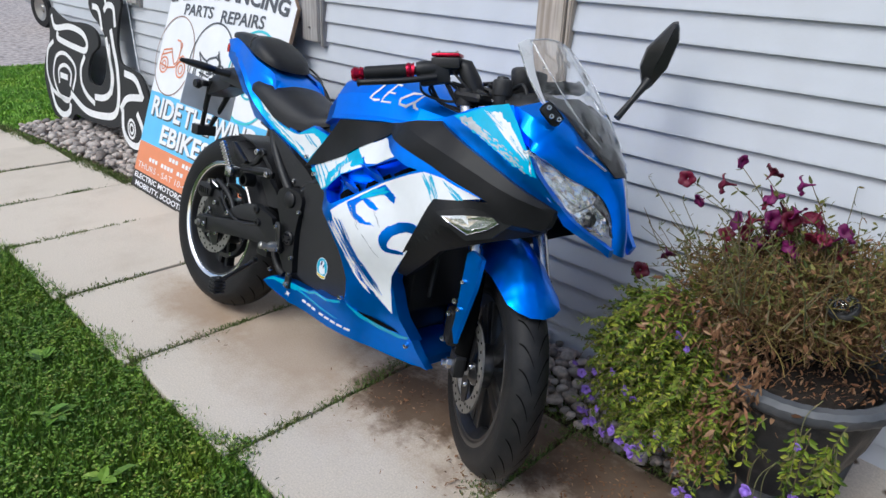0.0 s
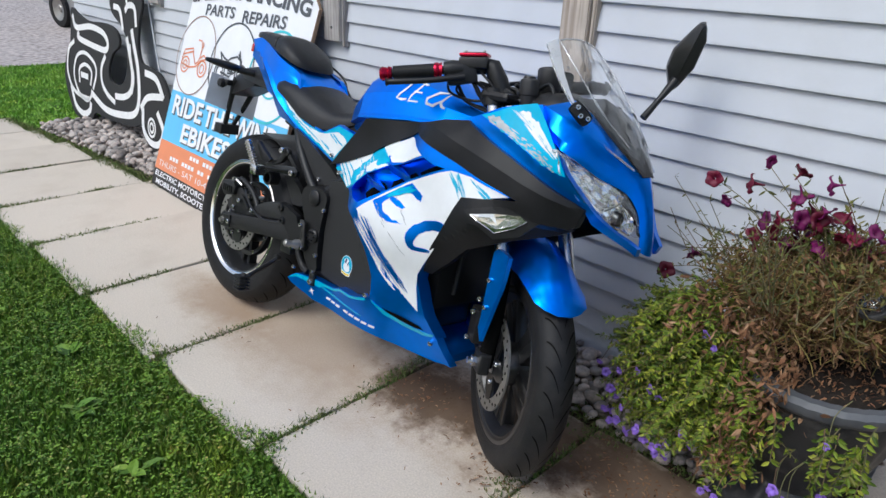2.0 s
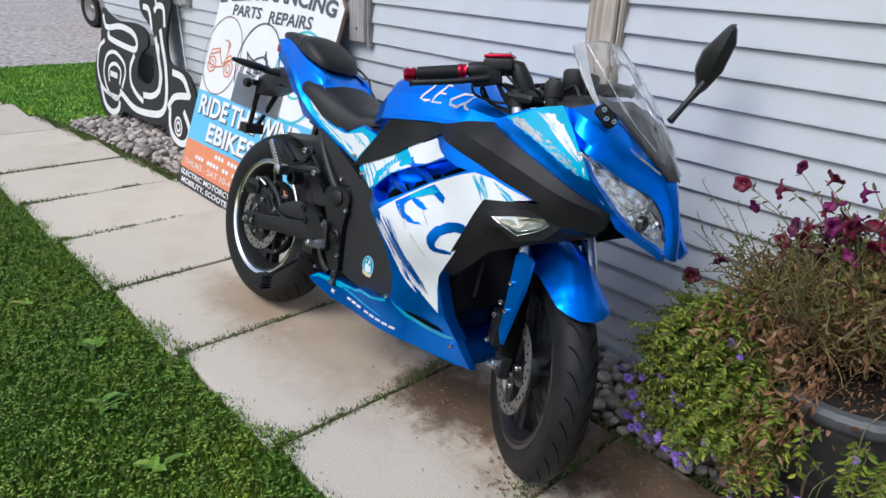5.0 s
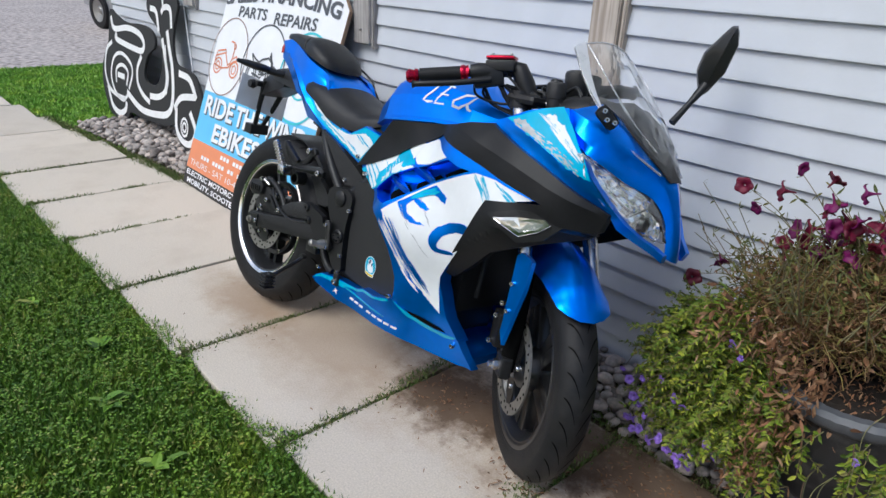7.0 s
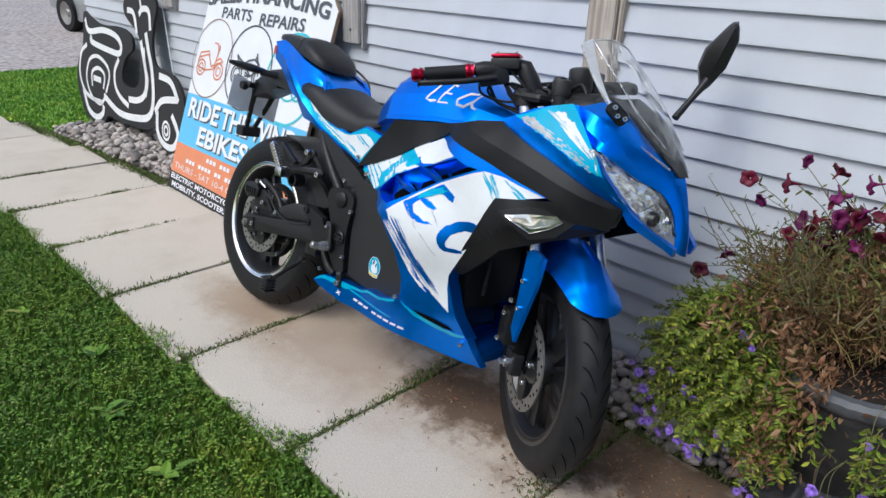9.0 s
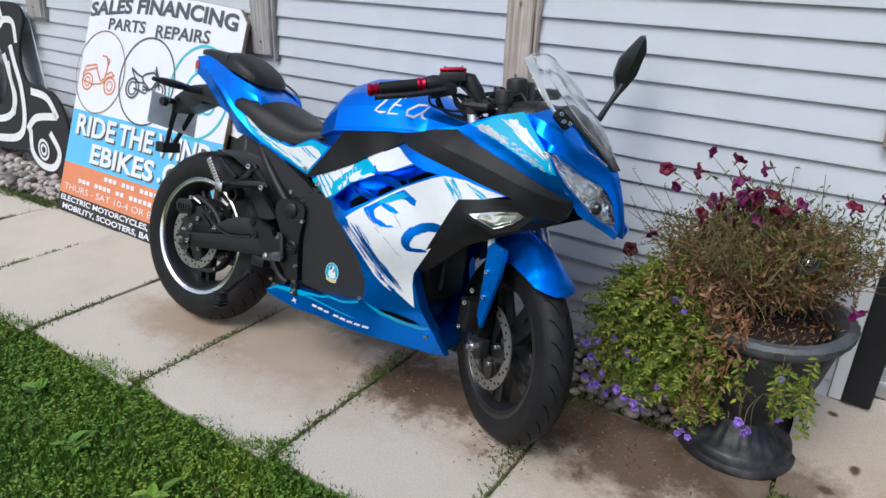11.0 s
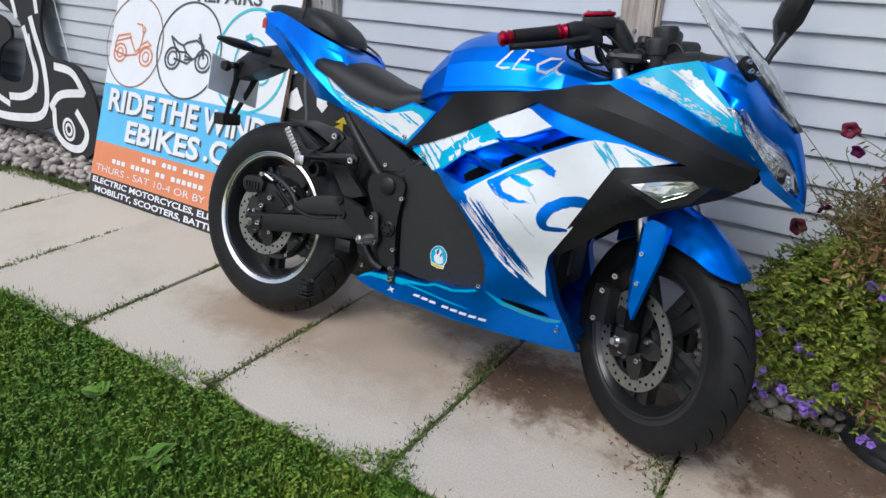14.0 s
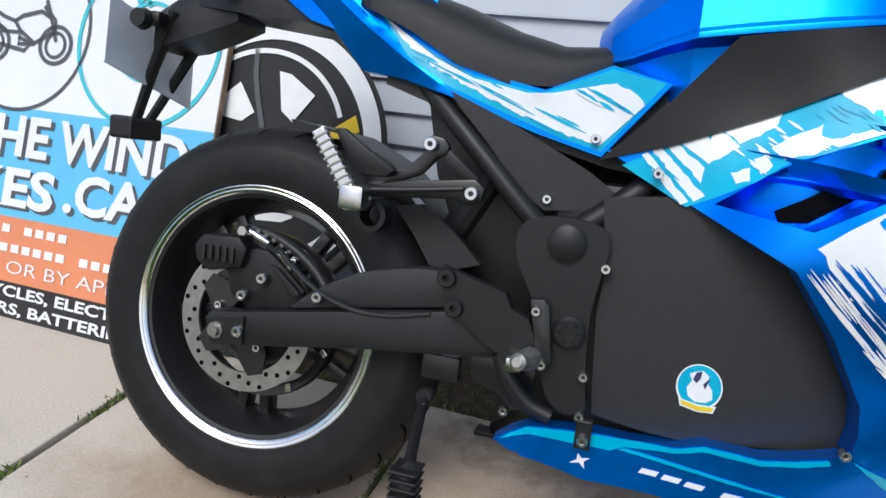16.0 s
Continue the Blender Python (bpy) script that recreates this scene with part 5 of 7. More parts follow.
def film(name, poly, material, sides=(), amp=.004, seed=1, lift=.0012, width=half_width, label=""):
    edge = torn(poly, sides, amp, seed)
    if name == "letter_stroke":
        edge = [(p[0] + (q[0] - p[0]) * k, p[1] + (q[1] - p[1]) * k) for p, q in zip(edge, edge[1:] + edge[:1]) for k in (.25, .75)]
    return part(name, panel(edge, width, lift=lift, side=-1, roll_in=0.0008, step=0.018), material, bike, label, smooth=40)


MAINW = [(.806, .572), (.835, .596), (.900, .643), (.976, .689), (1.078, .736), (1.116, .750), (1.185, .749), (1.233, .739), (1.300, .727), (1.22, .703), (1.176, .688), (1.134, .605), (1.090, .524), (1.046, .452), (1.041, .413), (1.052, .345), (1.020, .362), (.990, .382), (.955, .410), (.934, .432), (.902, .468), (.868, .505), (.837, .535)]
film("white_graphic", MAINW, WHITE, (16, 17, 18, 19, 20, 21, 22), .0025, 3, label="torn-edged white paint graphic")
film("white_graphic", [(.826, .757), (.918, .801), (.930, .800), (1.010, .766), (.930, .732), (.880, .722), (.840, .744)], WHITE, (5, 6), .003, 4, label="white paint patch")
WASH = [(.582, .645), (.66, .687), (.75, .726), (.826, .757), (.842, .742), (.870, .714), (.80, .676), (.778, .671), (.74, .640), (.700, .616), (.668, .600)]
film("cyan_overlay", WASH, CYANWASH, (3, 4), .003, 5, label="pale cyan wash")
for k, (dab, edges) in enumerate([
        ([(0.605, 0.661), (0.612, 0.665), (0.67, 0.607), (0.661, 0.602)], (1, 3)),
        ([(0.617, 0.668), (0.627, 0.673), (0.688, 0.617), (0.676, 0.608)], (1, 3)),
        ([(0.632, 0.678), (0.642, 0.683), (0.683, 0.652), (0.681, 0.632)], (1, 3)),
        ([(0.648, 0.684), (0.672, 0.703), (0.685, 0.687), (0.695, 0.702), (0.72, 0.682), (0.687, 0.657)], (1, 2, 3, 4, 5)),
        ([(0.689, 0.709), (0.729, 0.733), (0.761, 0.726), (0.755, 0.709), (0.719, 0.686)], (2, 3, 4)),
        ([(0.753, 0.683), (0.781, 0.704), (0.803, 0.716), (0.802, 0.702), (0.818, 0.697), (0.797, 0.679), (0.768, 0.67)], (0, 1, 2, 3, 5)),
        ([(0.809, 0.696), (0.855, 0.716), (0.865, 0.71), (0.819, 0.69)], (0, 3)),
        ([(0.795, 0.767), (0.821, 0.783), (0.858, 0.807), (0.873, 0.779), (0.85, 0.731), (0.827, 0.747), (0.812, 0.757)], (4, 5, 6)),
        ([(0.713, 0.649), (0.733, 0.657), (0.734, 0.641), (0.72, 0.636)], (0, 1, 2, 3)),
        ([(0.736, 0.668), (0.749, 0.676), (0.756, 0.662), (0.744, 0.65)], (0, 1, 2, 3)),
]):
    film("white_dab", dab, WHITE, edges, .0016, 61 + k, .0020, label="brushed white patch")


def hatch(x0, z0, x1, z1, count, seed, size, thin, material=CYANWASH):
    """Short parallel brush marks laid across the wash."""
    rng = random.Random(seed)
    for k in range(count):
        u = (k + rng.random()) / count
        x, z = x0 + (x1 - x0) * u, z0 + (z1 - z0) * u
        streaks((x - .02, z + .014), (x + .02, z - .014), .004, 3, material, seed * 50 + k, size=size, thin=thin, lift=.0028, within=WASH)


hatch(.600, .650, .650, .640, 3, 71, (.02, .05), .0016)
hatch(.790, .735, .850, .728, 4, 72, (.012, .03), .0024)
hatch(.720, .672, .800, .700, 5, 73, (.012, .03), .0018, WHITE)
# brushed blue lines along the torn edge, white flecks beyond it
TORN = [(.798, .552), (.822, .574), (.90, .560), (1.05, .45), (1.05, .345), (.95, .375), (.89, .395), (.80, .530)]
streaks((.812, .572), (.985, .405), .013, 60, BLUE, 8, size=(.04, .12), thin=.0024, lift=.0018, within=TORN)
streaks((.795, .560), (.915, .440), .009, 40, WHITE, 80, size=(.04, .10), thin=.0016, lift=.0018, within=TORN)
streaks((.835, .575), (.985, .420), .008, 16, BLUE, 81, size=(.015, .06), thin=.0016, lift=.0022)
streaks((.875, .460), (.965, .395), .006, 16, WHITE, 9, size=(.012, .05), thin=.003, lift=.0022)
streaks((.880, .600), (1.015, .500), .005, 12, SILVERDECAL, 82, size=(.006, .03), thin=.0014, lift=.0024)
streaks((.95, .64), (1.01, .58), .004, 8, SILVERDECAL, 83, size=(.006, .03), thin=.001, lift=.0024)
for p, q, s in (((1.118, .744), (1.170, .695), 84), ((1.135, .746), (1.180, .70), 85), ((1.195, .741), (1.25, .712), 86)):
    streaks(p, q, .006, 9, CYAN, s, size=(.02, .05), thin=.0024, lift=.0022)
# large brush letters
film("letter_stroke", [(.990, .690), (1.010, .680), (1.039, .666), (1.033, .648), (1.020, .652), (1.004, .662), (.981, .663), (.945, .645), (.919, .630), (.900, .612), (.911, .598), (.957, .582), (.998, .580), (.947, .573), (.896, .582), (.868, .603), (.862, .612), (.885, .624), (.93, .655)], BLUE, (0, 1, 2, 3, 9, 10, 11, 12, 13), .0025, 11, .0024, label="blue brush stroke")
film("letter_stroke", [(.919, .632), (.940, .640), (.965, .634), (.990, .623), (.981, .616), (.955, .620)], BLUE, (2, 3, 4), .002, 12, .0024)
film("letter_stroke", [(1.136, .612), (1.107, .618), (1.067, .608), (1.030, .588), (1.012, .563), (1.010, .540), (1.026, .518), (1.055, .520), (1.086, .525), (1.088, .531), (1.060, .532), (1.040, .530), (1.034, .540), (1.045, .562), (1.067, .579), (1.091, .589), (1.126, .592)], BLUE, (2, 7, 9, 13, 14), .002, 13, .0024, label="blue brush stroke")
streaks((.905, .632), (1.012, .680), .014, 46, CYANWASH, 131, size=(.03, .06), thin=.0036, lift=.0032,
        within=[(.880, .624), (.93, .657), (.990, .692), (1.012, .682), (1.041, .667), (1.033, .646), (1.004, .660), (.981, .661), (.945, .643), (.915, .628)])
# tail stripe
STRIPE = [(.205, .832), (.25, .803), (.30, .775), (.36, .750), (.46, .733), (.553, .770), (.624, .757), (.552, .660), (.50, .672), (.42, .698), (.33, .730), (.26, .768)]
film("cyan_overlay", STRIPE, CYANWASH, (), .001, 14, width=tail_half, label="pale cyan wash")
film("white_graphic", [(.215, .825), (.30, .771), (.36, .746), (.44, .732), (.475, .734), (.52, .744), (.56, .752), (.59, .738), (.60, .726), (.565, .686), (.549, .668), (.50, .679), (.43, .702), (.36, .731), (.29, .762), (.245, .795)], WHITE, (5, 6, 7, 10, 11, 12, 13, 14), .0016, 16, .0022, tail_half, label="brushed white stripe")
streaks((.25, .785), (.54, .672), .010, 16, CYANWASH, 15, width=tail_half, within=STRIPE, size=(.02, .09), thin=.0024, lift=.003)
streaks((.33, .765), (.50, .722), .012, 5, CYANWASH, 151, width=tail_half, within=STRIPE, size=(.02, .07), thin=.0016, lift=.003)
streaks((.50, .745), (.59, .700), .014, 9, CYANWASH, 17, width=tail_half, within=STRIPE, size=(.02, .07), thin=.003, lift=.0032)
streaks((.52, .730), (.595, .695), .012, 7, WHITE, 171, width=tail_half, within=STRIPE, size=(.015, .05), thin=.0024, lift=.0038)
# cowl stripes
film("cyan_overlay", [(1.150, .897), (1.189, .909), (1.255, .937), (1.298, .948), (1.345, .898), (1.398, .842), (1.418, .802), (1.36, .815), (1.265, .858), (1.20, .885)], CYANWASH, (6, 7, 8), .003, 18, .0032, label="pale cyan stripe")
film("white_graphic", [(1.262, .922), (1.280, .927), (1.322, .898), (1.372, .858), (1.392, .836), (1.362, .855), (1.320, .884), (1.285, .906)], WHITE, (0, 1, 4, 5, 6, 7), .004, 17, .0042, label="brushed white stripe")
film("silver_graphic", [(1.175, .896), (1.213, .903), (1.245, .884), (1.252, .872), (1.240, .873), (1.212, .884)], SILVERDECAL, range(6), .0035, 19, .0036, label="worn silver patch")
streaks((1.225, .886), (1.365, .826), .008, 46, SILVERDECAL, 24, size=(.006, .022), thin=.0014, lift=.0038, within=COWL)
streaks((1.19, .894), (1.27, .864), .007, 22, SILVERDECAL, 241, size=(.008, .03), thin=.0022, lift=.0038, within=COWL)
streaks((1.28, .862), (1.39, .812), .006, 26, SILVERDECAL, 20, size=(.004, .014), thin=.0012, lift=.0038, within=COWL)
streaks((1.265, .914), (1.385, .842), .009, 24, WHITE, 21, size=(.03, .09), thin=.0016, lift=.0048, within=COWL)
# tank letters as painted strokes


def tank_w(x, z):
    for (a, w0, b0, t0), (c, w1, b1, t1) in zip(tank, tank[1:]):
        if a <= x <= c:
            u = (x - a) / (c - a)
            w, b, t = w0 + (w1 - w0) * u, b0 + (b1 - b0) * u, t0 + (t1 - t0) * u
            s = min(1.0, max(0.0, (z - b) / (t - b)))
            return w * float(np.interp(s, [q[0] for q in TANK_SIDE], [q[1] for q in TANK_SIDE]))
    return 0.1


def ribbon(pts, size):
    out = [Vector(p) for p in pts]
    l, r = [], []
    for i, p in enumerate(out):
        d = (out[min(i + 1, len(out) - 1)] - out[max(i - 1, 0)]).normalized()
        n = Vector((-d.y, d.x)) * size * (0.6 if i in (0, len(out) - 1) else 1)
        l.append(tuple(p + n))
        r.append(tuple(p - n))
    return l + r[::-1]


for k, stroke in enumerate(([(.848, .945), (.838, .925), (.822, .902), (.838, .900), (.855, .903)], [(.872, .948), (.893, .944)], [(.882, .944), (.873, .924), (.862, .900), (.892, .902)], [(.868, .924), (.892, .924)],
                            [(.955, .934), (.935, .932), (.915, .915), (.918, .903), (.938, .900), (.955, .914), (.962, .932)], [(.952, .914), (.962, .902), (.972, .899)])):
    stroke = [(.889 + (x - .895) * 1.16, .917 + (z - .922) * 1.16) for x, z in stroke]
    part("tank_stroke", panel(ribbon(stroke, .0038), tank_w, lift=.0015, side=-1, roll_in=.0006, step=.006), WHITE, bike)
# belly lettering as plain bars
for k in range(8):
    x, w = .665 + k * .0285 + (.016 if k > 2 else 0), .022
    zt = .249 - .008 * k / 7
    part("lettering_bar", panel([(x, zt), (x + w, zt), (x + w - .004, zt - .0075), (x - .004, zt - .0075)], half_width, lift=.0015, side=-1, roll_in=.0006, step=.01), WHITE, bike)
# Pale blue strips paint highlights along the belly pan's edges and crease.
decal("cyan_overlay", [(.470, .250), (.484, .261), (.508, .274), (.60, .280), (.70, .287), (.735, .300), (.80, .302), (.84, .313), (.868, .322), (.872, .316), (.84, .305), (.80, .295), (.735, .293), (.70, .280), (.64, .272), (.62, .262), (.56, .262), (.51, .264)], CYAN, seed=23, amp=.0006, label="edge highlight painted pale blue")
decal("cyan_overlay", [(.64, .270), (.70, .267), (.78, .263), (.85, .258), (.85, .256), (.77, .259), (.70, .262), (.63, .266)], CYAN, seed=25, amp=.0004, label="crease highlight painted pale blue")
decal("cyan_overlay", [(.893, .326), (.95, .303), (1.02, .284), (1.06, .280), (1.092, .284), (1.085, .274), (1.055, .268), (1.00, .276), (.94, .293)], CYAN, seed=24, amp=.0008, label="edge highlight painted pale blue")
# Near-black film painted for the shade inside the belly pan's slot.
part("belly_slot_shade", panel([(.935, .314), (.985, .308), (1.045, .297), (1.06, .287), (1.03, .286), (.985, .294), (.955, .303)], half_width, lift=.0022, side=-1, roll_in=.001, step=.01), GROOVE, bike)
part("star_decal", panel([(.580, .249), (.586, .243), (.597, .245), (.589, .239), (.591, .229), (.583, .236), (.570, .233), (.579, .240)], half_width, lift=.0015, side=-1, roll_in=.0005, step=.01), WHITE, bike, "small white star mark")
# round sticker with a plain figure
def ring(cx, cz, rx, rz, n=28):
    return [(cx + rx * math.cos(2 * math.pi * k / n), cz + rz * math.sin(2 * math.pi * k / n)) for k in range(n)]


for name, shape, m, lift in (("sticker_border", ring(.720, .369, .0285, .031), WHITE, .0010), ("round_sticker", ring(.720, .370, .0265, .0285), CYAN, .0014), ("sticker_shape", [(.708, .355), (.705, .366), (.710, .376), (.706, .385), (.713, .389), (.722, .392), (.730, .386), (.729, .377), (.736, .368), (.738, .356), (.730, .350), (.717, .349)], WHITE, .0019),
                             ("sticker_patch", [(.711, .378), (.714, .388), (.721, .391), (.720, .381), (.716, .374)], SIGNPATCH, .0024), ("sticker_patch", [(.724, .374), (.731, .384), (.729, .374), (.727, .368)], SIGNPATCH, .0024),
                             ("sticker_bar_edge", [(.697, .350), (.700, .340), (.722, .336), (.741, .338), (.744, .348), (.722, .346)], WHITE, .0022), ("sticker_bar", [(.700, .348), (.702, .342), (.722, .338), (.739, .340), (.741, .346), (.722, .344)], YELLOW, .0027)):
    part(name, panel(shape, cover_w, lift=lift, side=-1, roll_in=.0005, step=.008), m, bike, "round blue and white sticker" if name == "round_sticker" else "")

# ---- boards on the wall, doorway ----


def board(x0, x1, z0, z1, lean):
    bm = bmesh.new()
    n = 14
    rng = random.Random(int(x0 * 1000))
    rows = []
    for k in range(n + 1):
        z = z0 + (z1 - z0) * k / n
        w = [rng.uniform(-.004, .004) for _ in range(2)]
        rows.append([bm.verts.new((x0 + w[0], y, z + lean * t)) for t, y in ((0, -.014), (0, -.045))] + [bm.verts.new((x1 + w[1], y, z)) for y in (-.045, -.014)])
    for a, b in zip(rows, rows[1:]):
        for k in range(4):
            bm.faces.new((a[k], a[(k + 1) % 4], b[(k + 1) % 4], b[k]))
    bm.faces.new(rows[0])
    bm.faces.new(rows[-1])
    bmesh.ops.recalc_face_normals(bm, faces=bm.faces)
    es = [e for e in bm.edges if e.calc_face_angle(0) > .8]
    bmesh.ops.bevel(bm, geom=es, offset=.004, segments=2, affect='EDGES')
    return bm


for x0, x1, z0 in ((-2.335, -2.205, .925), (-1.01, -.905, .91), (.168, .25, .895), (-4.38, -4.21, .97)):
    b = thing("weathered_board", "weathered brown plank fixed upright on the siding" if x0 > -2 else "weathered grey plank fixed upright on the siding", "board", group="planks on the wall")
    part("plank", board(x0, x1, z0, 2.6, 0), WOODGREY if x0 < -2 else WOODBROWN if x0 > 0 else WOOD, b, smooth=30)
    if x0 < -.5:
        part("backing_plank", board(x1 - .004, x1 + .016, z0 - .02, 2.6, 0), WOODGREY if x0 < -2 else WOOD, b, smooth=30).location = (0, .012, 0)
    for z in (z0 + .06, z0 + .3):
        bolt(b, ((x0 + x1) / 2, -.047, z), .005, material=DISC)
cord = part("cord", tube(smooth_path([(-4.42, -.03, 1.0), (-4.39, -.035, .85), (-4.35, -.045, .68), (-4.31, -.055, .53)], 5), .004, 6), WHITE)
tagged(cord, "thin white cord hanging from a plank", "cord")

TRIM = mat("white_trim", (.74, .75, .76), .5, vary=.05, noise_scale=12, stain=(.5, .48, .44), stain_scale=4, stain_amount=.3)
# Near-black colour carries the shade of the unlit room; also the car's cabin.
DARKIN = mat("dark_interior", (.02, .02, .022), .8, vary=.2, noise_scale=4)
# Floor grey set lighter to stand in for daylight the closed room lacks.
GREYFLOOR = mat("grey_floor_lightened", (.27, .275, .285), .6, vary=.1, noise_scale=8)
ALU = mat("aluminium_sill", (.55, .56, .58), .35, metal=.9, vary=.1, noise_scale=40)
MATT = mat("black_rubber_mat", (.012, .012, .013), .85, vary=.2, noise_scale=60, bump=.5, bump_scale=300)
tagged(part("trim", box((.222, -.022, .098), (.258, .10, 3.2), .003), TRIM), "white corner trim beside the doorway", "trim", kind="structure")
d1 = thing("door_1", "open doorway with black jamb and ribbed aluminium sill", "doorway", kind="structure")
part("jamb", box((.258, -.030, .10), (.338, .16, 2.3), .006), MATT, d1, "black door jamb")
part("jamb", box((1.26, -.030, .12), (1.34, .16, 2.3), .006), MATT, d1, "black door jamb")
part("lintel", box((.258, -.030, 2.3), (1.34, .16, 2.38), .006), MATT, d1)
part("sill", box((.338, .06, .10), (1.26, .20, .150), .004), ALU, d1, "ribbed aluminium door sill")
for k in range(6):
    part("sill_rib", box((.34, .075 + k * .02, .149), (1.258, .083 + k * .02, .156), .002), ALU, d1)
part("wall_right", box((1.34, .0, -.05), (2.4, .16, 3.2)), SIDING, wall)
part("wall_over_door", box((.222, .004, 2.38), (1.34, .16, 3.2)), SIDING, wall)
tagged(part("floor", box((.2, .2, .05), (2.4, 2.6, .145)), GREYFLOOR), "grey floor inside the doorway", "floor", kind="structure")
room = thing("wall_inside", "walls inside the doorway, shade put into near-black colour", "wall", kind="structure")
for lo, hi in (((.12, .2, 0), (.2, 2.6, 2.4)), ((2.4, .0, 0), (2.48, 2.6, 2.4)), ((.12, 2.6, 0), (2.48, 2.68, 2.4))):
    part("inner_wall", box(lo, hi), DARKIN, room)
tagged(part("ceiling", box((.12, .16, 2.4), (2.48, 2.68, 2.46)), DARKIN), "ceiling inside, shade put into near-black colour", "ceiling", kind="structure")
part("wall_side", box((-6.1, .16, -.05), (-5.98, 5.0, 3.2)), SIDING, wall)
mt = part("door_mat", box((0, -.42, 0), (.7, .0, .010), .003), MATT)
mt.matrix_world = pose(.46, .02, .1135, 13.5, 0, 3)
tagged(mt, "black rubber mat on the pad before the door", "mat")

# ---- shop sign ----
SIGNW = mat("sign_white", (.80, .81, .84), .45, vary=.03, noise_scale=9, stain=(.68, .68, .68), stain_scale=3, stain_amount=.25)
SIGNB = mat("sign_blue", (.13, .50, .80), .45, vary=.05, noise_scale=9)
SIGNO = mat("sign_orange", (.72, .25, .12), .5, vary=.06, noise_scale=9)
SIGNK = mat("sign_black", (.025, .022, .022), .5, vary=.1, noise_scale=9)
SIGNG = mat("sign_grey", (.085, .09, .10), .5, vary=.1, noise_scale=20)
SIGNT = mat("sign_teal", (.06, .52, .60), .5, vary=.06, noise_scale=20)
SIGNBR = mat("sign_brown_line", (.30, .19, .15), .5, vary=.1, noise_scale=20)
EDGE = mat("plywood_edge", (.32, .22, .15), .8, vary=.3, noise_scale=30)
sign = thing("shop_sign", "painted white, blue and orange plywood sign leaning against the wall", "sign", pose(-3.605, -.46, .0, -20.3))
part("backboard", prism([(0, 0), (1.28, 0), (1.28, 1.13), (1.22, 1.19), (.9, 1.215), (0, 1.215)], .018, .002, Matrix.Translation((0, 0, 0))), EDGE, sign)


def sign_flat(name, outline, material, y=-.0015, label=""):
    bm = bmesh.new()
    f = bm.faces.new([bm.verts.new((x, y, z)) for x, z in outline])
    bmesh.ops.triangulate(bm, faces=[f])
    bmesh.ops.recalc_face_normals(bm, faces=bm.faces)
    if sum(f.normal.y for f in bm.faces) > 0:
        bmesh.ops.reverse_faces(bm, faces=bm.faces)
    bmesh.ops.solidify(bm, geom=bm.faces[:], thickness=.001)
    return part(name, bm, material, sign, label)


sign_flat("white_field", [(.003, .572), (1.277, .572), (1.277, 1.13), (1.218, 1.187), (.9, 1.212), (.003, 1.212)], SIGNW, label="white field")
sign_flat("blue_field", [(.003, .275), (1.277, .275), (1.277, .572), (.003, .572)], SIGNB, label="sky blue field")
sign_flat("orange_field", [(.003, .10), (1.277, .10), (1.277, .275), (.003, .275)], SIGNO, label="orange field")
sign_flat("black_field", [(.003, .0), (1.277, .0), (1.277, .10), (.003, .10)], SIGNK, label="black field")


def words(text, x, z, width, height, material, y=-.004, name="letter", arch=0.0, bold=.02):
    c = bpy.data.curves.new("t", 'FONT')
    c.body = text
    c.size = 1
    c.offset = bold
    c.resolution_u = 3
    tmp = bpy.data.objects.new("t", c)
    scene.collection.objects.link(tmp)
    bpy.context.view_layer.update()
    me = bpy.data.meshes.new_from_object(tmp)
    bpy.data.objects.remove(tmp)
    xs = [v.co.x for v in me.vertices]
    ys = [v.co.y for v in me.vertices]
    sx, sy = width / (max(xs) - min(xs)), height / (max(ys) - min(ys))
    x0, y0 = min(xs), min(ys)
    for v in me.vertices:
        px, pz = (v.co.x - x0) * sx, (v.co.y - y0) * sy
        v.co = (x + px, y, z + pz + arch * (1 - (2 * px / width - 1) ** 2))
    bm = bmesh.new()
    bm.from_mesh(me)
    bpy.data.meshes.remove(me)
    bmesh.ops.recalc_face_normals(bm, faces=bm.faces)
    if sum(f.normal.y for f in bm.faces) > 0:
        bmesh.ops.reverse_faces(bm, faces=bm.faces)
    # one part a letter
    left = set(bm.verts)
    while left:
        group, todo = set(), [left.pop()]
        while todo:
            v = todo.pop()
            group.add(v)
            for e in v.link_edges:
                o = e.other_vert(v)
                if o in left:
                    left.discard(o)
                    todo.append(o)
        one = bmesh.new()
        at = {v: one.verts.new(v.co) for v in group}
        for f in {f for v in group for f in v.link_faces}:
            one.faces.new([at[v] for v in f.verts])
        part(name, one, material, sign)
    bm.free()


words("SALES FINANCING", .01, 1.082, 1.215, .080, SIGNG, arch=.042, bold=.035)
words("PARTS", .203, 1.026, .33, .062, SIGNG, bold=.02)
words("REPAIRS", .624, 1.014, .424, .064, SIGNG, bold=.02)
for dx, dz, m, y in ((.012, -.008, SIGNG, -.003), (0, 0, SIGNW, -.0045)):
    for w, x, wd in (("RIDE", .066, .370), ("THE", .466, .300), ("WIND", .800, .415)):
        words(w, x + dx, .440 + dz, wd, .112, m, y, bold=.03)
    words("EBIKES", .246 + dx, .302 + dz, .566, .108, m, y, bold=.03)
    words(".CA", .848 + dx, .312 + dz, .262, .108, m, y, bold=.03)
for x, w, z in [(.410 + .040 * k, .028, .232) for k in range(12) if k not in (3, 7)] + [(.172 + .040 * k, .028, .180) for k in range(24) if k not in (3, 8, 11, 18)]:
    sign_flat("lettering_bar", [(x, z), (x + w, z), (x + w, z + .022), (x, z + .022)], SIGNW, -.0035)
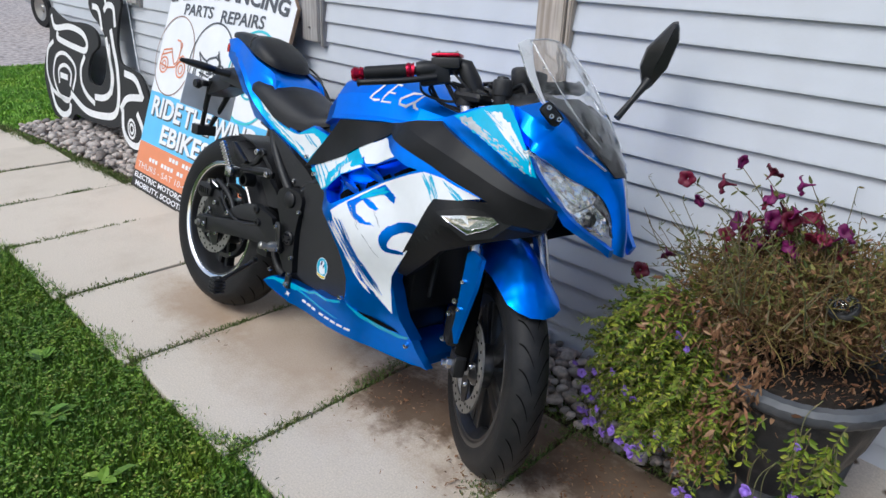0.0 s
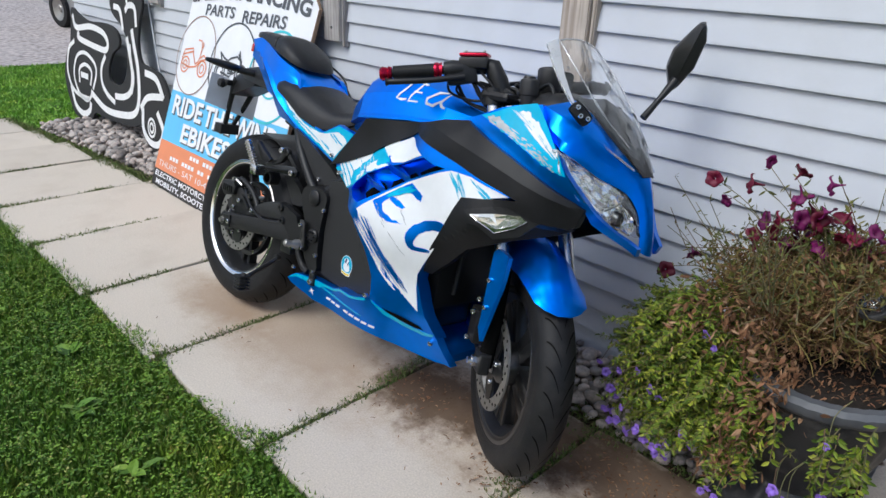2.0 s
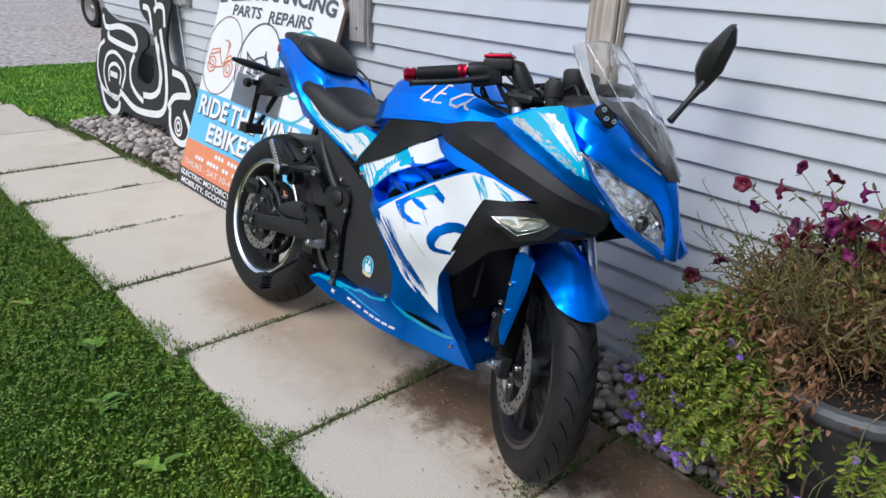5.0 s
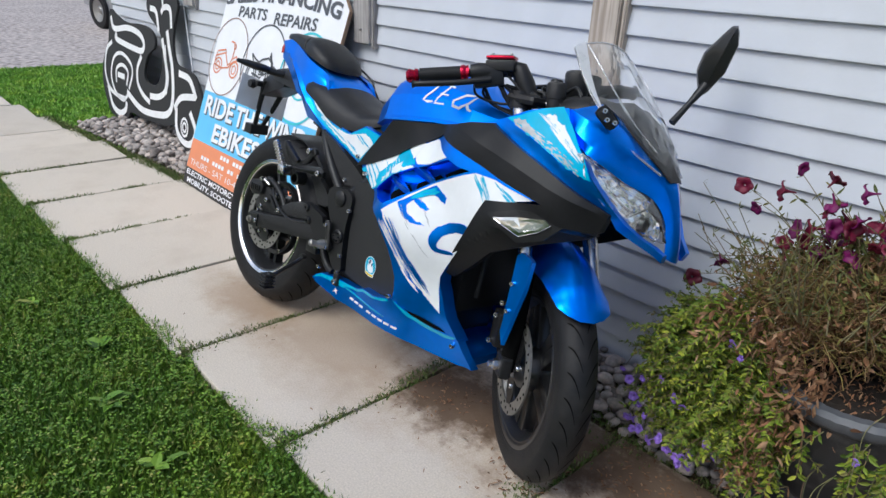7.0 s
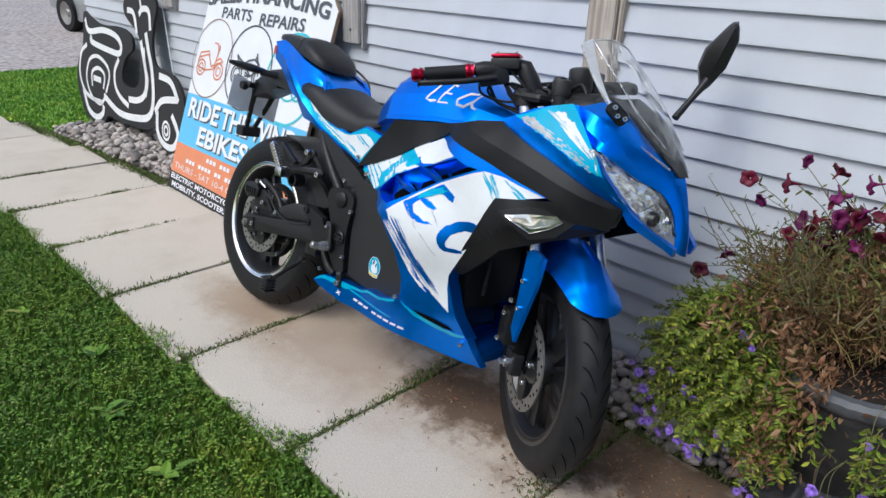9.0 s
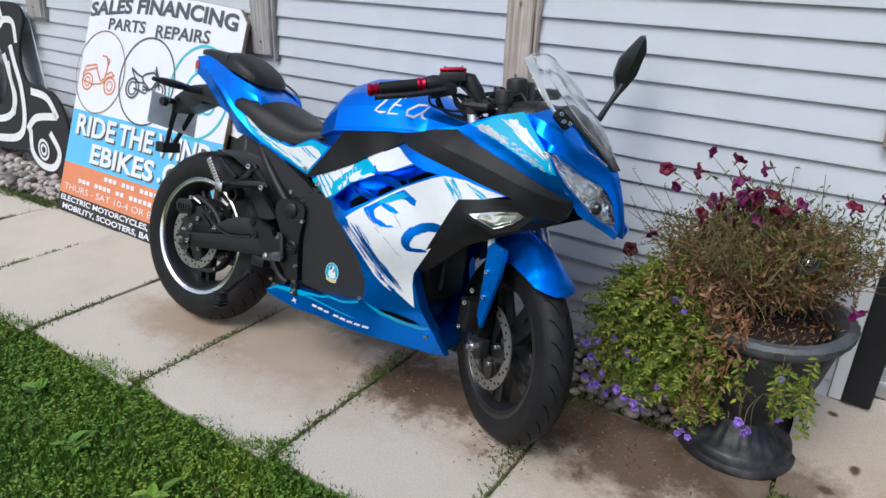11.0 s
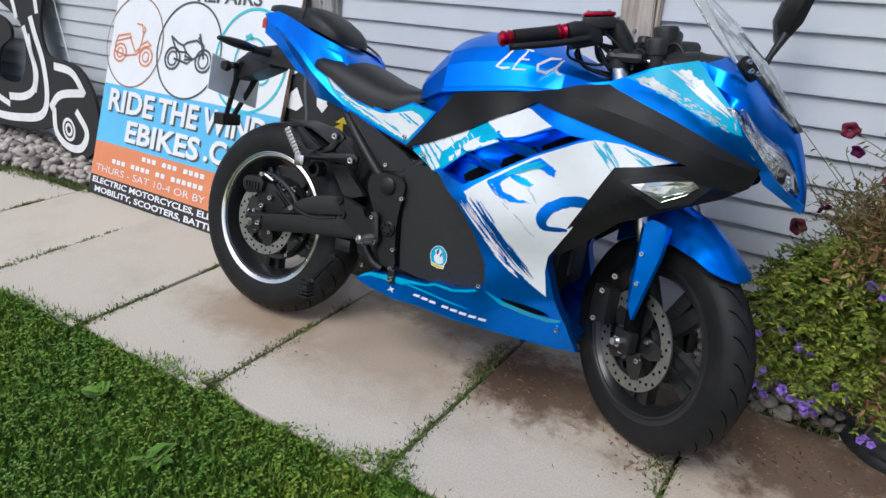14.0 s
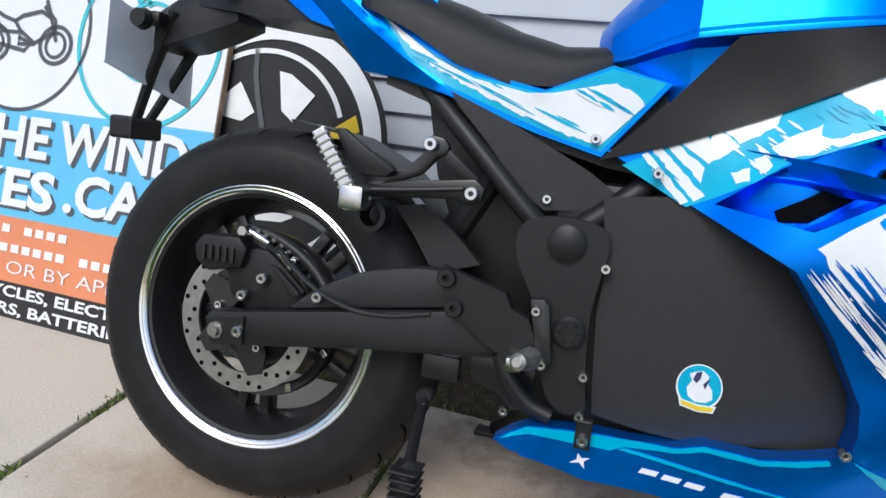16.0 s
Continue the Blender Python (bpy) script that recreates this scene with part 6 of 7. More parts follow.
words("THURS - SAT 10-4 OR BY APP", .045, .124, 1.02, .034, SIGNW, bold=-.004)
words("ELECTRIC MOTORCYCLES, ELECTRIC", .03, .056, 1.14, .036, SIGNW, bold=.03)
words("MOBILITY, SCOOTERS, BATTERIES", .06, .010, 1.06, .036, SIGNW, bold=.03)


def outline_stroke(points, size, material, name="painted_line", y=-.004, closed=False, parent=None, bend=None):
    bm = bmesh.new()
    p = [Vector(q) for q in points]
    n = len(p)
    vs = []
    for i in range(n):
        a, b = (p[i - 1], p[(i + 1) % n]) if closed else (p[max(i - 1, 0)], p[min(i + 1, n - 1)])
        d = (b - a).normalized()
        m = Vector((-d.y, d.x)) * size / 2
        vs.append((bm.verts.new((p[i].x + m.x, y, p[i].y + m.y)), bm.verts.new((p[i].x - m.x, y, p[i].y - m.y))))
    for i in range(n if closed else n - 1):
        a, b = vs[i], vs[(i + 1) % n]
        bm.faces.new((a[0], b[0], b[1], a[1]))
    bmesh.ops.recalc_face_normals(bm, faces=bm.faces)
    if sum(f.normal.y for f in bm.faces) > 0:
        bmesh.ops.reverse_faces(bm, faces=bm.faces)
    return part(name, bm, material, parent or sign)


def round_line(cx, cz, r, size, material, a0=0, a1=360, n=48, parent=None, y=-.004, rz=None):
    pts = [(cx + r * math.cos(radians(a0 + (a1 - a0) * k / n)), cz + (rz or r) * math.sin(radians(a0 + (a1 - a0) * k / n))) for k in range(n + (0 if a1 - a0 == 360 else 1))]
    return outline_stroke(pts, size, material, y=y, closed=a1 - a0 == 360, parent=parent)


round_line(.195, .793, .225, .007, SIGNBR, rz=.222)
round_line(.615, .788, .228, .009, SIGNG, rz=.222)
round_line(1.035, .782, .222, .012, SIGNT, rz=.222)
# small vehicle drawings in the rings
for cx, cz in ((.092, .733), (.305, .730)):
    round_line(cx, cz, .050, .009, SIGNO, n=28, rz=.044)
    round_line(cx, cz, .024, .007, SIGNO, n=20)
for pts in ([(.040, .765), (.056, .815), (.154, .831), (.168, .816), (.044, .786)], [(.157, .815), (.187, .779), (.216, .747), (.245, .764), (.256, .792), (.260, .840), (.241, .880), (.197, .883)], [(.260, .840), (.272, .855), (.260, .874)],
            [(.044, .765), (.046, .737), (.144, .722), (.229, .735), (.275, .773), (.326, .785)], [(.261, .786), (.300, .806), (.336, .786)]):
    outline_stroke(pts, .009, SIGNO)
for cx, cz in ((.511, .744), (.733, .751)):
    round_line(cx, cz, .054, .011, SIGNG, n=28, rz=.050)
    round_line(cx, cz, .033, .009, SIGNG, n=24)
for pts in ([(.521, .744), (.572, .737), (.624, .729), (.648, .751), (.596, .765)], [(.478, .846), (.535, .819), (.577, .809), (.603, .825), (.668, .840), (.700, .825)], [(.577, .809), (.602, .782), (.658, .752), (.727, .789), (.721, .817), (.675, .854)],
            [(.680, .871), (.703, .828), (.733, .760)], [(.484, .840), (.533, .779), (.603, .779), (.600, .746), (.658, .750)]):
    outline_stroke(pts, .011, SIGNG)
round_line(1.04, .78, .10, .010, SIGNT, 20, 320)
round_line(.99, .73, .035, .008, SIGNT, n=24)
round_line(1.12, .74, .05, .010, SIGNT, n=24)
outline_stroke([(.985, .88), (1.015, .895), (1.03, .87)], .014, SIGNT)

# ---- cut-out boards ----
BOARDK = mat("black_board_paint", (.021, .021, .022), .7, vary=.2, noise_scale=12, bump=.2, bump_scale=120)
LINEW = mat("white_line_paint", (.82, .82, .82), .6, vary=.08, noise_scale=20)
cut = thing("scooter_cutout", "black plywood scooter cut-out with white painted outlines leaning on the wall", "cut-out", pose(0, -.225, .0, -8.06))
OUT = [(-5.85, .86), (-5.70, .83), (-5.46, .79), (-5.10, .80), (-4.90, .78), (-4.80, .73), (-4.80, .66), (-4.92, .60), (-5.0, .50), (-5.0, .42), (-4.92, .39), (-4.75, .40), (-4.66, .48), (-4.63, .60), (-4.66, .74), (-4.76, .81), (-4.92, .88),
       (-4.97, .96), (-4.90, 1.02), (-4.76, 1.03), (-4.62, 1.06), (-4.45, 1.05), (-4.37, .98), (-4.42, .85), (-4.44, .72), (-4.38, .60), (-4.22, .58), (-4.05, .55), (-3.93, .44), (-3.88, .28), (-3.92, .13), (-4.02, .05), (-4.16, .03), (-4.28, .07),
       (-4.37, .17), (-4.57, .13), (-5.06, .10), (-5.32, .10), (-5.42, .02), (-5.62, .0), (-5.84, .02), (-6.0, .16), (-6.07, .30), (-6.03, .45), (-5.91, .58), (-5.88, .70)]


def rounded(poly, n=4):
    p = [Vector(q) for q in poly]
    out = []
    for i in range(len(p)):
        a, b, c, d = p[i - 1], p[i], p[(i + 1) % len(p)], p[(i + 2) % len(p)]
        for k in range(n):
            t = k / n
            out.append(tuple(.5 * (2 * b + (c - a) * t + (2 * a - 5 * b + 4 * c - d) * t * t + (3 * b - a - 3 * c + d) * t ** 3)))
    return out


part("board", prism(rounded(OUT), .018), BOARDK, cut)
sm = lambda pts: [tuple(q)[:2] for q in smooth_path([(x, z, 0) for x, z in pts], 6)]
for pts, w in (([(-5.81, .81), (-5.72, .72), (-5.39, .75), (-5.12, .73), (-5.01, .67), (-5.05, .61), (-5.25, .61), (-5.57, .63), (-5.68, .65), (-5.66, .69)], .045),
               ([(-5.78, .61), (-5.93, .53), (-5.98, .36), (-5.87, .23), (-5.69, .19), (-5.44, .19)], .035), ([(-5.90, .24), (-5.78, .09), (-5.59, .05), (-5.44, .10), (-5.41, .17)], .05),
               ([(-5.35, .28), (-5.27, .41), (-5.32, .49), (-5.53, .54), (-5.73, .49), (-5.81, .34), (-5.70, .21), (-5.50, .17), (-5.38, .23)], .03), ([(-5.67, .29), (-5.67, .40), (-5.52, .45), (-5.38, .41), (-5.41, .30)], .03),
               ([(-5.64, .36), (-5.46, .36)], .045), ([(-5.06, .57), (-5.15, .47), (-5.14, .36), (-5.03, .29), (-4.87, .25)], .04),
               ([(-5.40, .25), (-5.06, .17), (-4.69, .19), (-4.48, .24), (-4.41, .36), (-4.43, .55), (-4.50, .70), (-4.54, .80)], .05), ([(-4.63, .74), (-4.59, .65), (-4.53, .50), (-4.56, .38), (-4.69, .32), (-4.87, .30)], .045),
               ([(-4.57, .70), (-4.55, .60), (-4.50, .48), (-4.54, .36)], .018), ([(-4.88, .93), (-4.76, .91), (-4.70, .78)], .04), ([(-4.66, .91), (-4.60, .95), (-4.49, .94), (-4.46, .82)], .04), ([(-4.66, 1.05), (-4.62, .95)], .03),
               ([(-4.31, .54), (-4.12, .52), (-4.0, .41)], .045), ([(-4.38, .29), (-4.26, .38), (-4.02, .42)], .045), ([(-4.34, .30), (-4.33, .16), (-4.22, .09), (-4.07, .10), (-4.0, .20), (-4.10, .31)], .045)):
    outline_stroke(sm(pts), w, LINEW, parent=cut, y=-.004)
for r in (.06, .03):
    round_line(-4.19, .19, r, .018, LINEW, parent=cut, n=24)
wc = thing("wheel_cutout", "round black wheel cut-out with white rings leaning behind the motorcycle", "cut-out", pose(-2.202, -.23, .509, -17))
wc.scale = (.882, .882, .882)
BRIGHTW = mat("fresh_white_paint", (.84, .84, .84), .55, vary=.05, noise_scale=20)
part("board", prism([(.356 * math.cos(2 * math.pi * k / 72), .356 * math.sin(2 * math.pi * k / 72)) for k in range(72)], .016), BOARDK, wc)
part("prop", prism([(-.10, -.36), (.10, -.36), (.13, -.600), (-.13, -.600)], .018, .002), BOARDK, wc, "black foot of the board")
round_line(0, 0, .322, .050, BRIGHTW, parent=wc, n=72)
outline_stroke([((.288 - .0004 * (150 - k)) * math.cos(radians(k)), (.288 - .0004 * (150 - k)) * math.sin(radians(k))) for k in range(26, 151, 4)], .014, BRIGHTW, parent=wc)
outline_stroke([(-.065, .27), (-.062, .20), (-.045, .13), (-.022, .06), (-.02, -.02)], .016, SIGNG, parent=wc)


def painted(name, pts, material):
    bm = bmesh.new()
    f = bm.faces.new([bm.verts.new((x, -.0045, z)) for x, z in pts])
    bm.normal_update()
    if f.normal.y > 0:
        f.normal_flip()
    return part(name, bm, material, wc)


WEDGE = [(.014, .212), (.052, .206), (.132, .155), (.073, .077), (.034, .105)]
for k in range(5):
    t = radians(72 * k)
    painted("painted_spoke_gap", [(x * math.cos(t) + z * math.sin(t), z * math.cos(t) - x * math.sin(t)) for x, z in WEDGE], YELLOW if k == 1 else BRIGHTW)
painted("yellow_wedge", [(.16, .047), (.26, .115), (.277, .072), (.226, .048)], YELLOW)

# ---- parked car beyond the lot ----
CARPAINT = mat("silver_car_paint", (.35, .36, .38), .3, metal=.5, vary=.05, coat=.6)
car = thing("car", "silver parked car on the asphalt lot", "car", pose(-12.88, 3.10, -.012, 0, 0, 11))
part("body", loft([(-2.1, .75, .5, .62), (-1.95, .86, .42, .85), (-1.65, .88, .38, .9), (-.9, .88, .2, .95), (.9, .88, .2, .92), (1.9, .85, .2, .82), (2.15, .7, .3, .6)], n=20, power=4), CARPAINT, car, smooth=50)
part("cabin", loft([(-1.7, .6, .85, .9), (-1.1, .7, .85, 1.38), (.2, .7, .85, 1.42), (1.1, .66, .85, .95)], n=16, power=3.5), DARKIN, car, "dark glazed cabin", smooth=50)
for x in (-1.3, 1.3):
    for y in (-.82, .82):
        w = part("wheel", lathe([(.21, -.11), (.31, -.11), (.33, -.07), (.33, .07), (.31, .11), (.21, .11)], n=28, axis='Y', close=True), RUBBER, car)
        w.location = (x, y, .33)
        part("hubcap", lathe([(0, -.07), (.05, -.075), (.07, -.05), (.17, -.085), (.21, -.10), (.21, .10), (.17, .085), (.07, .05), (.05, .075), (0, .07)], n=28, axis='Y'), DISC, w)

# ---- planter ----
URN = mat("black_urn_plastic", (.022, .023, .026), .42, vary=.35, noise_scale=14, bump=.25, bump_scale=200, stain=(.13, .125, .12), stain_scale=16, stain_amount=.55)
RIMG = mat("grey_urn_rim", (.085, .09, .10), .5, vary=.25, noise_scale=18, bump=.25, bump_scale=150, stain=(.12, .11, .10), stain_scale=9, stain_amount=.35)
urn = thing("urn_planter", "black plastic pedestal urn planter with flared grey rim", "planter", pose(.015, -.295, 0))
foot = lathe([(0, 0), (.165, 0), (.173, .006), (.174, .020), (.168, .030), (.156, .033), (.153, .046), (.146, .052), (.125, .062), (.104, .080), (.088, .105), (.080, .122), (.086, .130), (0, .132)], n=88)
for v in foot.verts:
    r = math.hypot(v.co.x, v.co.y)
    if .055 < v.co.z < .115 and r > .05:
        k = 1 + .022 * math.cos(22 * math.atan2(v.co.y, v.co.x))
        v.co.x *= k
        v.co.y *= k
part("base", foot, URN, urn, "round black foot", smooth=40)
bowl = lathe([(0, .12), (.085, .125), (.105, .16), (.135, .22), (.155, .29), (.165, .36), (.168, .40), (.150, .40), (.145, .36), (0, .34)], n=64)
for v in bowl.verts:
    r = math.hypot(v.co.x, v.co.y)
    if .15 < v.co.z < .36 and r > .1:
        k = 1 + .020 * math.cos(22 * math.atan2(v.co.y, v.co.x))
        v.co.x *= k
        v.co.y *= k
for v in bowl.verts:
    lift = max(0, v.co.z - .13) / .27
    v.co.x += .03 * lift
    v.co.z += lift * (.10 * v.co.x + .05 * v.co.y)
part("bowl", bowl, URN, urn, smooth=40)
rimm = lathe([(.150, .398), (.166, .396), (.184, .404), (.195, .418), (.197, .436), (.188, .447), (.170, .448), (.157, .436), (.149, .415)], n=96, close=True)
for v in rimm.verts:
    a = math.atan2(v.co.y, v.co.x)
    k = 1 + .009 * math.cos(60 * a)
    v.co = (v.co.x * k + .03, v.co.y * k + .008, v.co.z + .10 * v.co.x + .05 * v.co.y)
part("rim", rimm, RIMG, urn, "thick ribbed grey rim", smooth=40)
part("potting_soil", lathe([(0, .432), (.06, .426), (.10, .430), (.135, .422), (.152, .424), (.152, .39), (0, .39)], n=40), mat("potting_soil", (.022, .016, .012), .95, vary=.5, noise_scale=60, bump=.9, bump_scale=120), urn, "dark potting soil").matrix_local = pose(.03, .008, 0, 3, -5, 0)
UC = Vector((.05, -.285, 0))


def leaf_material(name, cols, rough=.6):
    m = bpy.data.materials.new(name)
    m.use_nodes = True
    nt = m.node_tree
    g = nt.nodes.new("ShaderNodeNewGeometry")
    r = nt.nodes.new("ShaderNodeValToRGB")
    el = r.color_ramp.elements
    while len(el) < len(cols):
        el.new(.5)
    for k, c in enumerate(cols):
        el[k].position = k / (len(cols) - 1)
        el[k].color = (*c, 1)
    nt.links.new(g.outputs["Random Per Island"], r.inputs[0])
    b = nt.nodes["Principled BSDF"]
    nt.links.new(r.outputs[0], b.inputs["Base Color"])
    b.inputs["Roughness"].default_value = rough
    b.inputs["Specular IOR Level"].default_value = .3
    return m


GREEN = leaf_material("fresh_leaves", [(.02, .045, .005), (.085, .14, .010), (.165, .23, .018), (.04, .075, .008), (.33, .35, .04), (.15, .21, .016), (.12, .10, .03)])
DULL = leaf_material("dull_green_leaves", [(.045, .062, .016), (.10, .115, .025), (.18, .165, .04), (.075, .09, .02), (.14, .11, .04)])
BROWN = leaf_material("dry_leaves", [(.05, .024, .012), (.14, .065, .030), (.24, .12, .058), (.08, .036, .018), (.36, .22, .125), (.18, .10, .045), (.28, .13, .07)], .8)
TWIG = leaf_material("dry_twigs", [(.060, .030, .014), (.15, .085, .036), (.27, .18, .085), (.12, .085, .025), (.26, .21, .065), (.10, .045, .020), (.19, .16, .045), (.33, .22, .10)], .85)
STEMG = leaf_material("green_stems", [(.15, .115, .06), (.17, .165, .075), (.14, .085, .05), (.10, .11, .045)], .7)
PETAL = mat("magenta_petal", (.12, .003, .065), .55, vary=.25, noise_scale=60, random_amount=.35)
PETALR = mat("crimson_petal", (.105, .001, .018), .55, vary=.25, noise_scale=60, random_amount=.3)
PETALV = mat("violet_petal", (.21, .115, .47), .55, vary=.2, noise_scale=60, random_amount=.3)


def cloud(name, verts, faces, material, parent=None, label="", kind=""):
    me = bpy.data.meshes.new(name)
    me.from_pydata(verts, [], faces)
    me.materials.append(material)
    ob = new(name, me)
    if parent:
        ob.parent = parent
    if label and not kind:
        ob["label"] = label
    return ob


def leaves(items):
    """items: place, way, length, width, up."""
    vs, fs = [], []
    for p, d, ln, w, up in items:
        d = d.normalized()
        s = d.cross(up)
        s = s.normalized() if s.length > 1e-4 else Vector((1, 0, 0))
        n = s.cross(d)
        b = len(vs)
        vs += [tuple(p), tuple(p + d * ln * .35 + s * w + n * w * .3), tuple(p + d * ln * .75 + s * w * .7 + n * w * .1), tuple(p + d * ln - n * ln * .12), tuple(p + d * ln * .75 - s * w * .7 + n * w * .1), tuple(p + d * ln * .35 - s * w + n * w * .3), tuple(p + d * ln * .5)]
        fs += [(b, b + 1, b + 6), (b + 1, b + 2, b + 6), (b + 2, b + 3, b + 6), (b + 3, b + 4, b + 6), (b + 4, b + 5, b + 6), (b + 5, b, b + 6)]
    return vs, fs


def strands(paths, radius):
    vs, fs = [], []
    for pts in paths:
        b = len(vs)
        for i, p in enumerate(pts):
            d = (pts[min(i + 1, len(pts) - 1)] - pts[max(i - 1, 0)])
            a = d.orthogonal().normalized() * radius * (1 - .5 * i / len(pts))
            c = d.cross(a).normalized() * a.length
            vs += [tuple(p + a), tuple(p - .5 * a + .87 * c), tuple(p - .5 * a - .87 * c)]
        for i in range(len(pts) - 1):
            for k in range(3):
                fs.append((b + 3 * i + k, b + 3 * i + (k + 1) % 3, b + 3 * i + 3 + (k + 1) % 3, b + 3 * i + 3 + k))
    return vs, fs


R = random.Random(5)
rv = lambda s=1.0: Vector((R.uniform(-s, s), R.uniform(-s, s), R.uniform(-s, s)))
petunia = thing("petunia_plant", "half-dried petunia with brown tangled stems and magenta flowers in the urn", "plant", pose(0, 0, 0))
# tangle of dry stems, a dome over the back of the pot
paths, dry = [], []


def over_pot(p):
    """Clear of the soil and the front rim."""
    return p.z > .455 + (.45 * max(0, -.27 - p.y) if p.x > -.09 else .2 * max(0, -.33 - p.y))


k = 0
while k < 3400:
    v = rv()
    if v.length > 1:
        continue
    v *= (.55 + .45 * R.random())
    p = Vector((-.03 + .295 * v.x, -.25 + .20 * v.y, .580 + .135 * v.z + .05 * v.x))
    if not over_pot(p) or (p.x > .10 and R.random() < min(.8, (p.x - .10) * 6)):
        k += 1
        continue
    d = Vector((v.x, v.y, .4)) * .6 + rv(.9)
    d.normalize()
    pts = [p]
    for j in range(4):
        d = (d + rv(.6)).normalized()
        pts.append(pts[-1] + d * R.uniform(.012, .030))
    paths.append(pts)
    for j in range(2):
        if R.random() < .7:
            q = pts[R.randint(1, 4)]
            if over_pot(q):
                dry.append((q, rv(), R.uniform(.010, .024), R.uniform(.0018, .0045), rv()))
    k += 1
for k in range(2400):
    v = rv().normalized() * R.random() ** .4
    p = Vector((-.03 + .26 * v.x, -.245 + .17 * v.y, .555 + .10 * v.z + .04 * v.x))
    if over_pot(p):
        dry.append((p, rv(), R.uniform(.012, .026), R.uniform(.002, .005), rv()))
# larger curled leaves at the left rim, hanging down the front
for k in range(1050):
    u = R.random()
    if u < .68:
        w = R.random()
        p = Vector((-.27 + .27 * w, -.43 + R.gauss(0, .045), .535 - .09 * w * w + R.gauss(0, .032)))
    else:
        w = R.random()
        p = Vector((-.04 - .05 * w + R.gauss(0, .040 - .012 * w), -.485 + R.gauss(0, .022), .43 - .27 * w ** 1.3))
    dry.append((p, Vector((R.uniform(-.8, .6), -.4, R.uniform(-1, .3))) + rv(.5), R.uniform(.012, .032), R.uniform(.0018, .0055), rv()))
for k in range(420):
    a = R.uniform(-.2, 6.3)
    rad = .148 * R.random() ** .6
    dry.append((UC + Vector((rad * math.cos(a), rad * math.sin(a), .434 + .1 * rad * math.cos(a))), rv() + Vector((0, 0, .2)), R.uniform(.006, .02), R.uniform(.001, .0035), Vector((0, 0, 1)) + rv(.6)))
cloud("dry_tangle", *strands(paths, .0014), TWIG, petunia, "tangle of dry brown stems")
cloud("dry_leaves", *leaves(dry), BROWN, petunia, "curled dry brown leaves")
green = []
for k in range(1100):
    a = R.uniform(0, 2 * math.pi)
    rad = R.random() ** .5
    p = Vector((-.03 + .31 * rad * math.cos(a), -.25 + .22 * rad * math.sin(a), .63 + .07 * (1 - rad * rad) + R.gauss(0, .035) + .05 * rad * math.cos(a)))
    if over_pot(p):
        green.append((p, rv(1) + Vector((0, 0, .5)), R.uniform(.012, .026), R.uniform(.0016, .0036), rv()))
cloud("thin_leaves", *leaves(green), DULL, petunia, "sparse narrow green leaves")


def flower_mesh(r, name, material):
    """A soft five-lobed trumpet with a crumpled edge."""
    bm = bmesh.new()
    n = 25
    rings = []
    for rr, z in ((.08, -1.1), (.13, -.55), (.28, -.18), (.62, .02), (.92, .10), (1.05, -.04)):
        ring = []
        for k in range(n):
            a = 2 * math.pi * k / n
            out = max(0.0, rr - .3)
            w = 1 + .12 * out * math.cos(5 * a) + .05 * out * math.sin(3 * a + 1)
            ring.append(bm.verts.new((r * rr * w * math.cos(a), r * rr * w * math.sin(a), r * (z + out * (.16 * math.cos(5 * a + .6) + .13 * math.sin(2 * a) + .05 * math.cos(11 * a))))))
        rings.append(ring)
    for a, b in zip(rings, rings[1:]):
        for k in range(n):
            bm.faces.new((a[k], a[(k + 1) % n], b[(k + 1) % n], b[k]))
    bmesh.ops.recalc_face_normals(bm, faces=bm.faces)
    return part(name, bm, material, petunia, smooth=60)


SPOTS = [(-.21, .864), (-.14, .858), (-.07, .85), (-.317, .805), (-.29, .75), (-.13, .793), (-.177, .744), (-.10, .70), (-.057, .708), (-.157, .715), (-.118, .73), (-.033, .777), (.004, .731), (.031, .716), (.039, .773), (.151, .785), (.212, .811), (.261, .699), (.31, .678), (-.20, .66), (-.326, .604), (-.087, .752), (.221, .522), (-.075, .735), (-.13, .685), (-.095, .775)]
SPOTS += [(R.gauss(-.085, .048), R.gauss(.742, .030)) for k in range(19)]
proto = None
stems, sl = [], []
for k, (x, z) in enumerate(SPOTS):
    y = -.30 + R.uniform(-.03, .03)
    big = R.uniform(.75, 1.15)
    if proto is None:
        fl = proto = flower_mesh(.021, "flower", PETAL)
        proto2 = flower_mesh(.021, "flower", PETALR)
        proto2.location = (-.37, -.36, .56)
        proto2.rotation_euler = (1.2, .3, .4)
    else:
        fl = new("flower", (proto2 if k % 2 else proto).data)
        fl.parent = petunia
    fl.location = (x, y, z)
    way = Vector((R.uniform(-1, 1), -.25 + R.uniform(-.6, .5), R.uniform(-.8, .6)))
    fl.rotation_euler = way.to_track_quat('Z', 'Y').to_euler()
    fl.scale = (big * R.uniform(.7, 1.1), big, big * R.uniform(.7, 1.3))
    root = UC + Vector((x * .45, R.uniform(-.08, .08), .60))
    end = Vector((x, y, z)) - way.normalized() * .02
    mid = (root + end) / 2 + Vector((R.uniform(-.03, .03), R.uniform(-.03, .03), .04))
    pts = [Vector(q) for q in smooth_path([root, mid, end], 5)]
    stems.append(pts)
    for j in range(9):
        p = pts[R.randint(3, len(pts) - 1)]
        sl.append((p, rv() + Vector((0, 0, .3)), R.uniform(.012, .026), R.uniform(.002, .004), rv()))
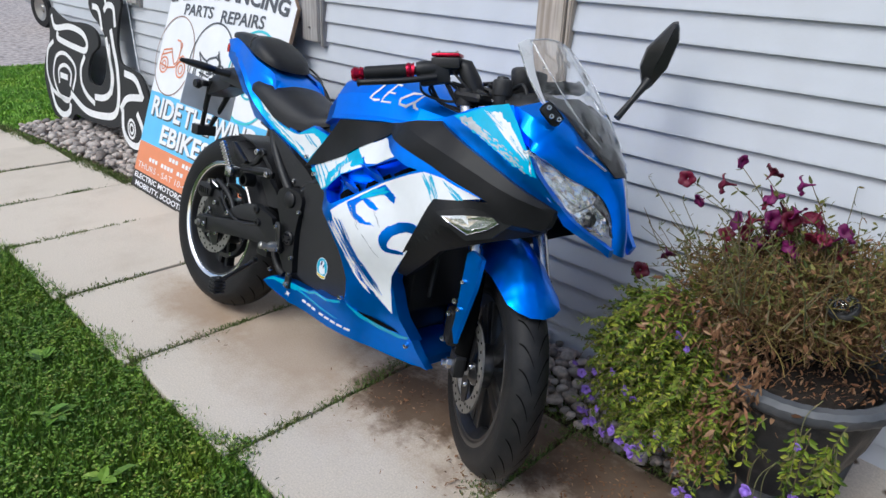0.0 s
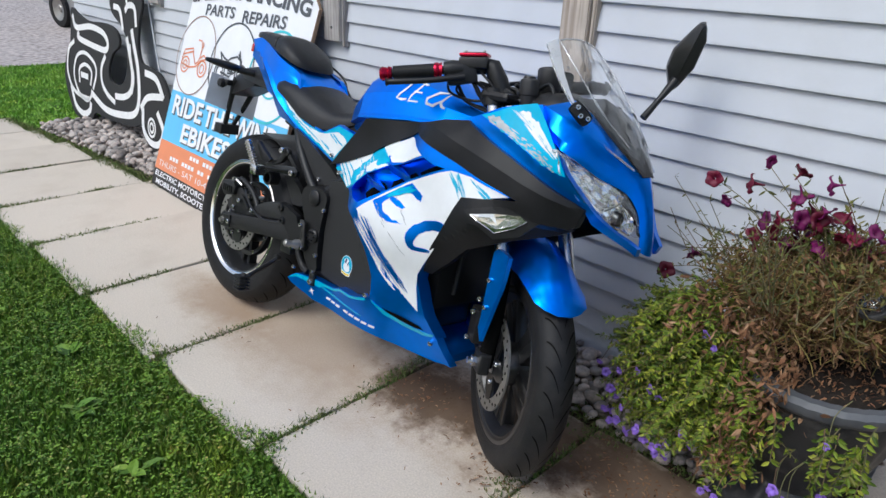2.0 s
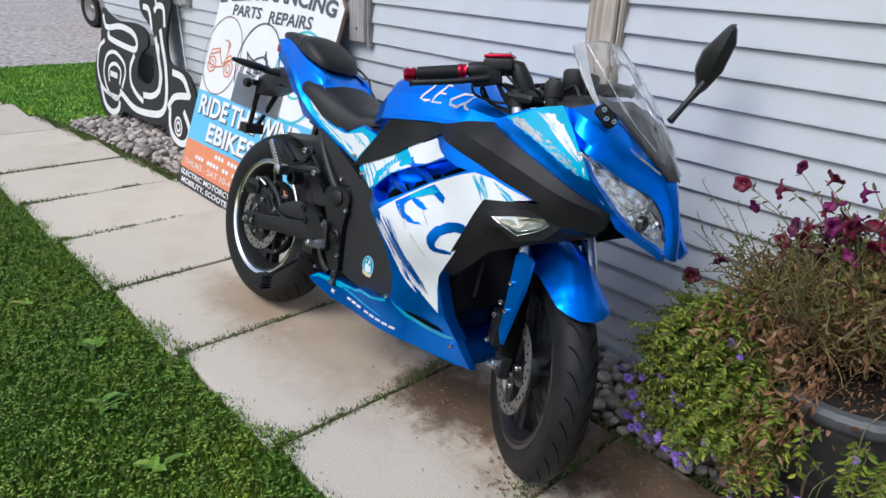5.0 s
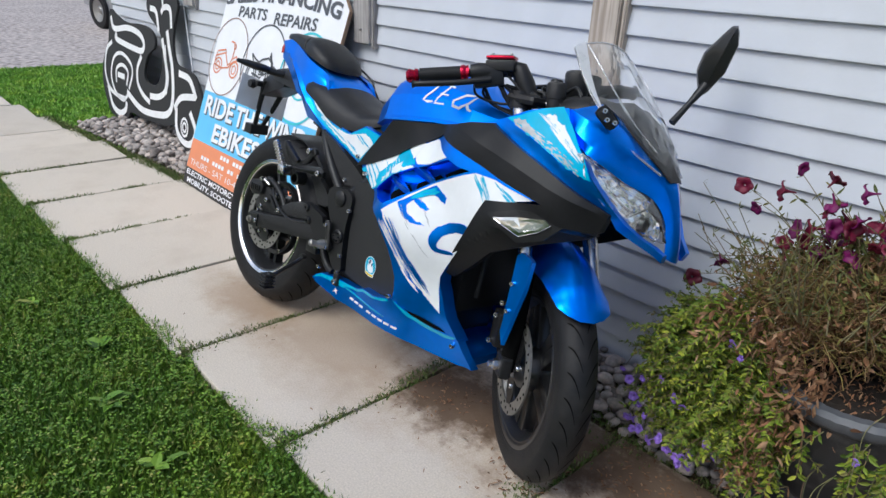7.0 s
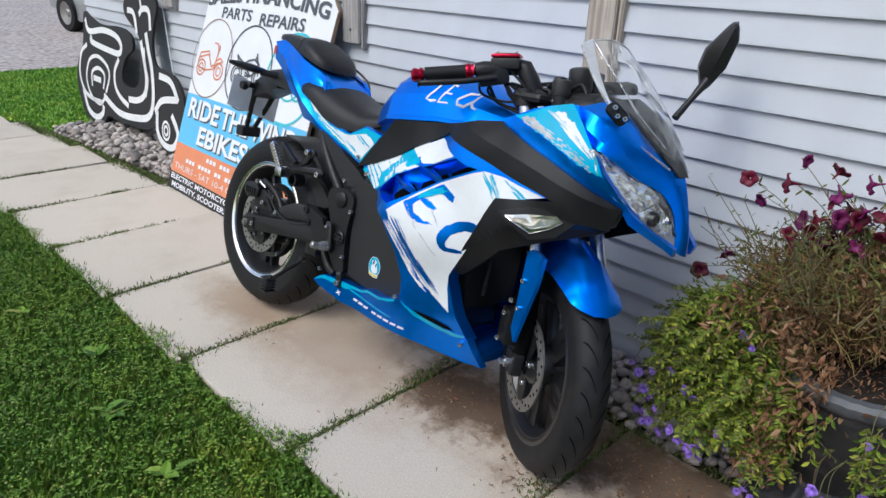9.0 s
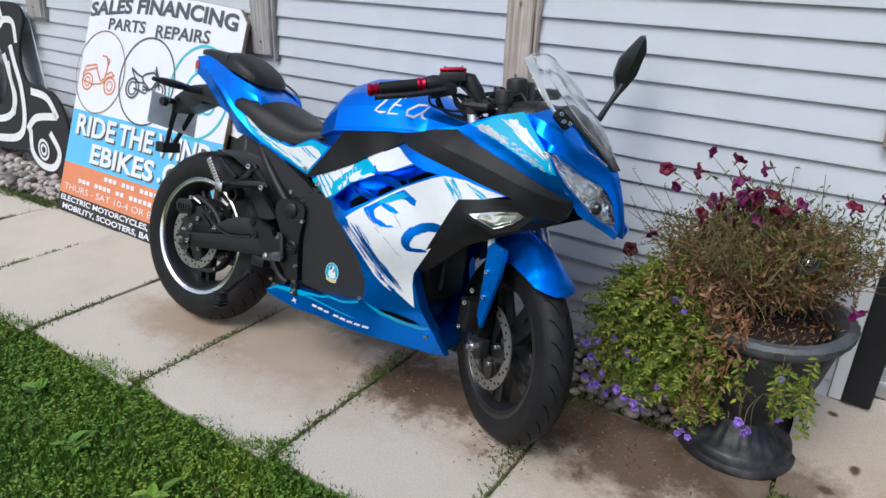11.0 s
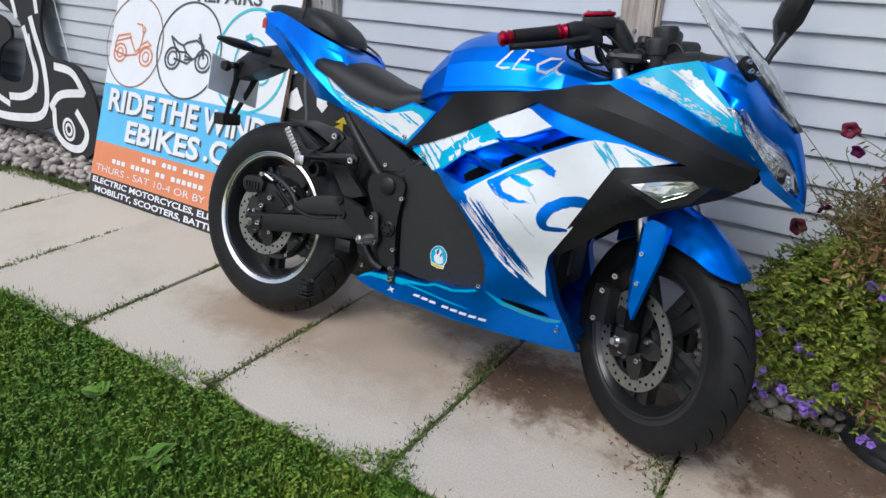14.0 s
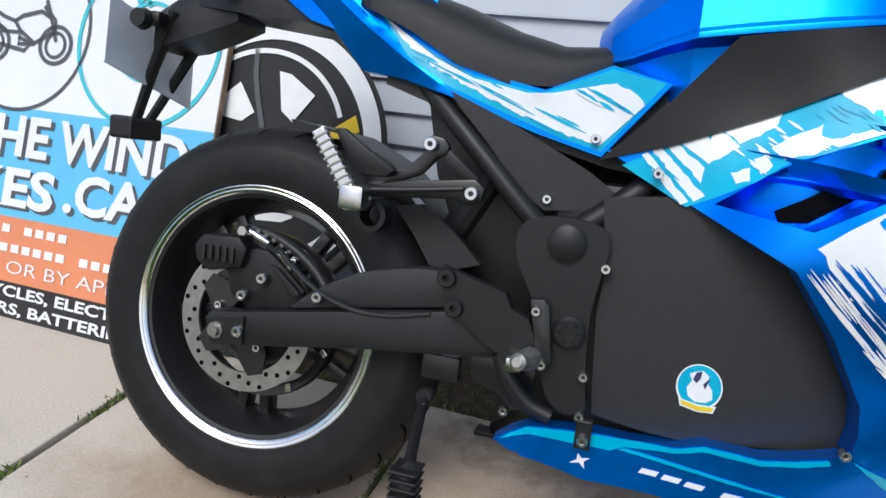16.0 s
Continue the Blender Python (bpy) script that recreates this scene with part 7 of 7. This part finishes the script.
for k in range(60):
    a = R.uniform(0, 6.28)
    root = UC + Vector((-.05 + .22 * math.cos(a), .2 * math.sin(a), .60))
    end = root + Vector((R.uniform(-.1, .1), R.uniform(-.08, .08), R.uniform(.05, .22)))
    if k < 10:
        end = Vector((-.38 + R.uniform(-.05, .07), -.32 + R.uniform(-.05, .05), R.uniform(.55, .80)))
        root = UC + Vector((-.22, 0, .52))
    mid = (root + end) / 2 + rv(.03)
    pts = [Vector(q) for q in smooth_path([root, mid, end], 4)]
    stems.append(pts)
    for j in range(7):
        sl.append((pts[R.randint(2, len(pts) - 1)], rv() + Vector((0, 0, .3)), R.uniform(.010, .02), R.uniform(.0015, .003), rv()))
cloud("flower_stalk", *strands(stems, .0018), STEMG, petunia, "thin green flower stems")
cloud("stem_leaves", *leaves(sl), DULL, petunia)
# trailing green plant spilling over the rim
trail = thing("trailing_plant", "bright green trailing plant with tiny violet flowers spilling over the urn", "plant", pose(0, 0, 0))
tp, tl2 = [], []


def sprig(p, d, length, droop, size):
    """A thin shoot with pairs of small oval leaves."""
    pts = [p]
    d = d.normalized()
    n = 7
    for j in range(n):
        d = (d + Vector((0, 0, -droop)) + rv(.12)).normalized()
        pts.append(pts[-1] + d * length / n)
        across = d.cross(Vector((R.uniform(-.3, .3), R.uniform(-.3, .3), 1))).normalized()
        for s in (-1, 1):
            for q in range(R.randint(1, 2)):
                tl2.append((pts[-1] - d * length / n * R.random(), across * s + d * R.uniform(.3, .9) + rv(.25), size * R.uniform(.6, 1.15), size * R.uniform(.15, .22), across.cross(d) + rv(.35)))
    tp.append(pts)
    return pts


MOUND = [(-.43, .33), (-.41, .43), (-.345, .52), (-.28, .575), (-.20, .53), (-.09, .44), (-.055, .36), (-.06, .26), (-.075, .18), (-.13, .15), (-.20, .20), (-.27, .19), (-.33, .18), (-.40, .23)]
k = 0
while k < 1250:
    x, z = R.uniform(-.44, -.04), R.uniform(.14, .56)
    if not inside((x, z), MOUND):
        continue
    k += 1
    front = R.random() ** .7
    y = -.33 - .16 * front + .25 * max(0, -.25 - x)
    if x > -.14 and R.random() < .35:
        continue
    d = Vector((x + .10, -.35, R.uniform(-.3, .55))) + rv(.35)
    sprig(Vector((x + .02, y + .02, z)), d, R.uniform(.035, .10), .12, R.uniform(.012, .021))
for k in range(16):
    x = R.choice((-.01, .02, .095, .115, .14, .155)) + R.uniform(-.012, .012)
    rim_y = -.287 - math.sqrt(max(.001, .0412 - (x - .045) ** 2))
    sprig(Vector((x, rim_y - .012, R.uniform(.33, .455))), Vector((R.uniform(-.3, .3), -.2, -.4)), R.uniform(.09, .17), .35, R.uniform(.018, .026))
VIOLET = [(-.444, .303), (-.389, .299), (-.339, .324), (-.292, .299), (-.382, .228), (-.402, .164), (-.41, .17), (-.304, .176), (-.343, .131), (-.225, .173), (-.235, .165), (-.192, .218), (-.245, .135), (-.25, .15), (-.114, .108), (-.105, .112), (.024, .198), (.03, .21), (.099, .373), (.119, .255), (-.188, .497), (-.395, .25)]
vf = None
for x, z in [(x + u * .026, z - u * .016) for x, z in VIOLET for u in (0, 1) if u == 0 or (x * 1000) % 2 < 1]:
    y = -.485 - R.uniform(0, .03) + .12 * max(0, -.3 - x)
    if x > -.05:
        y = -.505
    if vf is None:
        vf = flower_mesh(.0125, "violet_flower", PETALV)
        vf.parent = trail
        f2 = vf
    else:
        f2 = new("violet_flower", vf.data)
        f2.parent = trail
    f2.location = (x, y, z)
    way = Vector((R.uniform(-1, .6), -1, R.uniform(-.5, .8)))
    f2.rotation_euler = way.to_track_quat('Z', 'Y').to_euler()
    f2.scale = (R.uniform(.65, 1.1),) * 3
    root = Vector((x + (.07 if x < -.05 else .01), y + .06, z + .09))
    end = Vector((x, y, z)) - way.normalized() * .010
    tp.append([Vector(q) for q in smooth_path([root, (root + end) / 2 + Vector((-.01, -.01, .015)), end], 4)])
cloud("trailing_stalk", *strands(tp, .0012), STEMG, trail)
cloud("trailing_leaves", *leaves(tl2), GREEN, trail, "small bright green leaves")

# small black lamp head lying among the stems
glt = thing("garden_light", "small black plastic garden light head lying among dry stems", "garden light", pose(.086, -.392, .648, 34, -14, 0))
part("housing", lathe([(0, -.012), (.022, -.012), (.029, -.006), (.031, .004), (.028, .010), (0, .010)], n=32), URN, glt, smooth=40)
part("lens", lathe([(.024, .010), (.025, .020), (.019, .028), (0, .031)], n=24), CLEAR, glt, "clear lens", smooth=50)

# ---- river stones ----
STONE = mat("river_stone", (.34, .30, .27), .8, vary=.3, noise_scale=2.2, bump=.3, bump_scale=80, random_amount=.5, stain=(.52, .37, .31), stain_scale=1.1, stain_amount=.6)
STONEI = mat("river_stone_far", (.38, .34, .31), .8, vary=.3, noise_scale=60, bump=.3, bump_scale=80, random_amount=.5, island=True, stain=(.52, .37, .31), stain_scale=30, stain_amount=.6)
bed = thing("gravel_bed", "bed of rounded grey and pink river stones along the wall", "stones", kind="structure")
meshes = []
for k in range(8):
    bm = bmesh.new()
    bmesh.ops.create_icosphere(bm, subdivisions=2, radius=1)
    sx, sy, sz = R.uniform(.8, 1.3), R.uniform(.7, 1.0), R.uniform(.5, .75)
    for v in bm.verts:
        v.co *= 1 + .13 * noise.noise(v.co * 1.3 + Vector((k * 7, 0, 0)))
        v.co = Vector((v.co.x * sx, v.co.y * sy, v.co.z * sz))
    me = bpy.data.meshes.new("stone")
    bm.to_mesh(me)
    bm.free()
    me.polygons.foreach_set("use_smooth", [True] * len(me.polygons))
    me.materials.append(STONE)
    meshes.append(me)
spots = []
tries = parts = 0
rest_v, rest_f = [], []
while len(spots) < 1150 and tries < 60000:
    tries += 1
    u = R.random()
    x = R.uniform(-5.50, -3.25) if u < .72 else (R.uniform(-.95, -.10) if u < .95 else R.uniform(-3.25, -.95))
    y0 = -.35 - .105 * max(0, -3.35 - x)
    y = R.uniform(y0, -.03)
    r = R.uniform(.020, .044) if x < -3.2 else R.uniform(.015, .034)
    lay = R.random() < .4
    if all((x - a) ** 2 + (y - b) ** 2 > (.8 * (r + c)) ** 2 for a, b, c, l in spots if l == lay):
        if -2.4 < x < -1.15:
            continue
        spots.append((x, y, r, lay))
        at = Vector((x, y, -.014 + r * .45 + (.028 if lay else 0)))
        turn = (R.uniform(-.3, .3), R.uniform(-.3, .3), R.uniform(0, 6.28))
        me = R.choice(meshes)
        if x > -4.3 and parts < 300:
            parts += 1
            s = new("stone", me)
            s.parent = bed
            s.location = at
            s.scale = (r, r, r)
            s.rotation_euler = turn
        else:
            m = pose(at.x, at.y, at.z, *(math.degrees(q) for q in turn)) @ Matrix.Scale(r, 4)
            b = len(rest_v)
            rest_v += [tuple(m @ v.co) for v in me.vertices]
            rest_f += [tuple(b + q for q in p.vertices) for p in me.polygons]
far = cloud("river_stones", rest_v, rest_f, STONEI, bed)
far["kind"] = "stuff"
far.data.polygons.foreach_set("use_smooth", [True] * len(far.data.polygons))

# ---- grass and weeds ----
GRASS = leaf_material("grass_blades", [(.03, .075, .009), (.09, .20, .02), (.165, .31, .03), (.045, .11, .013), (.21, .34, .055), (.10, .215, .022), (.28, .30, .09)], .55)
# Lighter copy of the grass colours, making up for blades shading each other.
GRASSF = leaf_material("far_grass_lightened", [(.14, .32, .03), (.20, .42, .05), (.28, .50, .08), (.17, .38, .04), (.34, .50, .12)], .55)
WEED = leaf_material("joint_weeds", [(.06, .11, .02), (.11, .17, .035), (.18, .18, .07), (.09, .15, .03), (.22, .20, .10)], .7)


def patchy(m):
    """Lawn colour that drifts from deep green to dry yellow-green over the ground."""
    nt = m.node_tree
    n, l = nt.nodes, nt.links
    b = n["Principled BSDF"]
    src = b.inputs["Base Color"].links[0].from_socket
    pos = n.new("ShaderNodeNewGeometry").outputs["Position"]
    for scale, low, high, tint in ((2.2, .38, .66, (1.25, 1.12, 1.0, 1)), (11.0, .40, .68, (.62, .70, .62, 1)), (5.0, .56, .74, (1.5, 1.15, .9, 1))):
        no = n.new("ShaderNodeTexNoise")
        no.inputs["Scale"].default_value = scale
        no.inputs["Detail"].default_value = 4
        l.new(pos, no.inputs["Vector"])
        mr = n.new("ShaderNodeMapRange")
        mr.inputs["From Min"].default_value = low
        mr.inputs["From Max"].default_value = high
        l.new(no.outputs["Fac"], mr.inputs["Value"])
        mx = n.new("ShaderNodeMix")
        mx.data_type = 'RGBA'
        mx.blend_type = 'MULTIPLY'
        mx.inputs["B"].default_value = tint
        l.new(mr.outputs[0], mx.inputs["Factor"])
        l.new(src, mx.inputs["A"])
        src = mx.outputs["Result"]
    l.new(src, b.inputs["Base Color"])


patchy(GRASS)
patchy(GRASSF)
rng = np.random.default_rng(4)


def edge_y(x):
    """Where the lawn's ragged edge lies on the slabs."""
    e = -1.155 + .045 * (x + .87) + .016 * np.sin(x * 9.1) + .012 * np.sin(x * 23.0 + 1)
    for j in JOINTS:
        e = e + .05 * np.exp(-((x - j) / .09) ** 2)
    return e


def blades(name, x, y, z, length, width, tilt, material, label, category, lean_to=None):
    n = len(x)
    a = rng.uniform(0, 2 * np.pi, n)
    t = rng.uniform(.15, 1, n) * tilt
    d = np.stack([np.cos(a) * np.sin(t), np.sin(a) * np.sin(t), np.cos(t)], 1)
    b = rng.uniform(0, 2 * np.pi, n)
    s = np.stack([np.cos(b), np.sin(b), np.zeros(n)], 1) * width[:, None]
    p = np.stack([x, y, z], 1)
    mid = p + d * (length * .55)[:, None]
    tip = p + d * length[:, None]
    tip[:, 2] -= length * .18 * np.sin(t)
    v = np.stack([p - s * .6, p + s * .6, mid + s, tip, mid - s], 1).reshape(-1, 3)
    i = np.arange(n)[:, None] * 5
    me = bpy.data.meshes.new(name)
    me.vertices.add(n * 5)
    me.vertices.foreach_set("co", v.ravel())
    me.loops.add(n * 5)
    me.polygons.add(n)
    me.loops.foreach_set("vertex_index", (i + np.array([0, 1, 2, 3, 4])).ravel())
    me.polygons.foreach_set("loop_start", np.arange(n) * 5)
    me.update(calc_edges=True)
    me.materials.append(material)
    return tagged(new(name, me), label, category, kind="stuff")


n = 300000
x = rng.uniform(-5.3, -.35, n)
n = (thin := rng.random(n) < np.clip((x + 5.3) / 1.2, 0, 1)).sum()
x = x[thin]
y = edge_y(x) - rng.random(n) ** 1.25 * 1.0
y += rng.normal(0, .012, n)
dens = np.sin(x * 5.3) * np.sin(y * 7.1 + x * 2) + rng.normal(0, .5, n)
blades("lawn_grass", x, y, np.full(n, -.03), rng.uniform(.022, .05, n) * (1 + .25 * np.clip(dens, -1, 1)), rng.uniform(.0012, .0032, n), 1.25, GRASS, "dense short green lawn grass with clover beside the slabs", "grass")
n = 115000
x = rng.uniform(-9.15, -3.9, n)
y = rng.uniform(-3.2, 1.3, n)
far_y = np.maximum(-.365 - .115 * np.clip(-3 - x, 0, 9), -.89) + rng.normal(0, .012, n)
keep = (rng.random(n) < np.clip((-3.9 - x) / 1.2, 0, 1)) & ((y < edge_y(x) - .02) | (y > far_y) | (x < -7.95)) & ~((x > -5.58) & (y > -.35 - .105 * np.clip(-3.35 - x, 0, 9))) & ~((x > -6.2) & (y > -.02))
x, y = x[keep], y[keep]
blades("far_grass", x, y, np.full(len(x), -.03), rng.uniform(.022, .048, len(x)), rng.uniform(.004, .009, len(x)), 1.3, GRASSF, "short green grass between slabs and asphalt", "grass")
# thinner grass farther out on the lawn
n = 125000
x = rng.normal(-1.2, 2.6, n)
y = -1.95 - rng.random(n) ** 1.5 * 3.6
near = rng.random(n) < .25
y[near] = -1.27 - rng.random(near.sum()) * .8
x[near] = rng.uniform(-.4, 3.2, near.sum())
blades("outer_lawn_grass", x, y, np.full(n, -.03), rng.uniform(.03, .055, n), rng.uniform(.004, .008, n), 1.3, GRASS, "short green lawn grass away from the slabs", "grass")
# weeds in the joints and along the stones
X, Y = [], []
for j in JOINTS[1:8]:
    m = 650
    X.append(j + rng.normal(0, .010, m) * (1 + rng.random(m)))
    Y.append(-1.155 + .045 * (j + .87) + rng.random(m) ** 2.2 * .34)
    for c in rng.uniform(-1.0, -.45, 3):
        m = 110
        X.append(j + rng.normal(0, .008, m))
        Y.append(c + rng.normal(0, .035, m))
m = 420
X.append(-1.10 + rng.normal(0, .013, m))
Y.append(-.60 + rng.normal(0, .08, m))
X.append(rng.normal(-.505, .03, 260))
Y.append(rng.normal(-.76, .03, 260))
X.append(rng.normal(-.44, .05, 400))
Y.append(rng.normal(-.40, .03, 400))
X.append(rng.uniform(-.85, -.12, 1500))
Y.append(rng.uniform(-.39, -.16, 1500))
X.append(rng.uniform(.16, .60, 600))
Y.append(-.462 + rng.normal(0, .012, 600))
X.append(rng.normal(.15, .01, 250))
Y.append(rng.uniform(-.75, -.42, 250))
m = 9000
xs = rng.uniform(-6.0, -2.55, m)
X.append(xs)
Y.append(-.385 - .112 * np.clip(-3.1 - xs, 0, 3) + rng.normal(0, .024, m))
m = 2600
xs = rng.uniform(-2.55, .1, m)
X.append(xs)
Y.append(np.minimum(-.02, -.37 + rng.random(m) ** 2.5 * .30 + rng.normal(0, .016, m)))
X, Y = np.concatenate(X), np.concatenate(Y)
blades("joint_weeds", X, Y, np.full(len(X), -.008), rng.uniform(.010, .028, len(X)), rng.uniform(.0012, .0030, len(X)), 1.35, WEED, "small weeds and grass tufts growing in the slab joints", "weeds")
# broad-leaved lawn weeds
wl = []
for cx, cy, m in ((-1.56, -1.47, 9), (-1.9, -1.4, 5), (-2.4, -1.5, 5), (-1.2, -1.45, 5)):
    for k in range(m):
        a = R.uniform(0, 6.28)
        wl.append((Vector((cx + R.uniform(-.02, .02), cy + R.uniform(-.02, .02), .002)), Vector((math.cos(a), math.sin(a), R.uniform(.1, .5))), R.uniform(.035, .07), R.uniform(.010, .018), Vector((0, 0, 1))))
tagged(cloud("lawn_weeds", *leaves(wl), GRASS), "broad-leaved green weeds flat in the lawn", "weeds", kind="stuff")
cl = []
for k in range(7000):
    xx = R.uniform(-4.2, -.5)
    yy = float(edge_y(xx)) - .015 - R.random() ** 1.2 * .8
    a = R.uniform(0, 6.28)
    for q in range(3):
        cl.append((Vector((xx, yy, R.uniform(-.005, .016))), Vector((math.cos(a + q * 2.1), math.sin(a + q * 2.1), R.uniform(0, .5))), R.uniform(.006, .011), R.uniform(.0022, .0045), Vector((0, 0, 1))))
tagged(cloud("clover", *leaves(cl), GRASS), "clover leaves among the lawn grass", "clover", kind="stuff")
# crumbs of soil and dead leaves on the slabs
cr = []
for cx, cy, sx, sy, m in ((-.25, -.52, .13, .08, 300), (-.55, -.74, .06, .06, 90), (.31, -.42, .012, .012, 10), (.27, -.22, .014, .010, 10), (.24, -.36, .012, .008, 8), (.32, -.38, .1, .1, 14), (-.95, -.66, .10, .07, 130), (-1.5, -1.0, .5, .12, 10)):
    for k in range(m):
        cr.append((Vector((R.gauss(cx, sx), R.gauss(cy, sy), .004)), Vector((R.uniform(-1, 1), R.uniform(-1, 1), .05)), R.uniform(.006, .02), R.uniform(.0012, .003), Vector((0, 0, 1))))
tagged(cloud("leaf_litter", *leaves(cr), BROWN), "scattered dry leaf crumbs on the slabs", "litter", kind="stuff")
